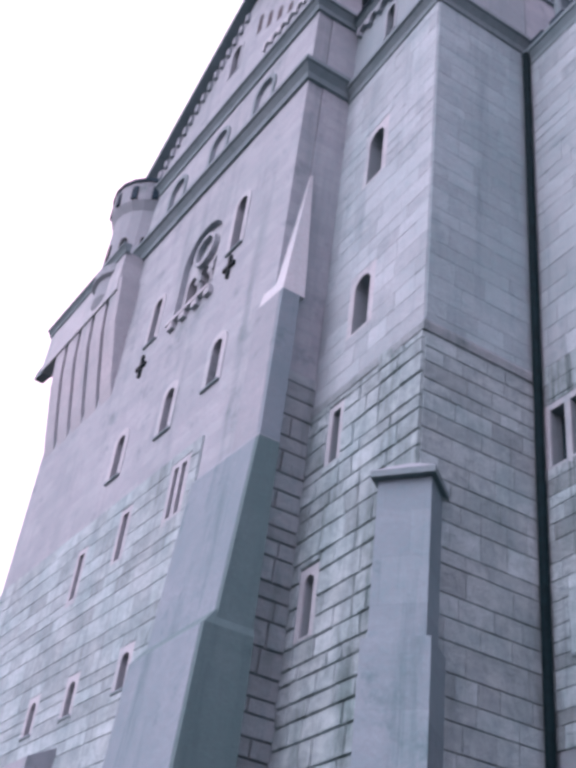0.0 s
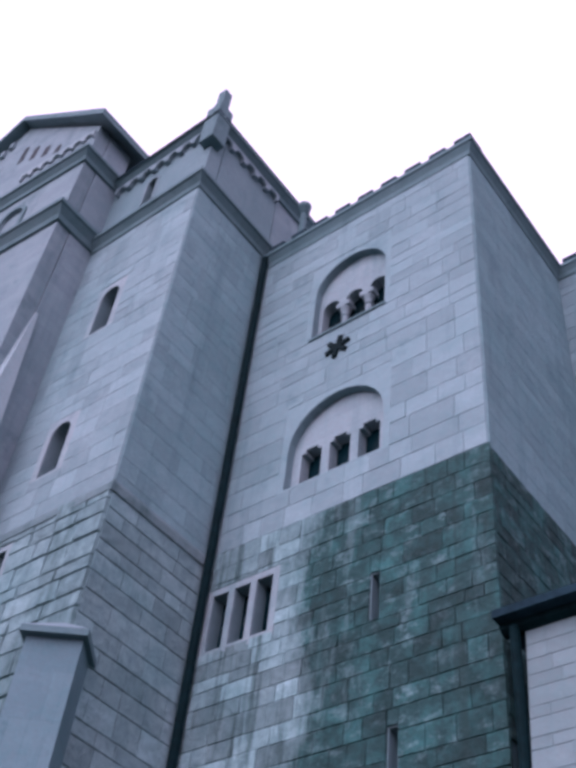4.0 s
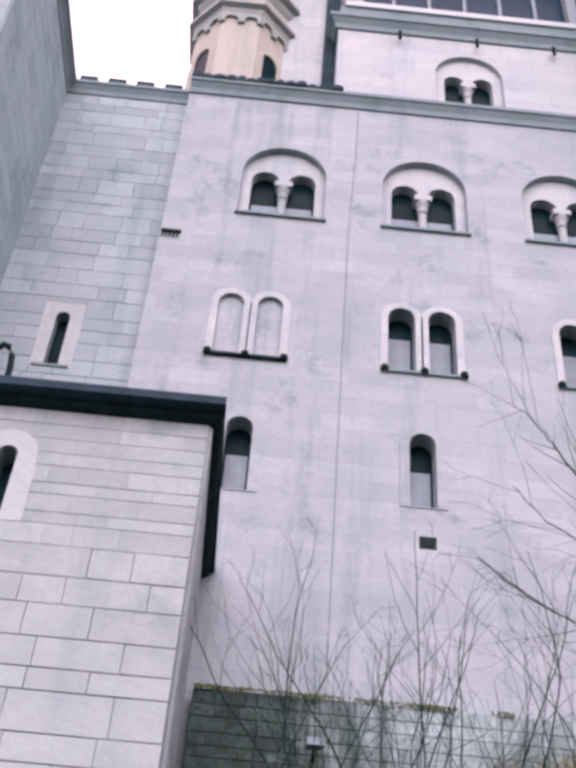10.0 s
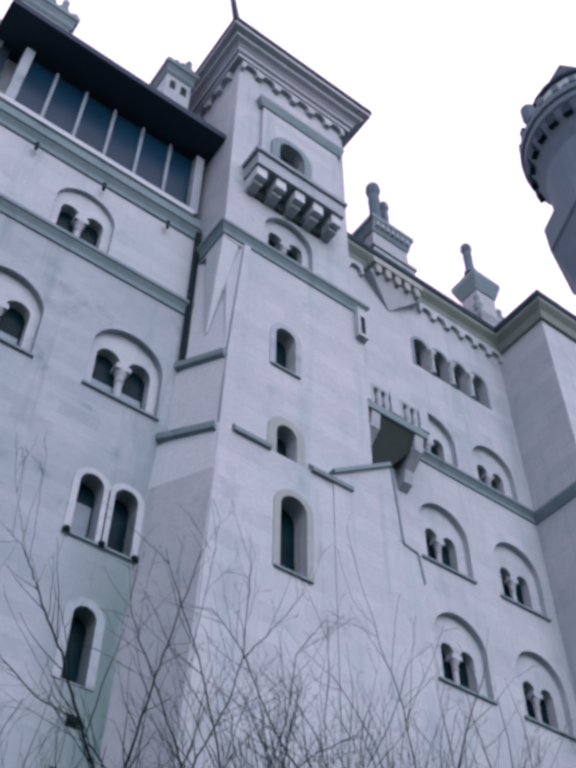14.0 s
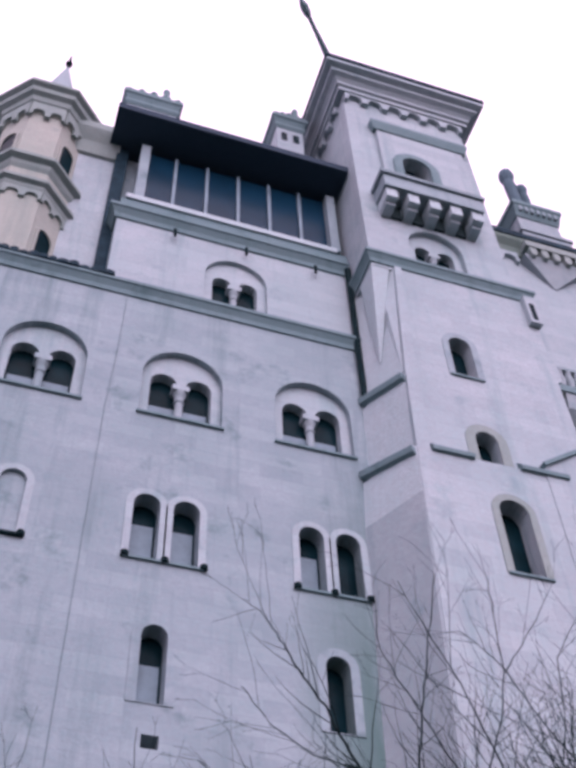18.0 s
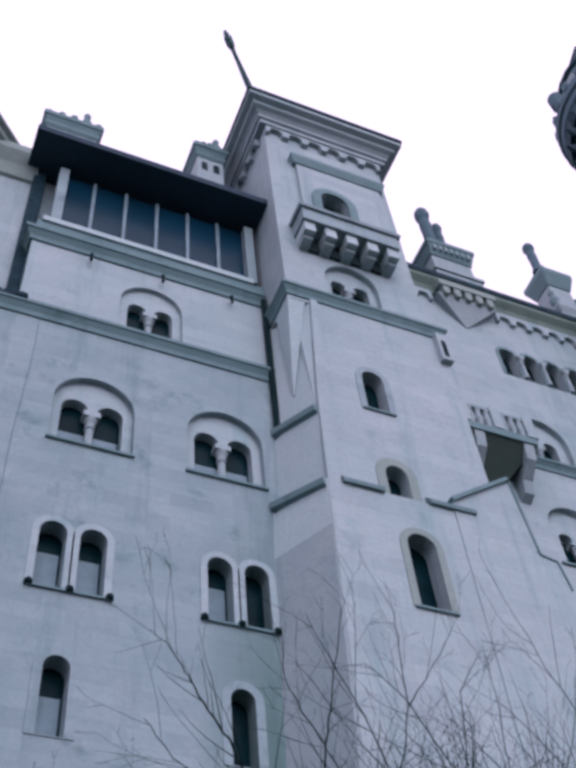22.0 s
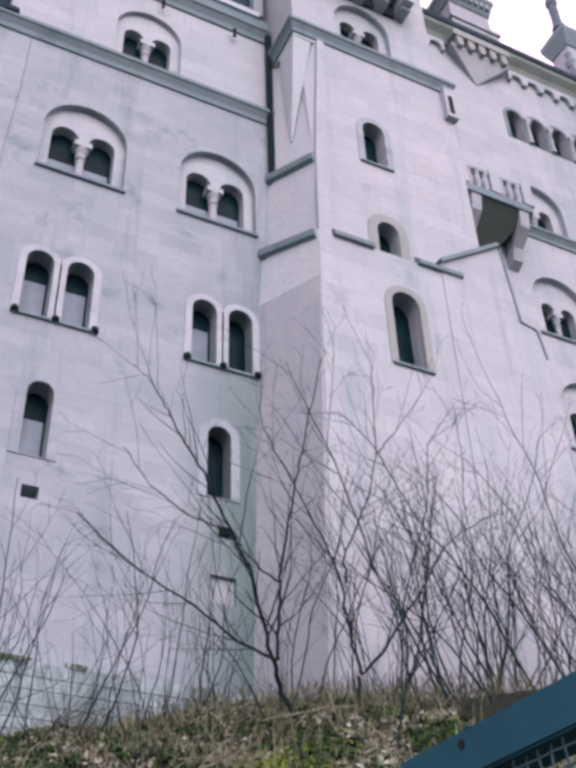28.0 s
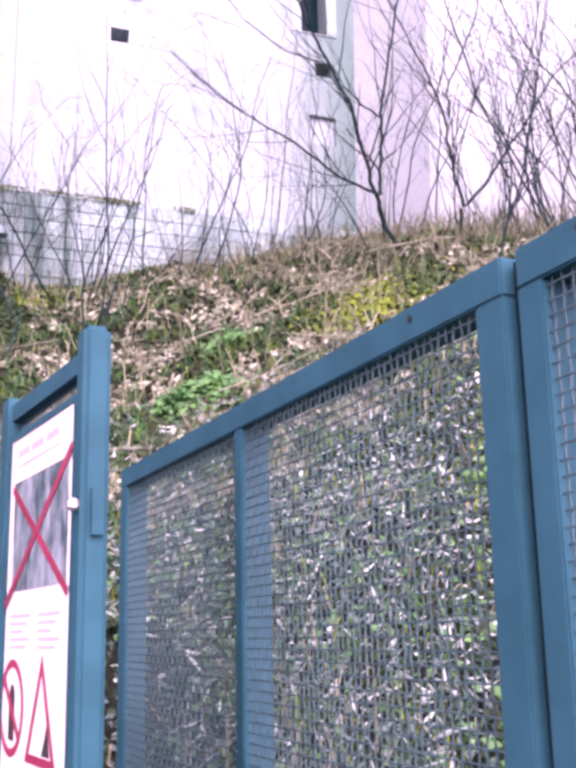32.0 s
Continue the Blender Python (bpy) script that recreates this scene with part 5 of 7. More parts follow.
for k in range(3):
    bm = bmesh.new()
    x = 2.8 + 2.3 * k
    lathe(bm, (x, YD - 0.2, 29.25), [(0.05, 0), (0.06, 0.35)], 8)
    part("gutter_spout", bm, PIPE, wing)
bm = bmesh.new()
lathe(bm, (8.55, YD - 0.14, 0), [(0.1, 23.4), (0.1, 30.0)], 10)
part("drainpipe", bm, PIPE, wing, "dark drainpipe in the corner")
for x in (-1.45, -0.63, 0.22, 2.42, 3.3, 4.17, 6.32, 7.2, 8.05):
    bm = bmesh.new()
    lathe(bm, (x, YD - 0.06, 16.4), [(0.09, 0), (0.09, 0.1), (0.03, 0.16)], 8)
    part("sill_knob", bm, PIPE, wing)
settle(wing)

# splayed corner stages of the stair tower
def hull(bm, low, high):
    """A solid between two plan outlines at two heights: (outline, z) each, counter-clockwise."""
    a = [bm.verts.new((x, y, low[1])) for x, y in low[0]]
    b = [bm.verts.new((x, y, high[1])) for x, y in high[0]]
    for i in range(len(a)):
        j = (i + 1) % len(a)
        bm.faces.new((a[i], a[j], b[j], b[i]))
    bm.faces.new(a[::-1])
    bm.faces.new(b)


fS = Face((8.97, YF - 0.1), (14.2, YF - 0.1))
arched_low = []
arched_window(stair, fS, arched_low, 10.95 - 8.97, 11.75 - 8.97, 16.65, 19.0, surround=0.2, material=SURROUND, depth=0.5)
wall(stair, fS, rect(0.02, 5.23, FOOT, 20.25), arched_low, PLASTER, 0.095, name="lower_front")
inner = [(9.1, YF + 0.4), (9.2, YF + 0.5), (9.2, YD)]
# left-facing stages take the paler stone to look as lit as the front
for low, z0, high, z1, mat in (([(8.5, YD), (9.1, YF)], 23.3, [(8.62, YD), (9.42, YF)], 28.45, PALELIT), ([(8.45, YD), (9.1, YF - 0.03)], 20.4, [(8.5, YD), (9.1, YF - 0.03)], 23.2, PALELIT), ([(8.16, YD), (8.99, YF - 0.1)], 18.7, [(8.25, YD), (8.99, YF - 0.1)], 20.25, PALELIT), ([(7.8, YD), (8.5, YF - 0.1), (9.0, YF - 0.1)], FOOT, [(8.16, YD), (8.98, YF - 0.1), (9.0, YF - 0.1)], 18.7, PLASTER)):
    bm = bmesh.new()
    hull(bm, (low + inner, z0), (high + inner, z1))
    part("corner_stage", bm, mat, stair)
bm = bmesh.new()
hull(bm, ([(8.83, YF + 0.72), (8.86, YF + 0.68), (8.88, YF + 0.74)], 24.4), ([(8.7, YF + 0.95), (8.7, YF), (9.3, YF)], 28.5))
part("broach", bm, PALELIT, stair)
bm = bmesh.new()
o = 8.7
slab(bm, fF, [(8.72 - o, FOOT), (9.12 - o, FOOT), (9.26 - o, 16.0), (9.4 - o, 20.0), (9.5 - o, 23.2), (9.64 - o, 28.45), (9.42 - o, 28.45), (9.12 - o, 23.3), (9.0 - o, 18.7), (8.85 - o, 12.0)], -0.02, 0.125)
part("corner_strip", bm, PLASTER, stair, "narrow raised strip of smooth stone along the tower corner")
for p, q, z1 in (((8.5, YD), (9.1, YF - 0.03), 23.25), ((8.25, YD), (8.99, YF - 0.1), 20.3)):
    bm = bmesh.new()
    moulding(bm, [p, q], [(-0.3, z1 - 0.08), (0.12, z1 - 0.08), (0.14, z1 + 0.1), (-0.3, z1 + 0.3)])
    for v in bm.verts:
        v.co.z += 0.1 - 0.4 * (v.co.x - p[0]) / (q[0] - p[0])
    bmesh.ops.recalc_face_normals(bm, faces=bm.faces[:])
    part("ledge", bm, TRIM, stair)
for a, b in ((9.45, 10.6), (11.9, 13.25)):
    bm = bmesh.new()
    moulding(bm, [(a, YF), (b, YF)], [(-0.02, 20.2), (0.2, 20.2), (0.22, 20.32), (-0.02, 20.6)])
    bmesh.ops.recalc_face_normals(bm, faces=bm.faces[:])
    part("ledge", bm, TRIM, stair)
# stepped buttress on its far corner
for outline, back, lip in (([(12.62, FOOT), (15.0, FOOT), (14.9, 19.35), (14.68, 21.95), (12.62, 20.5)], -1.45, 0.13), ([(14.8, FOOT), (15.75, FOOT), (15.55, 18.3), (15.42, 19.2), (14.8, 19.35)], -1.45, 0.1)):
    bm = bmesh.new()
    slab(bm, fF, [(x - o, w) for x, w in outline], back, lip)
    part("buttress", bm, PLASTER, stair)
    peak, left, right = outline[3], outline[4], outline[2]
    for p, q in ((left, peak), (peak, right)):
        bm = bmesh.new()
        way = Vector((q[0] - p[0], q[1] - p[1])).normalized()
        steep = q[1] < p[1]
        n_ = Vector((-way.y, way.x)) * (0.05 if steep else 0.12)
        slab(bm, fF, [(p[0] - o, p[1]), (q[0] - o, q[1]), (q[0] - o + n_.x, q[1] + n_.y), (p[0] - o + n_.x, p[1] + n_.y)], back, lip + (0.04 if steep else 0.1))
        part("buttress_cap", bm, TRIM, stair)
# small hanging turret base at the cornice end
bm = bmesh.new()
box(bm, fF, 5.1, 5.5, 27.2, 28.6, 0, 0.22)
part("hanging_block", bm, PLASTER, stair)
bm = bmesh.new()
slab(bm, fF, rect(5.2, 5.38, 27.35, 28.2), 0.2, 0.225)
part("slit", bm, GLASS, stair)
# dark panels that paint the shade between the balcony corbels
for k in range(4):
    bm = bmesh.new()
    u = 1.02 + k * 0.78
    slab(bm, fF, rect(u, u + 0.38, 31.6, 32.3), 0, 0.12)
    part("stained_recess", bm, DARKST, stair)
bm = bmesh.new()
moulding(bm, [(9.25, YF), (9.25, YF - 0.85), (12.9, YF - 0.85), (12.9, YF)], [(-0.05, 33.0), (0.1, 33.0), (0.12, 33.15), (-0.05, 33.2)])
bmesh.ops.recalc_face_normals(bm, faces=bm.faces[:])
part("balcony_coping", bm, LIME, stair)
settle(stair)
spout = thing("waterspout", "dark animal-headed waterspout on the tower eave", "waterspout", (7.9, 14.7, 42.0))
bm = bmesh.new()
d = Vector((-0.62, -0.55, 0.55)).normalized()
s0 = Vector((8.0, 14.8, 42.0))
side = d.orthogonal().normalized()
oth = d.cross(side)
rings = []
for k, (s, r) in enumerate(((0, 0.16), (0.6, 0.13), (1.3, 0.1), (1.9, 0.09), (2.1, 0.17), (2.4, 0.18), (2.75, 0.06))):
    rings.append([bm.verts.new(s0 + d * s + side * r * math.cos(q * math.pi / 4) + oth * r * math.sin(q * math.pi / 4)) for q in range(8)])
for a, b in zip(rings, rings[1:]):
    for i in range(8):
        bm.faces.new((a[i], a[(i + 1) % 8], b[(i + 1) % 8], b[i]))
bm.faces.new(rings[-1])
bm.faces.new(rings[0][::-1])
part("spout_body", bm, TRIM, spout)
settle(spout)

# balcony and chimneys of the long wing
bm = bmesh.new()
o = 14.15
box(bm, fL, 14.2 - o, 17.0 - o, 24.95, 25.25, 0, 1.05)
part("balcony_slab", bm, TRIM, far, "stone balcony on brackets")
# vault coloured dark to give the shade under the balcony slab
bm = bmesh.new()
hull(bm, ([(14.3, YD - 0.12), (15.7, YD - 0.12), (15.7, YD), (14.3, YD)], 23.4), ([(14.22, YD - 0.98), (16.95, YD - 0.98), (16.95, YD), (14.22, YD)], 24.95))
part("balcony_vault", bm, VAULT, far, "vault below the balcony, deep shade in its dark colour")
for x in (14.75, 16.5):
    bm = bmesh.new()
    q = [(0.0, 23.3), (0.3, 23.45), (0.42, 23.9), (0.9, 24.35), (1.0, 24.95), (0.0, 24.95)]
    a = [bm.verts.new(fL.at(x - o, w, d)) for d, w in q]
    b = [bm.verts.new(fL.at(x + 0.35 - o, w, d)) for d, w in q]
    for i in range(6):
        bm.faces.new((a[i], a[(i + 1) % 6], b[(i + 1) % 6], b[i]))
    bm.faces.new(a[::-1])
    bm.faces.new(b)
    bmesh.ops.recalc_face_normals(bm, faces=bm.faces[:])
    part("bracket", bm, PLASTER, far)
for k in range(9):
    bm = bmesh.new()
    p = fL.at(14.5 - o + k * 0.3, 25.25, 0.95)
    if k in (0, 4, 8):
        box(bm, fL, 14.32 - o + k * 0.3, 14.7 - o + k * 0.3, 25.25, 26.2, 0.82, 1.08)
    else:
        lathe(bm, p, [(0.12, 0), (0.09, 0.1), (0.12, 0.35), (0.09, 0.6), (0.12, 0.75)], 8)
    part("baluster", bm, PLASTER, far)
bm = bmesh.new()
box(bm, fL, 14.38 - o, 17.02 - o, 26.0, 26.12, 0.84, 1.06)
part("handrail", bm, LIME, far)
bm = bmesh.new()
moulding(bm, [(22.9, YD), (22.9, 14.6), (34, 14.6)], [(-0.1, 25.2), (0.05, 25.2), (0.2, 25.5), (0.2, 25.6), (-0.1, 25.65)])
bmesh.ops.recalc_face_normals(bm, faces=bm.faces[:])
part("cornice", bm, TRIM, far)
fI = Face((22.9, YD), (22.9, 14.6))
frieze(far, fI, 0.1, 2.3, 34.9, 0.6, 0.4)
# corbelled chimney base in the eave
bm = bmesh.new()
hull(bm, ([(16.85, YD - 0.04), (16.95, YD - 0.04), (16.95, YD), (16.85, YD)], 32.6), ([(15.75, YD - 0.42), (18.35, YD - 0.42), (18.35, YD), (15.75, YD)], 33.95))
part("corbel_plate", bm, PLASTER, far)
for k in range(5):
    bm = bmesh.new()
    u = 15.95 - o + k * 0.48
    slab(bm, fL, [(u, 33.95), (u + 0.06, 33.8), (u + 0.22, 33.8), (u + 0.28, 33.95), (u + 0.28, 34.3), (u, 34.3)], 0.1, 0.56)
    part("corbel", bm, SURROUND, far)
bm = bmesh.new()
box(bm, fL, 15.8 - o, 18.3 - o, 34.3, 34.65, 0.1, 0.6)
part("corbel_slab", bm, SURROUND, far)
settle(far)


def tiers(bm, cx, cy, rows):
    """A square stack: (half width, half depth, height) from below."""
    rings = [[bm.verts.new((cx + sx * a, cy + sy * b, z)) for sx, sy in ((-1, -1), (1, -1), (1, 1), (-1, 1))] for a, b, z in rows]
    for lo, hi in zip(rings, rings[1:]):
        for i in range(4):
            j = (i + 1) % 4
            bm.faces.new((lo[i], lo[j], hi[j], hi[i]))
    bm.faces.new(rings[0][::-1])
    bm.faces.new(rings[-1])


def roof_figure(places, label):
    bm = bmesh.new()
    for x, y, z, r, h in places:
        lathe(bm, (x, y, z), [(r, 0), (r * 0.9, h * 0.08), (r * 0.62, h * 0.14), (r * 0.6, h * 0.45), (r * 0.66, h * 0.6), (r * 0.56, h * 0.7), (r * 0.72, h * 0.76), (r * 0.84, h * 0.84), (r * 0.7, h * 0.93), (r * 0.35, h)], 9)
    tagged(part("roof_figure", bm, KEEPST), label, "statue")


z0 = 35.1
ch = thing("chimney", "stone chimney with a flared cap below a roof figure", "chimney", (18.0, 18.0, z0), "chimneys on the long wing")
bm = bmesh.new()
tiers(bm, 17.85, 18.0, [(1.1, 0.7, z0 - 0.8), (1.1, 0.7, z0 + 2.1)])
part("base", bm, PLASTER, ch)
bm = bmesh.new()
tiers(bm, 17.85, 18.0, [(1.18, 0.78, z0 + 2.1), (1.18, 0.78, z0 + 2.3), (0.95, 0.55, z0 + 2.45), (0.95, 0.55, z0 + 3.5)])
part("shaft", bm, PLASTER, ch)
bm = bmesh.new()
tiers(bm, 17.85, 18.0, [(1.0, 0.6, z0 + 3.5), (1.1, 0.8, z0 + 4.1), (1.15, 0.85, z0 + 4.15), (1.15, 0.85, z0 + 4.4)])
part("cap", bm, TRIM, ch)
for k in range(7):
    bm = bmesh.new()
    x = 16.98 + k * 0.27
    prism(bm, [(x, 17.2), (x + 0.13, 17.2), (x + 0.13, 17.45), (x, 17.45)], z0 + 3.75, z0 + 4.1)
    part("dentil", bm, LIME, ch)
settle(ch)
roof_figure(((17.3, 17.6, z0 + 4.35, 0.42, 3.5), (17.95, 17.7, z0 + 4.35, 0.3, 2.7)), "weathered grey stone figure on a chimney")
ch = thing("chimney", "tall stepped stone chimney on the far roof", "chimney", (24.95, 19.0, z0), "chimneys on the long wing")
for nm, rows, mat in (("base", [(1.15, 0.8, 0), (1.15, 0.8, 1.5), (1.3, 0.95, 1.75), (1.3, 0.95, 2.0)], PLASTER), ("shaft", [(0.85, 0.6, 2.0), (0.85, 0.6, 3.6), (1.0, 0.75, 3.9), (1.0, 0.75, 4.1), (0.7, 0.5, 4.3), (0.7, 0.5, 5.6)], PLASTER), ("cap", [(0.75, 0.55, 5.6), (1.0, 0.8, 6.3), (1.0, 0.8, 6.55), (0.5, 0.4, 7.2)], TRIM)):
    bm = bmesh.new()
    tiers(bm, 24.95, 19.0, [(a * 0.85, b, z0 - 0.1 + z * 1.2) for a, b, z in rows])
    part(nm, bm, mat, ch)
for dx in (-0.85, 0.85):
    bm = bmesh.new()
    lathe(bm, (24.95 + dx * 0.85, 18.5, z0 + 4.8), [(0.2, 0), (0.24, 0.4), (0.1, 0.7), (0.16, 1.0), (0.03, 1.3)], 8)
    part("finial", bm, TRIM, ch)
settle(ch)
roof_figure(((24.6, 18.8, z0 + 8.3, 0.36, 2.6),), "small weathered figure on the stepped chimney")

# round tower beyond
keep = thing("castle_round_tower", "tall round tower with corbelled galleries and a small side turret", "castle tower", (35.0, 15.0, 30))
c = (35.0, 15.0, 0)
bm = bmesh.new()
lathe(bm, c, [(3.6, 30), (3.6, 46.5), (3.65, 46.6)], 32)
part("lower_shaft", bm, PLASTER, keep)
bm = bmesh.new()
lathe(bm, c, [(3.6, 46.0), (4.6, 51.0), (4.75, 51.2), (4.75, 53.3), (3.7, 53.5)], 8)
part("octagon_gallery", bm, KEEPST, keep)
bm = bmesh.new()
lathe(bm, c, [(3.7, 53.3), (3.7, 58.5), (4.4, 61.0), (4.55, 61.2), (4.55, 62.8), (4.0, 62.9)], 32)
part("upper_shaft", bm, KEEPST, keep)
for k in range(24):
    a = 2 * math.pi * k / 24
    if math.cos(a - 3.6) < -0.2:
        continue
    bm = bmesh.new()
    p = Vector((c[0] + 4.3 * math.cos(a), c[1] + 4.3 * math.sin(a)))
    t_ = Vector((-math.sin(a), math.cos(a)))
    fr = Face(tuple(p - t_ * 0.4), tuple(p + t_ * 0.4))
    slab(bm, fr, arch(0.1, 0.7, 60.0, 61.3, 6), -0.2, 0.16)
    part("gallery_arch", bm, SHEET, keep)
    bm = bmesh.new()
    slab(bm, fr, rect(0.0, 0.45, 62.8, 63.5), 0.0, 0.3)
    part("merlon", bm, KEEPST, keep)
bm = bmesh.new()
lathe(bm, c, [(4.6, 61.8), (4.72, 61.9), (4.72, 62.4), (4.6, 62.5)], 32)
part("gallery_band", bm, KEEPST, keep)
bm = bmesh.new()
lathe(bm, c, [(3.3, 62.8), (3.3, 66.0)], 32)
part("crown_drum", bm, PLASTER, keep)
bm = bmesh.new()
lathe(bm, c, [(3.3, 65.9), (3.5, 66.1), (3.5, 66.4), (3.2, 66.5), (0.1, 74)], 24)
part("cone_roof", bm, SHEET, keep)
for a in (3.1, 3.5, 3.9, 4.3):
    bm = bmesh.new()
    p = Vector((c[0] + 3.31 * math.cos(a), c[1] + 3.31 * math.sin(a)))
    t_ = Vector((-math.sin(a), math.cos(a)))
    slab(bm, Face(tuple(p - t_ * 0.4), tuple(p + t_ * 0.4)), arch(0.1, 0.7, 63.9, 65.2, 6), -0.2, 0.03)
    part("crown_window", bm, GLASS, keep)
bm = bmesh.new()
a = 2.75
lathe(bm, (c[0] + 4.1 * math.cos(a), c[1] + 4.1 * math.sin(a), 0), [(0.1, 63.2), (0.5, 63.8), (0.5, 65.0), (0.1, 65.6)], 10)
part("bartizan", bm, KEEPST, keep)
settle(keep)


# ---- the ground ----
def rise(x, y):
    """The bank: level at the path, then up to the foot of the walls."""
    s = y - 3.6 + 0.75 * min(7.0, max(0.0, x - 1.7)) + 0.15 * max(0.0, -x - 2)
    z = max(0.0, s) * 0.56
    z = min(z - max(0.0, z - 6.2) * 0.34, 7.9)
    # held back behind the fence, level on the path side of it
    side = min(1.0, max(0.0, (x - 1.3) / 0.3))
    beyond = min(1.0, max(0.0, (y - 6.1) / 0.6))
    return z * max(side, beyond)


def bank(x, y):
    z = rise(x, y)
    rough = min(1.0, max(0.0, z * 1.5))
    return z + rough * (noise.noise((x * 0.5, y * 0.5, 3)) * 0.28 + noise.noise((x * 1.7, y * 1.7, 7)) * 0.09)


def steps(cuts):
    out = []
    for a, b, n in cuts:
        out += [a + (b - a) * i / n for i in range(n)]
    return out + [cuts[-1][1]]


xs = steps(((-600, -45, 8), (-45, -6, 26), (-6, 1, 24), (1, 2, 12), (2, 16, 56), (16, 45, 20), (45, 600, 8)))
ys = steps(((-600, -12, 8), (-12, 2, 14), (2, 17.2, 62), (17.2, 40, 10), (40, 600, 8)))
bm = bmesh.new()
grid = [[bm.verts.new((x, y, bank(x, y))) for y in ys] for x in xs]
for i in range(len(xs) - 1):
    for j in range(len(ys) - 1):
        bm.faces.new((grid[i][j], grid[i + 1][j], grid[i + 1][j + 1], grid[i][j + 1]))
EARTH, nt, b = nodes_of("leafy_earth")
col = mix_rgb(nt, noise_fac(nt, 3.0, 7, 0.7), (0.009, 0.018, 0.014), (0.022, 0.036, 0.027))
col = mix_rgb(nt, noise_fac(nt, 0.7, 5, 0.6, 0.52, 0.7), col, (0.03, 0.045, 0.014))
col = mix_rgb(nt, noise_fac(nt, 24, 4, 0.7, 0.4, 0.8), col, (0.05, 0.062, 0.042))
nt.links.new(col, b.inputs["Base Color"])
b.inputs["Roughness"].default_value = 0.95
b.inputs["Specular IOR Level"].default_value = 0.1
add_bump(nt, b, noise_fac(nt, 14, 8, 0.75), 0.9, 0.05)
tagged(part("ground", bm, EARTH, smooth=True), "earth bank covered with dead leaves and moss", "ground", kind="structure")

# path under the camera
GRAVEL = plain("grey_asphalt", (0.06, 0.06, 0.062), 0.3, 12.0, 0.9, 0, 0.5, 0.2)
bm = bmesh.new()
q = [(-40, -7), (1.3, -7), (1.3, 6.0), (0.2, 6.0), (-40, 3.6)]
prism(bm, q, -0.1, 0.012)
tagged(part("path", bm, GRAVEL), "grey asphalt footpath below the bank", "path", kind="structure")

LEAF = island("dead_leaves", [(0.16, 0.188, 0.14), (0.042, 0.055, 0.035), (0.36, 0.41, 0.335), (0.072, 0.092, 0.058), (0.125, 0.15, 0.1), (0.014, 0.028, 0.017), (0.05, 0.085, 0.03)])
GREY_LEAF = island("pale_grey_leaves", [(0.20, 0.27, 0.255), (0.035, 0.08, 0.07), (0.43, 0.53, 0.505), (0.018, 0.05, 0.043), (0.09, 0.15, 0.135), (0.008, 0.03, 0.024), (0.03, 0.085, 0.05)])
SOIL_LEAF = island("dark_undergrowth", [(0.008, 0.019, 0.009), (0.012, 0.036, 0.012), (0.022, 0.038, 0.02), (0.02, 0.06, 0.017)])
IVY = island("green_ivy", [(0.014, 0.072, 0.020), (0.036, 0.160, 0.036), (0.026, 0.112, 0.028), (0.072, 0.224, 0.049)], 0.5, 0.4)
MOSS = island("yellow_green_moss", [(0.085, 0.149, 0.018), (0.140, 0.209, 0.026), (0.050, 0.095, 0.016)])
STRAW = island("dry_grass", [(0.16, 0.18, 0.11), (0.27, 0.295, 0.20), (0.085, 0.10, 0.05), (0.045, 0.06, 0.028)])
DRYWOOD = plain("dry_grey_wood", (0.17, 0.19, 0.145), 0.3, 14.0, 0.9, 0, 0.3, 0.1, vary=0.4)
BARK = plain("grey_brown_bark", (0.009, 0.022, 0.023), 0.4, 14.0, 0.9, 0, 0.4, 0.1, vary=0.35)


def slope_frame(x, y):
    e = 0.15
    n = Vector((-(bank(x + e, y) - bank(x - e, y)) / (2 * e), -(bank(x, y + e) - bank(x, y - e)) / (2 * e), 1)).normalized()
    return Vector((x, y, bank(x, y))), n


def litter(name, material, count, size, seed, spots, label, lift=0.03, tilt=0.7, aspect=0.6):
    """Curled leaves strewn over the bank, joined into one mesh."""
    rnd = random.Random(seed)
    verts, faces = [], []
    for _ in range(count):
        x, y = spots(rnd)
        p, n = slope_frame(x, y)
        s = size * rnd.uniform(0.5, 1.4)
        a = rnd.uniform(0, 6.283)
        n = (n + Vector((rnd.uniform(-1, 1), rnd.uniform(-1, 1), rnd.uniform(-0.4, 0.4))) * tilt).normalized()
        u = n.orthogonal().normalized()
        u = (Matrix.Rotation(a, 3, n) @ u)
        v = n.cross(u)
        c = p + Vector((0, 0, lift * rnd.uniform(0.2, 1.8)))
        k = len(verts)
        bend = n * s * rnd.uniform(0.1, 0.4)
        verts += [c - u * s, c + v * s * aspect - bend * 0.2, c + u * s + bend, c - v * s * aspect - bend * 0.2, c + bend * 0.3]
        faces += [(k, k + 4, k + 1), (k + 1, k + 4, k + 2), (k + 2, k + 4, k + 3), (k + 3, k + 4, k)]
    me = bpy.data.meshes.new(name)
    me.from_pydata(verts, [], faces)
    me.materials.append(material)
    return tagged(new(name, me), label, name.replace("_", " "), kind="stuff")


def near_bank(r):
    return r.uniform(0.9, 7.5), 7.6 + 8.5 * r.random() ** 1.1


def drifts(r):
    """Leaves lie in drifts with bare dark soil between."""
    while True:
        x, y = near_bank(r)
        if noise.noise((x * 1.5, y * 1.5, 5)) + 0.5 * noise.noise((x * 4, y * 4, 9)) > r.uniform(-0.1, 0.25):
            return x, y


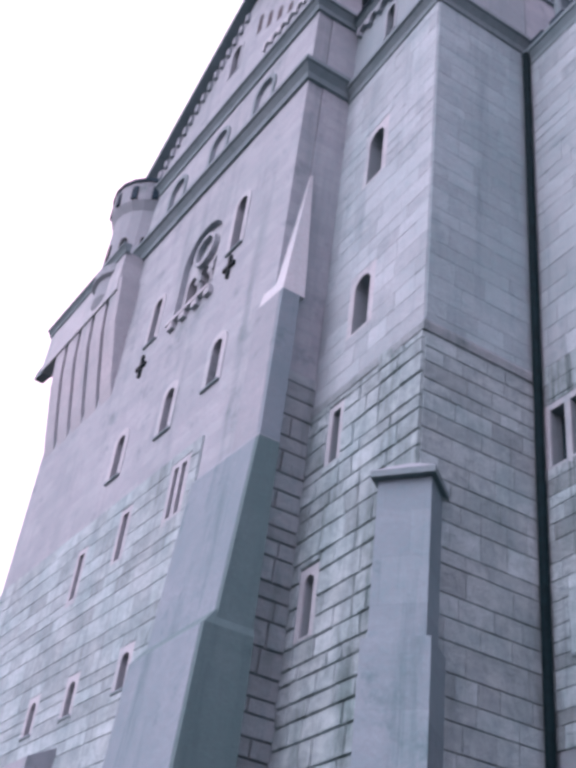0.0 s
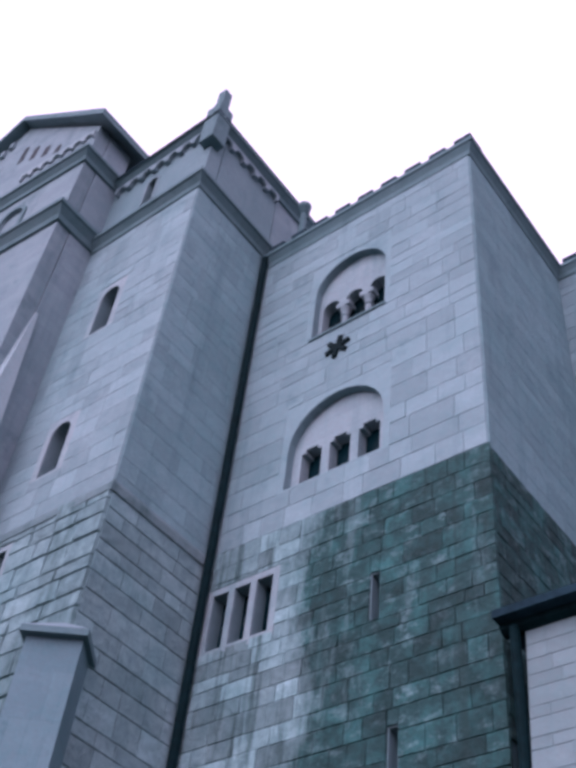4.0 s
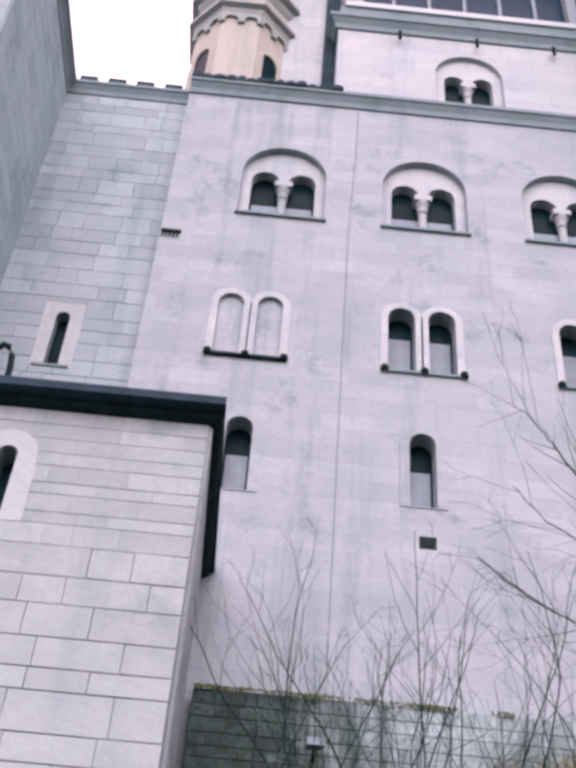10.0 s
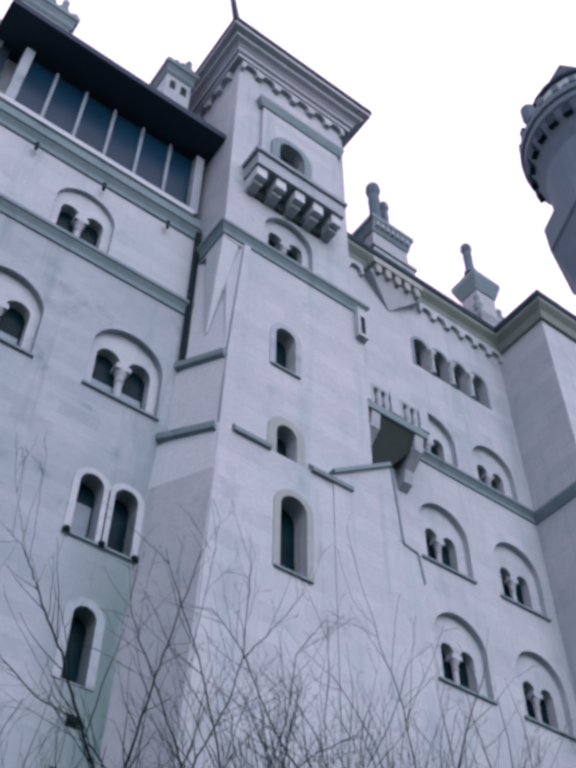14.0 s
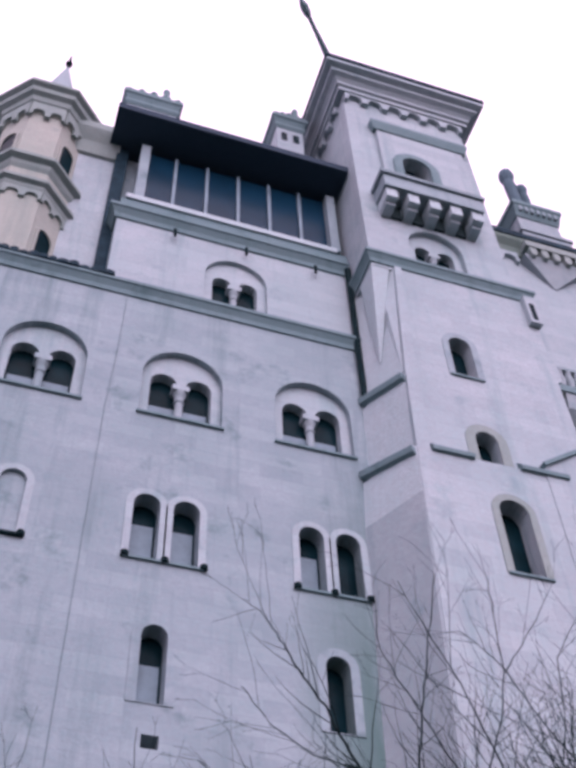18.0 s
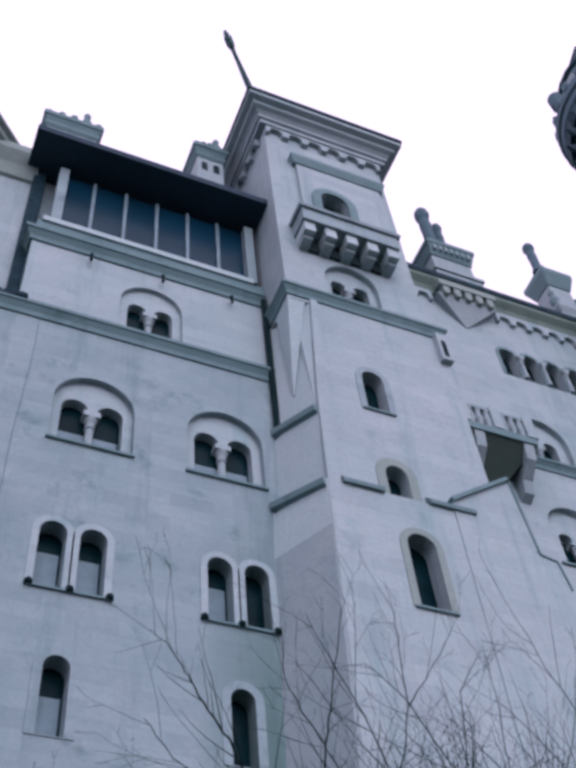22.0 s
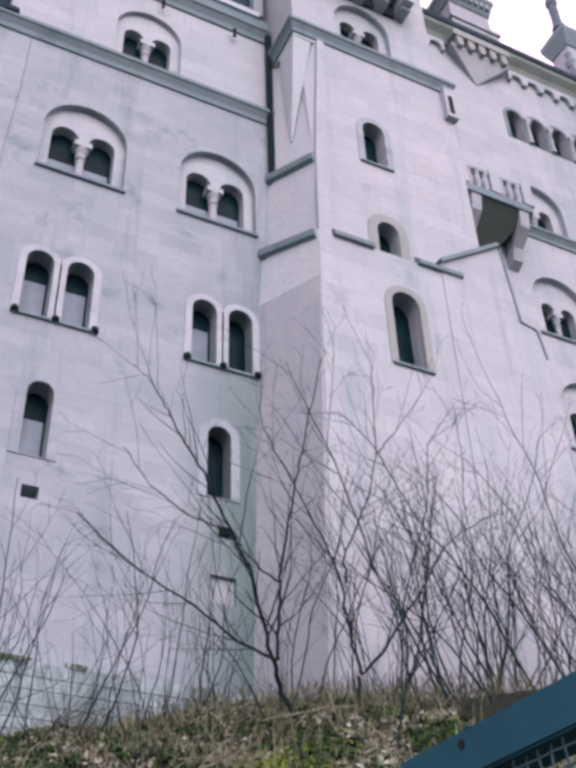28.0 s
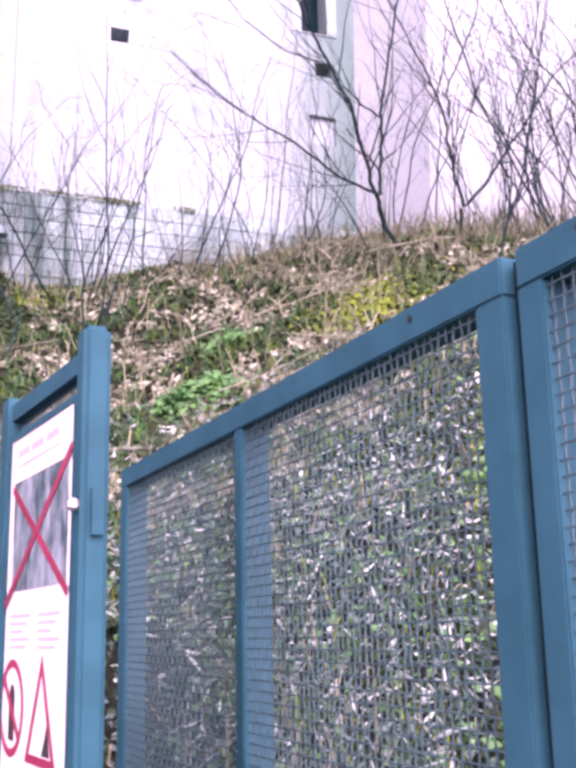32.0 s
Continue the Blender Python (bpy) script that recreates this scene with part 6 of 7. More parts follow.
def hollows(r):
    while True:
        x, y = near_bank(r)
        if noise.noise((x * 1.5, y * 1.5, 5)) + 0.5 * noise.noise((x * 4, y * 4, 9)) < r.uniform(-0.5, 0.05):
            return x, y


def fence_bank(r):
    y = r.uniform(-0.5, 9.5)
    return (1.5 if y < 6.3 else 0.7) + 7.0 * r.random() ** 1.5, y


def clumps(centres, spread):
    def pick(r):
        cx, cy = r.choice(centres)
        return cx + r.gauss(0, spread), cy + r.gauss(0, spread)
    return pick


litter("leaf_litter", LEAF, 13500, 0.055, 21, drifts, "dead brown leaves lying over the bank", 0.035)
litter("dark_undergrowth", SOIL_LEAF, 16000, 0.045, 28, fence_bank, "dark leaves behind the fence", 0.03, 0.9)
litter("leaf_litter", GREY_LEAF, 20000, 0.03, 22, fence_bank, "dead grey leaves behind the fence", 0.03)
litter("twig_litter", GREY_LEAF, 20000, 0.06, 25, fence_bank, "dead twigs and stalks behind the fence", 0.06, 0.9, 0.14)
litter("dark_undergrowth", SOIL_LEAF, 15000, 0.05, 27, hollows, "dark leaves and low green growth", 0.05, 0.9)
litter("ivy_patches", IVY, 2300, 0.042, 23, clumps(((2.3, 9.08), (2.5, 9.2), (2.75, 9.3), (2.6, 9.25), (3.3, 10.6), (5.3, 8.2), (4.0, 6.4), (3.0, 4.4)), 0.13), "low green ivy on the bank", 0.09, 0.6, 0.75)
litter("ivy_patches", IVY, 6500, 0.028, 26, fence_bank, "small green leaves behind the fence", 0.05, 0.9, 0.7)
litter("moss_patches", MOSS, 4200, 0.035, 24, clumps(((1.3, 13.9), (1.9, 14.6), (2.6, 14.8), (4.65, 10.1), (4.9, 10.2), (5.3, 10.5)), 0.3), "yellow-green moss cushions on the bank", 0.05, 0.9)


def tufts(name, material, count, seed, spots, high, label):
    rnd = random.Random(seed)
    verts, faces = [], []
    for _ in range(count):
        x, y = spots(rnd)
        p = Vector((x, y, bank(x, y) - 0.02))
        d = Vector((rnd.gauss(0, 0.5), rnd.gauss(-0.25, 0.5), 1)).normalized() * high * rnd.uniform(0.4, 1.3)
        s = Vector((rnd.uniform(-1, 1), rnd.uniform(-1, 1), 0)).normalized() * rnd.uniform(0.004, 0.009)
        m = p + d * 0.55 + Vector((0, 0, 0.06 * high))
        k = len(verts)
        verts += [p - s, p + s, m + s * 0.8, m - s * 0.8, p + d - Vector((0, 0, 0.25 * high))]
        faces += [(k, k + 1, k + 2, k + 3), (k + 3, k + 2, k + 4)]
    me = bpy.data.meshes.new(name)
    me.from_pydata(verts, [], faces)
    me.materials.append(material)
    return tagged(new(name, me), label, "dry grass", kind="stuff")


tufts("green_grass", MOSS, 2500, 37, hollows, 0.2, "yellowish grass on the bank")
tufts("green_grass", IVY, 3000, 35, hollows, 0.26, "thin green grass on the bank")
litter("dark_undergrowth", SOIL_LEAF, 9000, 0.04, 29, lambda r: (r.uniform(-0.75, 1.3), r.uniform(12.2, 16.2)), "dark green growth at the foot of the annex", 0.1, 0.9)
tufts("dry_grass", STRAW, 2600, 31, drifts, 0.33, "dry straw-coloured grass on the bank")
tufts("dry_stalks", STRAW, 500, 34, near_bank, 0.75, "pale upright dry stalks on the bank")
tufts("dry_grass", STRAW, 1800, 32, fence_bank, 0.42, "dry stalks behind the wire fence")
TANGLE = island("bramble_tangle", [(0.10, 0.115, 0.075), (0.17, 0.185, 0.125), (0.03, 0.048, 0.03), (0.06, 0.09, 0.04)])
tufts("bramble_tangle", TANGLE, 3000, 36, lambda r: (4.2 + 7.0 * r.random(), 10.6 + 5.4 * r.random()), 0.6, "low tangle of dead stems along the top of the bank")
tufts("green_grass", MOSS, 2200, 38, fence_bank, 0.26, "yellowish grass behind the fence")
tufts("green_grass", IVY, 2600, 33, fence_bank, 0.28, "thin green grass behind the fence")


# bare shrubs
def limb(verts, faces, pts, r0, r1, sides=5):
    base = len(verts)
    n = len(pts)
    for i, p in enumerate(pts):
        way = (pts[min(i + 1, n - 1)] - pts[max(i - 1, 0)]).normalized()
        a = way.orthogonal().normalized()
        b = way.cross(a)
        r = r0 + (r1 - r0) * i / (n - 1)
        verts += [p + (a * math.cos(2 * math.pi * k / sides) + b * math.sin(2 * math.pi * k / sides)) * r for k in range(sides)]
    for i in range(n - 1):
        for k in range(sides):
            j = (k + 1) % sides
            faces.append((base + i * sides + k, base + i * sides + j, base + (i + 1) * sides + j, base + (i + 1) * sides + k))


def grow(verts, faces, rnd, p, way, length, r, depth, up=0.12):
    """One stem that wavers upwards and forks into thinner ones."""
    n = max(3, int(length / 0.22))
    pts = [p]
    for i in range(n):
        way = (way + Vector((rnd.gauss(0, 0.09), rnd.gauss(0, 0.09), up * 0.3 + rnd.gauss(0, 0.03)))).normalized()
        p = p + way * length / n
        pts.append(p)
        if depth > 0 and i > n * 0.25 and rnd.random() < (0.42 if depth > 1 else 0.36):
            side = way.orthogonal().normalized()
            side = Matrix.Rotation(rnd.uniform(0, 6.283), 3, way) @ side
            d = (way + side * rnd.uniform(0.45, 0.95)).normalized()
            f = 1 - i / n * 0.6
            grow(verts, faces, rnd, p, d, length * rnd.uniform(0.35, 0.6) * f, max(0.003, r * (1 - 0.6 * i / n) * 0.58), depth - 1, up)
    limb(verts, faces, pts, r, max(0.002, r * 0.28), 5 if r > 0.012 else 3)


def mesh_part(name, verts, faces, material, parent, label=""):
    me = bpy.data.meshes.new(name)
    me.from_pydata(verts, [], faces)
    me.materials.append(material)
    ob = new(name, me)
    ob.parent = parent
    return tagged(ob, label)


def shrub(x, y, seed, stems, high, thick, spread, depth, label):
    """Several stems from one stool, each a part with its own twigs."""
    rnd = random.Random(seed)
    ob = thing("bare_shrub", label, "shrub", (x, y, bank(x, y) - 0.1), "shrubs on the bank")
    for _ in range(stems):
        verts, faces = [], []
        d = Vector((rnd.gauss(0, spread), rnd.gauss(0, spread * 0.7), 1)).normalized()
        grow(verts, faces, rnd, ob.location + Vector((rnd.gauss(0, 0.12), rnd.gauss(0, 0.12), 0)), d, high * rnd.uniform(0.65, 1.1), thick * rnd.uniform(0.6, 1.0), depth)
        mesh_part("stem", verts, faces, BARK, ob)
    settle(ob)
    return ob


def led(stems, seed, label, y0):
    """A shrub whose main stems follow given turns (x, z at the depth y0), with random twigs."""
    rnd = random.Random(seed)
    ob = thing("bare_shrub", label, "shrub", (stems[0][2][0][0], y0, stems[0][2][0][1]), "shrubs on the bank")
    for k, (r0, r1, line) in enumerate(stems):
        verts, faces = [], []
        pts = []
        ctrl = [Vector((x, y0 + rnd.gauss(0, 0.05), z)) for x, z in line]
        if k == 0:
            ctrl.insert(0, Vector((ctrl[0].x + 0.15, y0, bank(ctrl[0].x + 0.15, y0) - 0.15)))
        for a, b in zip(ctrl, ctrl[1:]):
            pts += [a.lerp(b, i / 5) + Vector((rnd.gauss(0, 0.012), rnd.gauss(0, 0.012), 0)) for i in range(5)]
        pts.append(ctrl[-1])
        limb(verts, faces, pts, r0 * 0.95, r1 * 0.95, 6)
        n = len(pts)
        for i in range(3, n):
            if k and rnd.random() < 0.75:
                way = (pts[i] - pts[i - 1]).normalized()
                side = Matrix.Rotation(rnd.uniform(0, 6.283), 3, way) @ way.orthogonal().normalized()
                d = (way + side * rnd.uniform(0.5, 0.9)).normalized()
                grow(verts, faces, rnd, pts[i], d, rnd.uniform(0.6, 1.9) * (1.15 - 0.5 * i / n), max(0.004, (r0 + (r1 - r0) * i / n) * 0.5), 2)
        mesh_part("trunk" if k == 0 else "branch", verts, faces, BARK, ob)
    settle(ob)
    return ob


led((
    (0.05, 0.032, ((6.25, 5.93), (6.09, 6.26), (5.86, 6.73), (5.7, 7.07))),
    (0.03, 0.012, ((5.7, 7.07), (5.55, 7.63), (5.36, 8.34), (4.98, 9.11), (4.63, 9.71), (4.28, 10.26), (4.1, 10.67))),
    (0.028, 0.008, ((5.7, 7.07), (5.76, 7.66), (5.79, 8.27), (5.92, 8.99), (6.09, 9.91), (6.31, 10.9), (6.67, 12.52))),
    (0.016, 0.006, ((5.79, 8.27), (5.47, 8.44), (5.05, 8.82), (4.4, 8.99), (3.84, 9.33), (3.43, 9.82))),
    (0.022, 0.006, ((5.7, 7.07), (5.2, 7.28), (4.58, 7.58), (4.1, 7.83), (3.5, 8.15), (2.88, 8.64))),
    (0.014, 0.005, ((6.09, 9.91), (5.8, 10.43), (5.59, 11.06), (5.55, 11.83))),
    (0.012, 0.004, ((4.1, 10.67), (3.78, 11.07), (3.5, 11.41))),
), 71, "forked leafless shrub with long arching branches", 11.6)
led((
    (0.045, 0.03, ((7.01, 6.18), (7.01, 6.69), (7.05, 7.13))),
    (0.028, 0.01, ((7.05, 7.13), (6.98, 7.66), (6.92, 8.51), (6.57, 9.17), (6.16, 9.95))),
    (0.026, 0.008, ((7.05, 7.13), (7.4, 7.5), (7.79, 8.02), (8.18, 8.57), (8.61, 9.23), (8.94, 9.68), (9.88, 10.36))),
    (0.016, 0.006, ((6.92, 8.51), (7.01, 9.09), (7.43, 10.01), (7.66, 10.94), (7.7, 12.05), (7.77, 12.93))),
    (0.012, 0.004, ((7.66, 10.94), (8.15, 11.61), (8.89, 12.77))),
    (0.014, 0.006, ((7.79, 8.02), (8.08, 8.8), (8.48, 10.07), (8.68, 11.38), (9.26, 12.29))),
), 72, "leafless shrub forking low into two branches", 11.7)

rnd = random.Random(5)
k = 0
for x0, x1, y0, y1, n, high in ((0.3, 4.5, 11.5, 15.2, 17, 3.2), (3.5, 9.0, 11.0, 15.4, 24, 3.6), (8.0, 16.5, 10.5, 15.4, 66, 4.6), (5.5, 10.0, 9.0, 11.0, 6, 3.0), (2.2, 6.5, 11.8, 15.3, 10, 2.8), (6.5, 12.0, 11.0, 15.0, 9, 3.4)):
    for _ in range(n):
        x, y = rnd.uniform(x0, x1), rnd.uniform(y0, y1)
        k += 1
        tall = high * rnd.uniform(0.55, 1.3)
        shrub(x, y, 100 + k, rnd.choice((1, 2, 2, 3)), tall, 0.0135 * tall / 3, 0.34, 3, "leafless shrub with thin grey-brown twigs on the bank")
# saplings below the annex corner
for x, y, s, h in ((1.0, 13.6, 61, 4.6), (0.2, 12.8, 62, 3.4), (2.0, 14.0, 63, 4.0)):
    shrub(x, y, s, 3, h, 0.018, 0.33, 3, "tall leafless sapling with spreading thin branches")

# fallen branches on the bank
rnd = random.Random(17)
fallen = []
for k in range(6):
    verts, faces = [], []
    p, way, pts = Vector((0, 0, 0)), Vector((1, 0, 0.02)), []
    for i in range(9):
        pts.append(p)
        way = (way + Vector((0, rnd.gauss(0, 0.1), rnd.gauss(0, 0.06)))).normalized()
        p = p + way * 0.16
    limb(verts, faces, pts, 0.011, 0.004, 5)
    for i in (3, 5, 6):
        d = (way + Vector((0, rnd.choice((-0.8, 0.8)), rnd.uniform(0.0, 0.4)))).normalized()
        limb(verts, faces, [pts[i], pts[i] + d * 0.18, pts[i] + d * 0.34 + Vector((0.06, 0, 0.02))], 0.005, 0.002, 4)
    me = bpy.data.meshes.new("fallen_branch")
    me.from_pydata(verts, [], faces)
    me.materials.append(DRYWOOD)
    fallen.append(me)
for k in range(60):
    x, y = near_bank(rnd)
    p, n = slope_frame(x, y)
    ob = new("fallen_branch", rnd.choice(fallen))
    u = Matrix.Rotation(rnd.uniform(0, 6.283), 3, n) @ n.orthogonal().normalized()
    v = n.cross(u)
    turn = Matrix((u, v, n)).transposed().to_4x4()
    ob.matrix_world = Matrix.Translation(p + n * 0.05) @ turn @ Matrix.Scale(rnd.uniform(0.6, 1.5), 4)
    tagged(ob, "dry pale broken branch lying among dead leaves", "branch", "fallen branches on the bank")

# rubble foot of the main wing
foot = thing("rubble_plinth", "rough mossy rubble footing below the castle wall", "stone plinth", (3.0, 16.9, 6.0))
fR = Face((-0.8, YD - 0.35), (8.1, YD - 0.35))
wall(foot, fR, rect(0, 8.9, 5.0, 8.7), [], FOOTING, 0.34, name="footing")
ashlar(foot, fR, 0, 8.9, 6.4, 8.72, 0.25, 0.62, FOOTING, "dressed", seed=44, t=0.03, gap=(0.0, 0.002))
settle(foot)

# moss hanging over the top of the footing
rnd = random.Random(91)
verts, faces = [], []
for _ in range(1800):
    x = rnd.uniform(-0.8, 4.6)
    if rnd.random() > 0.55 + 1.1 * noise.noise((x * 1.4, 5.0, 1.0)) - 0.12 * max(0.0, x - 2.0):
        continue
    depth = abs(rnd.gauss(0, 0.06)) * (0.6 + 0.6 * noise.noise((x * 1.3, 2.0, 4.0)))
    c = Vector((x, YD - 0.4 - rnd.uniform(0, 0.05), 8.76 - depth))
    a = rnd.uniform(0, 6.283)
    u = Vector((math.cos(a), rnd.uniform(-0.5, 0.2), math.sin(a))) * rnd.uniform(0.012, 0.03)
    v = Vector((-math.sin(a), rnd.uniform(-0.5, 0.2), math.cos(a))) * rnd.uniform(0.012, 0.025)
    k = len(verts)
    verts += [c - u, c + v, c + u, c - v]
    faces.append((k, k + 1, k + 2, k + 3))
me = bpy.data.meshes.new("hanging_moss")
me.from_pydata(verts, [], faces)
me.materials.append(island("dull_moss", ((0.05, 0.085, 0.045), (0.09, 0.13, 0.06), (0.035, 0.06, 0.03))))
tagged(new("hanging_moss", me), "dull green moss along the top of the stone footing", "moss", kind="stuff")


# ---- fence, sign and small things ----
def framed_panel(name, label, p0, p1, z0, z1, bays, stile=0.125, pitch=0.041, mesh=True, wire=0.004):
    """A steel frame with woven wire between its stiles; p0 to p1 in plan."""
    ob = thing(name, label, "fence", (p0[0], p0[1], 0), "lengths of the fence")
    fr = Face(p0, p1)
    Ln = fr.length
    deep = 0.13
    rail = 0.11
    parts = [("top_rail", 0, Ln, z1 - rail, z1), ("bottom_rail", 0, Ln, z0, z0 + stile), ("stile", 0, stile, z0 + stile, z1 - rail), ("stile", Ln - stile, Ln, z0 + stile, z1 - rail)]
    cuts = [stile]
    for k in range(1, bays):
        u = Ln * k / bays
        parts.append(("mullion", u - stile * 0.34, u + stile * 0.34, z0 + stile, z1 - rail))
        cuts += [u - stile * 0.34, u + stile * 0.34]
    cuts.append(Ln - stile)
    for nm, a, b, c, d in parts:
        bm = bmesh.new()
        box(bm, fr, a, b, c, d, -deep, 0)
        bmesh.ops.remove_doubles(bm, verts=bm.verts[:], dist=1e-5)
        bmesh.ops.bevel(bm, geom=[e for e in bm.edges if e.calc_face_angle(0) > 1], offset=0.006, segments=2, affect="EDGES")
        part(nm, bm, STEEL, ob)
    if mesh:
        for a, b in zip(cuts[::2], cuts[1::2]):
            verts, faces = [], []
            lo, hi = z0 + stile, z1 - rail
            n = int((b - a) / pitch)
            for k in range(n + 1):
                u = a + (b - a) * (k + 0.5) / (n + 1)
                pts = [fr.at(u, lo + (hi - lo) * i / 44, -0.02 + (0.0025 if (i + k) % 2 else -0.0025)) for i in range(45)]
                limb(verts, faces, pts, wire, wire, 4)
            m = int((hi - lo) / pitch)
            for k in range(m + 1):
                w = lo + (hi - lo) * (k + 0.5) / (m + 1)
                pts = [fr.at(a + (b - a) * i / 30, w, -0.02 + (0.0025 if (i + k) % 2 == 0 else -0.0025)) for i in range(31)]
                limb(verts, faces, pts, wire, wire, 4)
            me = bpy.data.meshes.new("wire_mesh")
            me.from_pydata(verts, [], faces)
            me.materials.append(WIRE)
            o_ = new("wire_mesh", me)
            o_.parent = ob
            tagged(o_, "woven galvanised wire mesh")
    return ob, fr


WIRE = plain("grey_wire", (0.04, 0.098, 0.112), 0.15, 20.0, 0.5, 0.2, 0.0)
gate, fr = framed_panel("mesh_fence", "blue-grey steel fence panel with woven wire mesh", (1.235, 6.22), (1.44, 2.31), 0.06, 2.45, 2, wire=0.0034)
settle(gate)
BOLT = plain("dark_bolt_hole", (0.003, 0.007, 0.009), 0.1, 5, 0.6)
for fr_, u in ((fr, fr.length * 0.88),):
    bm = bmesh.new()
    slab(bm, fr_, [(u + 0.012 * math.cos(i * math.pi / 5), 2.41 + 0.012 * math.sin(i * math.pi / 5)) for i in range(10)], 0, 0.003)
    part("bolt_hole", bm, BOLT, gate)
settle(gate)
g2, fr2 = framed_panel("mesh_fence", "blue-grey steel fence panel with woven wire mesh", (1.456, 2.262), (1.56, 0.18), 0.06, 2.452, 1, stile=0.1, wire=0.0032)
bm = bmesh.new()
slab(bm, fr2, [(0.26 + 0.012 * math.cos(i * math.pi / 5), 2.42 + 0.012 * math.sin(i * math.pi / 5)) for i in range(10)], 0, 0.003)
part("bolt_hole", bm, BOLT, g2)
settle(g2)
# dark posts added behind the gaps, standing for the shadow there
for x, y in ((1.512, 2.27), (1.628, 0.155)):
    post = thing("gap_shadow_post", "dark post added for the shadow between two fence panels", "fence post", (x, y, 0), "posts of the fence")
    bm = bmesh.new()
    prism(bm, [(x - 0.035, y - 0.03), (x + 0.045, y - 0.03), (x + 0.045, y + 0.03), (x - 0.035, y + 0.03)], 0.0, 2.43)
    part("shaft", bm, PIPE, post)
    settle(post)
g3, _ = framed_panel("mesh_fence", "blue-grey steel fence panel with woven wire mesh", (1.57, 0.14), (1.70, -1.97), 0.06, 2.46, 1)
settle(g3)

sign = thing("sign_gate", "blue-grey steel gate panel that carries a warning board", "sign", (0.4, 4.5, 0))
s0, s1 = (0.41, 4.45), (0.54, 3.48)
fs = Face(s0, s1)
Ls = fs.length
post = bmesh.new()
p1 = fs.at(Ls + 0.02, 0, -0.03)
q = Matrix.Rotation(0.2, 4, "Z")
box(post, fs, Ls - 0.01, Ls + 0.085, 0, 2.5, -0.075, 0.02)
bmesh.ops.remove_doubles(post, verts=post.verts[:], dist=1e-5)
bmesh.ops.bevel(post, geom=[e for e in post.edges if e.calc_face_angle(0) > 1], offset=0.018, segments=3, affect="EDGES")
part("post", post, STEEL, sign)
post = bmesh.new()
box(post, fs, -0.08, 0.02, 0, 2.46, -0.07, 0.02)
part("post", post, STEEL, sign)
for nm, a, b in (("top_rail", 2.36, 2.43), ("bottom_rail", 0.1, 0.17)):
    bm = bmesh.new()
    box(bm, fs, 0.02, Ls - 0.01, a, b, -0.06, 0)
    part(nm, bm, STEEL, sign)
verts, faces = [], []
for k in range(24):
    u = 0.03 + k * 0.04
    limb(verts, faces, [fs.at(u, 0.17, -0.04), fs.at(u, 2.36, -0.04)], 0.004, 0.004, 4)
for k in range(55):
    w = 0.19 + k * 0.04
    limb(verts, faces, [fs.at(0.02, w, -0.036), fs.at(Ls - 0.01, w, -0.036)], 0.004, 0.004, 4)
mesh_part("infill", verts, faces, WIRE, sign, "wire mesh behind the board")
bm = bmesh.new()
lathe(bm, tuple(fs.at(Ls + 0.05, 1.88, 0.035)), [(0.012, 0), (0.022, 0.01), (0.022, 0.03), (0.01, 0.04)], 10)
part("latch_knob", bm, plain("steel_knob", (0.55, 0.55, 0.6), 0.1, 5, 0.3, 0.8, 0), sign)
bm = bmesh.new()
box(bm, fs, Ls + 0.085, Ls + 0.105, 1.8, 1.95, -0.05, -0.01)
part("latch_plate", bm, STEEL, sign)
WHITE = plain("white_sign_enamel", (0.78, 0.77, 0.79), 0.04, 2, 0.35, 0, 0, 0.4)
RED = plain("red_sign_print", (0.28, 0.035, 0.085), 0.2, 4, 0.4, 0, 0)
GREY = plain("grey_sign_print", (0.42, 0.42, 0.45), 0.08, 4, 0.5, 0, 0)
BLACK = plain("black_sign_print", (0.03, 0.03, 0.035), 0.1, 4, 0.5, 0, 0)
bm = bmesh.new()
box(bm, fs, 0.09, Ls - 0.03, 0.35, 2.26, -0.02, 0.012)
board = part("board", bm, WHITE, sign, "white enamel notice board")
bm = bmesh.new()
slab(bm, fs, rect(0.07, Ls - 0.015, 0.335, 2.28), -0.02, 0.016, [rect(0.095, Ls - 0.038, 0.355, 2.255)])
part("board_edge", bm, STEEL, board)
# photograph under a red cross: pale sky over dark rocks
PHOTO, nt, b = nodes_of("printed_photograph")
col = mix_rgb(nt, noise_fac(nt, 9, 6, 0.7, 0.4, 0.62, (1, 1, 0.5)), (0.035, 0.085, 0.10), (0.30, 0.40, 0.46))
nt.links.new(col, b.inputs["Base Color"])
b.inputs["Roughness"].default_value = 0.4
bm = bmesh.new()
slab(bm, fs, rect(0.17, 0.90, 1.66, 2.08), 0.0125, 0.0145)
part("photograph", bm, PHOTO, board, "blue-grey printed photograph of a rocky gorge")
for (a, b_), (c, d) in (((0.15, 2.06), (0.92, 1.63)), ((0.09, 1.61), (0.94, 2.11))):
    bm = bmesh.new()
    way = Vector((c - a, d - b_)).normalized()
    n_ = Vector((-way.y, way.x)) * 0.017
    slab(bm, fs, [(a - n_.x, b_ - n_.y), (c - n_.x, d - n_.y), (c + n_.x, d + n_.y), (a + n_.x, b_ + n_.y)], 0.015, 0.0165 if d < b_ else 0.018)
    part("red_cross_bar", bm, RED, board)
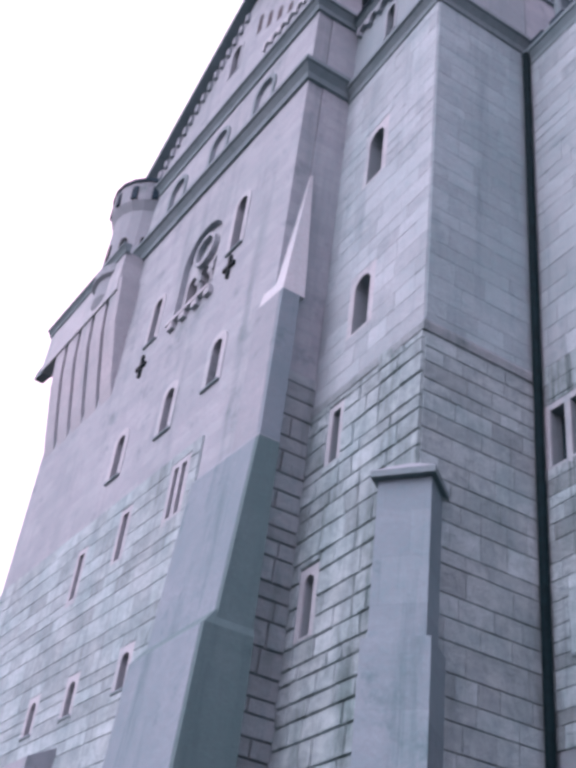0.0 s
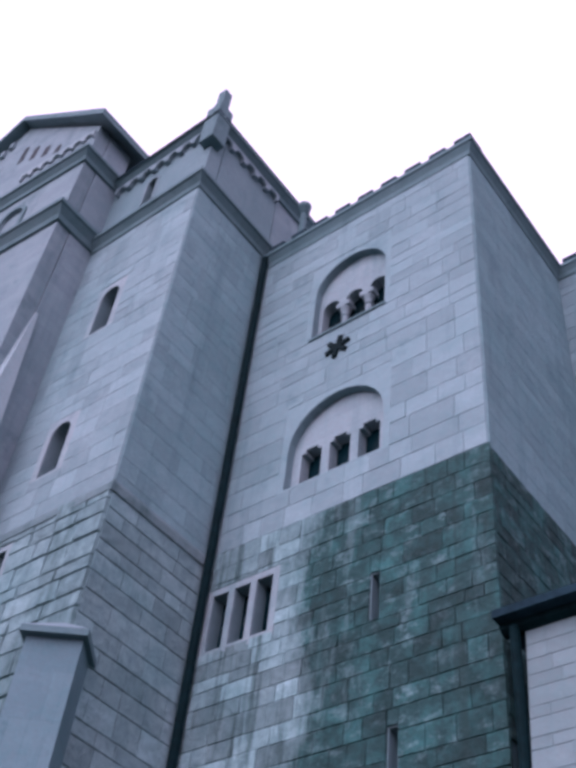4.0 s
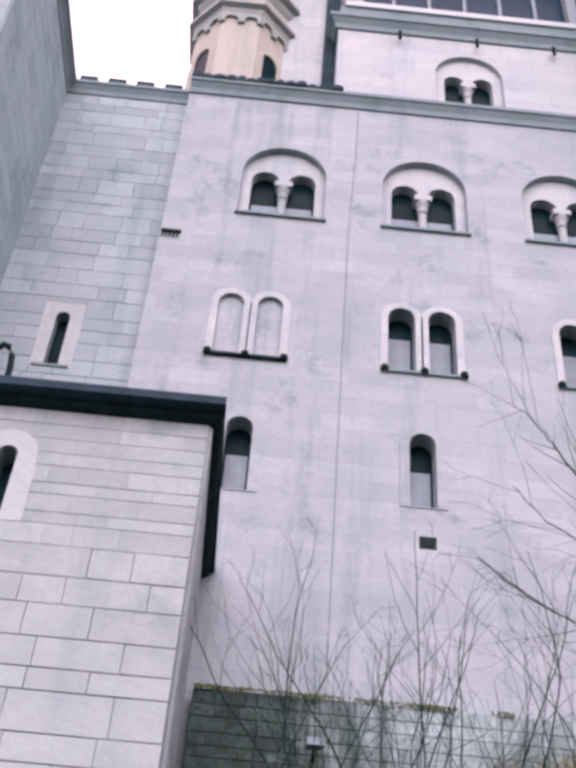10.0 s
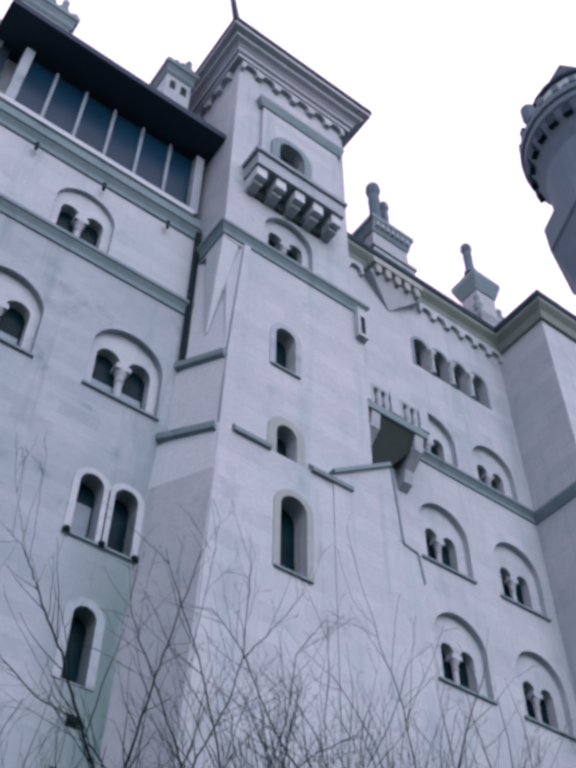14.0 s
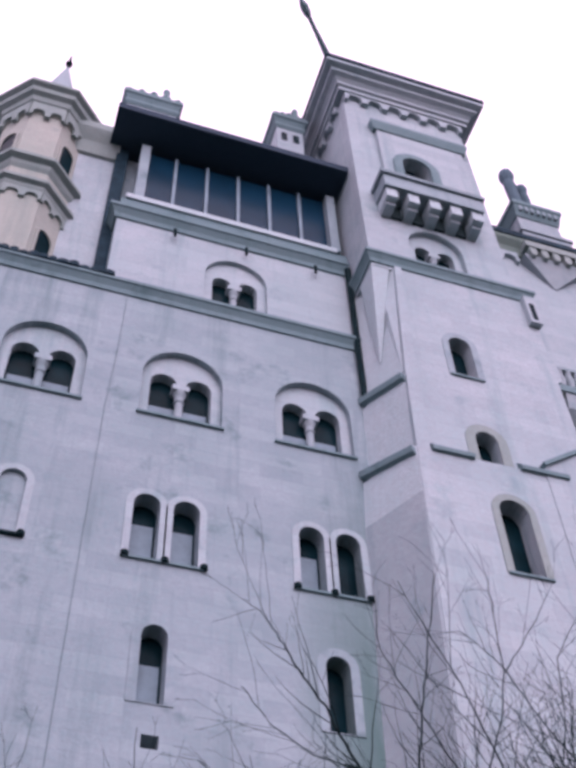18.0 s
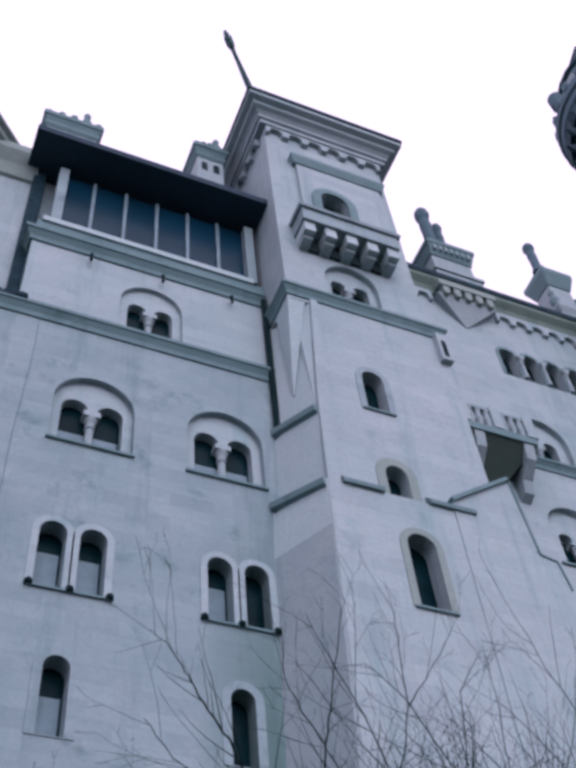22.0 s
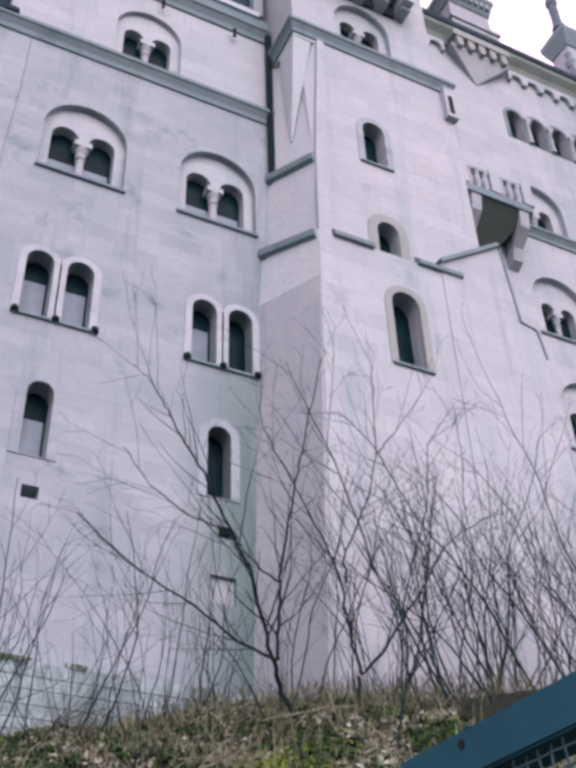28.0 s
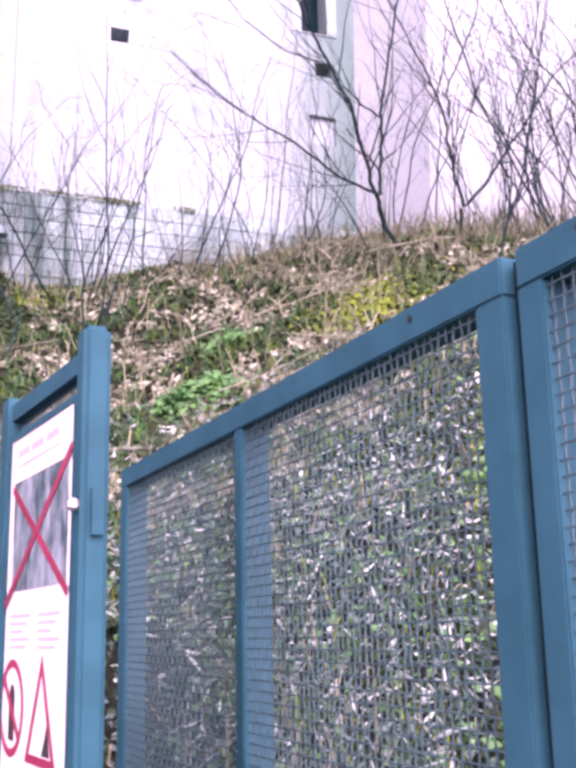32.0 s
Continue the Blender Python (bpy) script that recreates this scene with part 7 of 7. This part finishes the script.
for k in range(5):
    for u0, u1 in ((0.17, 0.46), (0.56, 0.84)):
        bm = bmesh.new()
        slab(bm, fs, rect(u0, u1 - 0.05 * (k % 3), 1.56 - k * 0.028, 1.572 - k * 0.028), 0.0125, 0.0135)
        part("text_bar", bm, GREY, board)
bm = bmesh.new()
slab(bm, fs, rect(0.18, 0.78, 2.14, 2.146), 0.0125, 0.0135)
part("text_bar", bm, GREY, board)
for k in range(3):
    bm = bmesh.new()
    slab(bm, fs, rect(0.2 + k * 0.2, 0.36 + k * 0.2, 2.18, 2.205), 0.0125, 0.0135)
    part("text_bar", bm, GREY, board)


def ring(u, w, r0, r1, n=28):
    return [(u + r1 * math.cos(2 * math.pi * i / n), w + r1 * math.sin(2 * math.pi * i / n)) for i in range(n)], [(u + r0 * math.cos(2 * math.pi * i / n), w + r0 * math.sin(2 * math.pi * i / n)) for i in range(n)]


o1, i1 = ring(0.235, 1.235, 0.145, 0.175)
bm = bmesh.new()
slab(bm, fs, o1, 0.0125, 0.0145, [i1])
part("prohibition_ring", bm, RED, board)
bm = bmesh.new()
slab(bm, fs, [(0.115, 1.32), (0.135, 1.34), (0.355, 1.15), (0.335, 1.13)], 0.0125, 0.0155)
part("prohibition_bar", bm, RED, board)
bm = bmesh.new()
slab(bm, fs, arch(0.2, 0.28, 1.12, 1.32, 6), 0.0125, 0.0135)
part("pictogram", bm, BLACK, board)
bm = bmesh.new()
slab(bm, fs, [(0.45, 1.065), (0.83, 1.065), (0.64, 1.43)], 0.0125, 0.0145, [[(0.5, 1.095), (0.78, 1.095), (0.64, 1.365)]])
part("warning_triangle", bm, RED, board)
bm = bmesh.new()
slab(bm, fs, [(0.66, 1.1), (0.76, 1.1), (0.72, 1.2)], 0.0125, 0.0135)
part("pictogram", bm, BLACK, board)
settle(sign)

# floodlight on the annex wall, and one on the rubble footing
for place, nm in (((-3.98, YE - 0.32, 8.88), "on the annex wall"), ((1.25, YD - 0.75, 7.75), "above the rubble footing")):
    lamp = thing("floodlight", "small grey floodlight " + nm, "floodlight", place)
    x, y, z = place
    bm = bmesh.new()
    prism(bm, [(x - 0.14, y - 0.12), (x + 0.14, y - 0.12), (x + 0.14, y + 0.12), (x - 0.14, y + 0.12)], z, z + 0.13)
    part("housing", bm, BLUEGREY, lamp)
    bm = bmesh.new()
    prism(bm, [(x - 0.03, y), (x + 0.03, y), (x + 0.03, y + 0.34), (x - 0.03, y + 0.34)], z - 0.12, z - 0.04)
    prism(bm, [(x - 0.025, y - 0.02), (x + 0.025, y - 0.02), (x + 0.025, y + 0.02), (x - 0.025, y + 0.02)], z - 0.06, z + 0.01)
    part("bracket", bm, IRON, lamp)
    settle(lamp)
# vent pipe on the annex roof
vent = thing("vent_pipe", "dark bent vent pipe on the annex roof", "vent pipe", (-4.27, 13.2, 11.2))
verts, faces = [], []
limb(verts, faces, [Vector((-4.27, 13.2, 11.2)), Vector((-4.27, 13.2, 12.4)), Vector((-4.29, 13.17, 12.62)), Vector((-4.36, 13.12, 12.76)), Vector((-4.46, 13.1, 12.78)), Vector((-4.5, 13.1, 12.7))], 0.055, 0.055, 8)
me = bpy.data.meshes.new("vent")
me.from_pydata(verts, [], faces)
me.materials.append(PIPE)
ob = new("pipe", me)
ob.parent = vent
settle(vent)

# iron grille and lightning conductor on the main wing
grille = thing("vent_grille", "small black iron grille let into the wall", "grille", (-2.75, 16.95, 20.0))
for k in range(5):
    bm = bmesh.new()
    x = -2.93 + k * 0.09
    lathe(bm, (x, 16.96, 19.95), [(0.02, 0), (0.02, 0.24)], 6)
    part("bar", bm, IRON, grille)
bm = bmesh.new()
prism(bm, [(-2.97, 16.93), (-2.5, 16.93), (-2.5, 16.995), (-2.97, 16.995)], 20.12, 20.19)
part("rail", bm, IRON, grille)
settle(grille)
cable = thing("lightning_conductor", "thin grey cable fixed down the castle wall", "cable", (1.5, 16.97, 8.8))
verts, faces = [], []
limb(verts, faces, [Vector((1.66, 16.975, 26.0)), Vector((1.64, 16.975, 23.9)), Vector((1.52, 16.975, 20.9)), Vector((1.49, 16.975, 17.0)), Vector((1.46, 16.975, 11.5)), Vector((1.45, 16.975, 8.6))], 0.007, 0.007, 5)
mesh_part("cable_run", verts, faces, TRIM, cable)
settle(cable)
knob = thing("roof_finial", "small dark stone ball finial on the roof edge", "finial", (-12.43, 13.0, 26.5))
bm = bmesh.new()
lathe(bm, (-12.43, 13.0, 26.5), [(0.1, 0), (0.1, 2.2), (0.18, 2.3), (0.12, 2.4), (0.2, 2.5), (0.22, 2.65), (0.05, 2.85)], 10)
part("ball", bm, TRIM, knob)
settle(knob)

lay_stones()
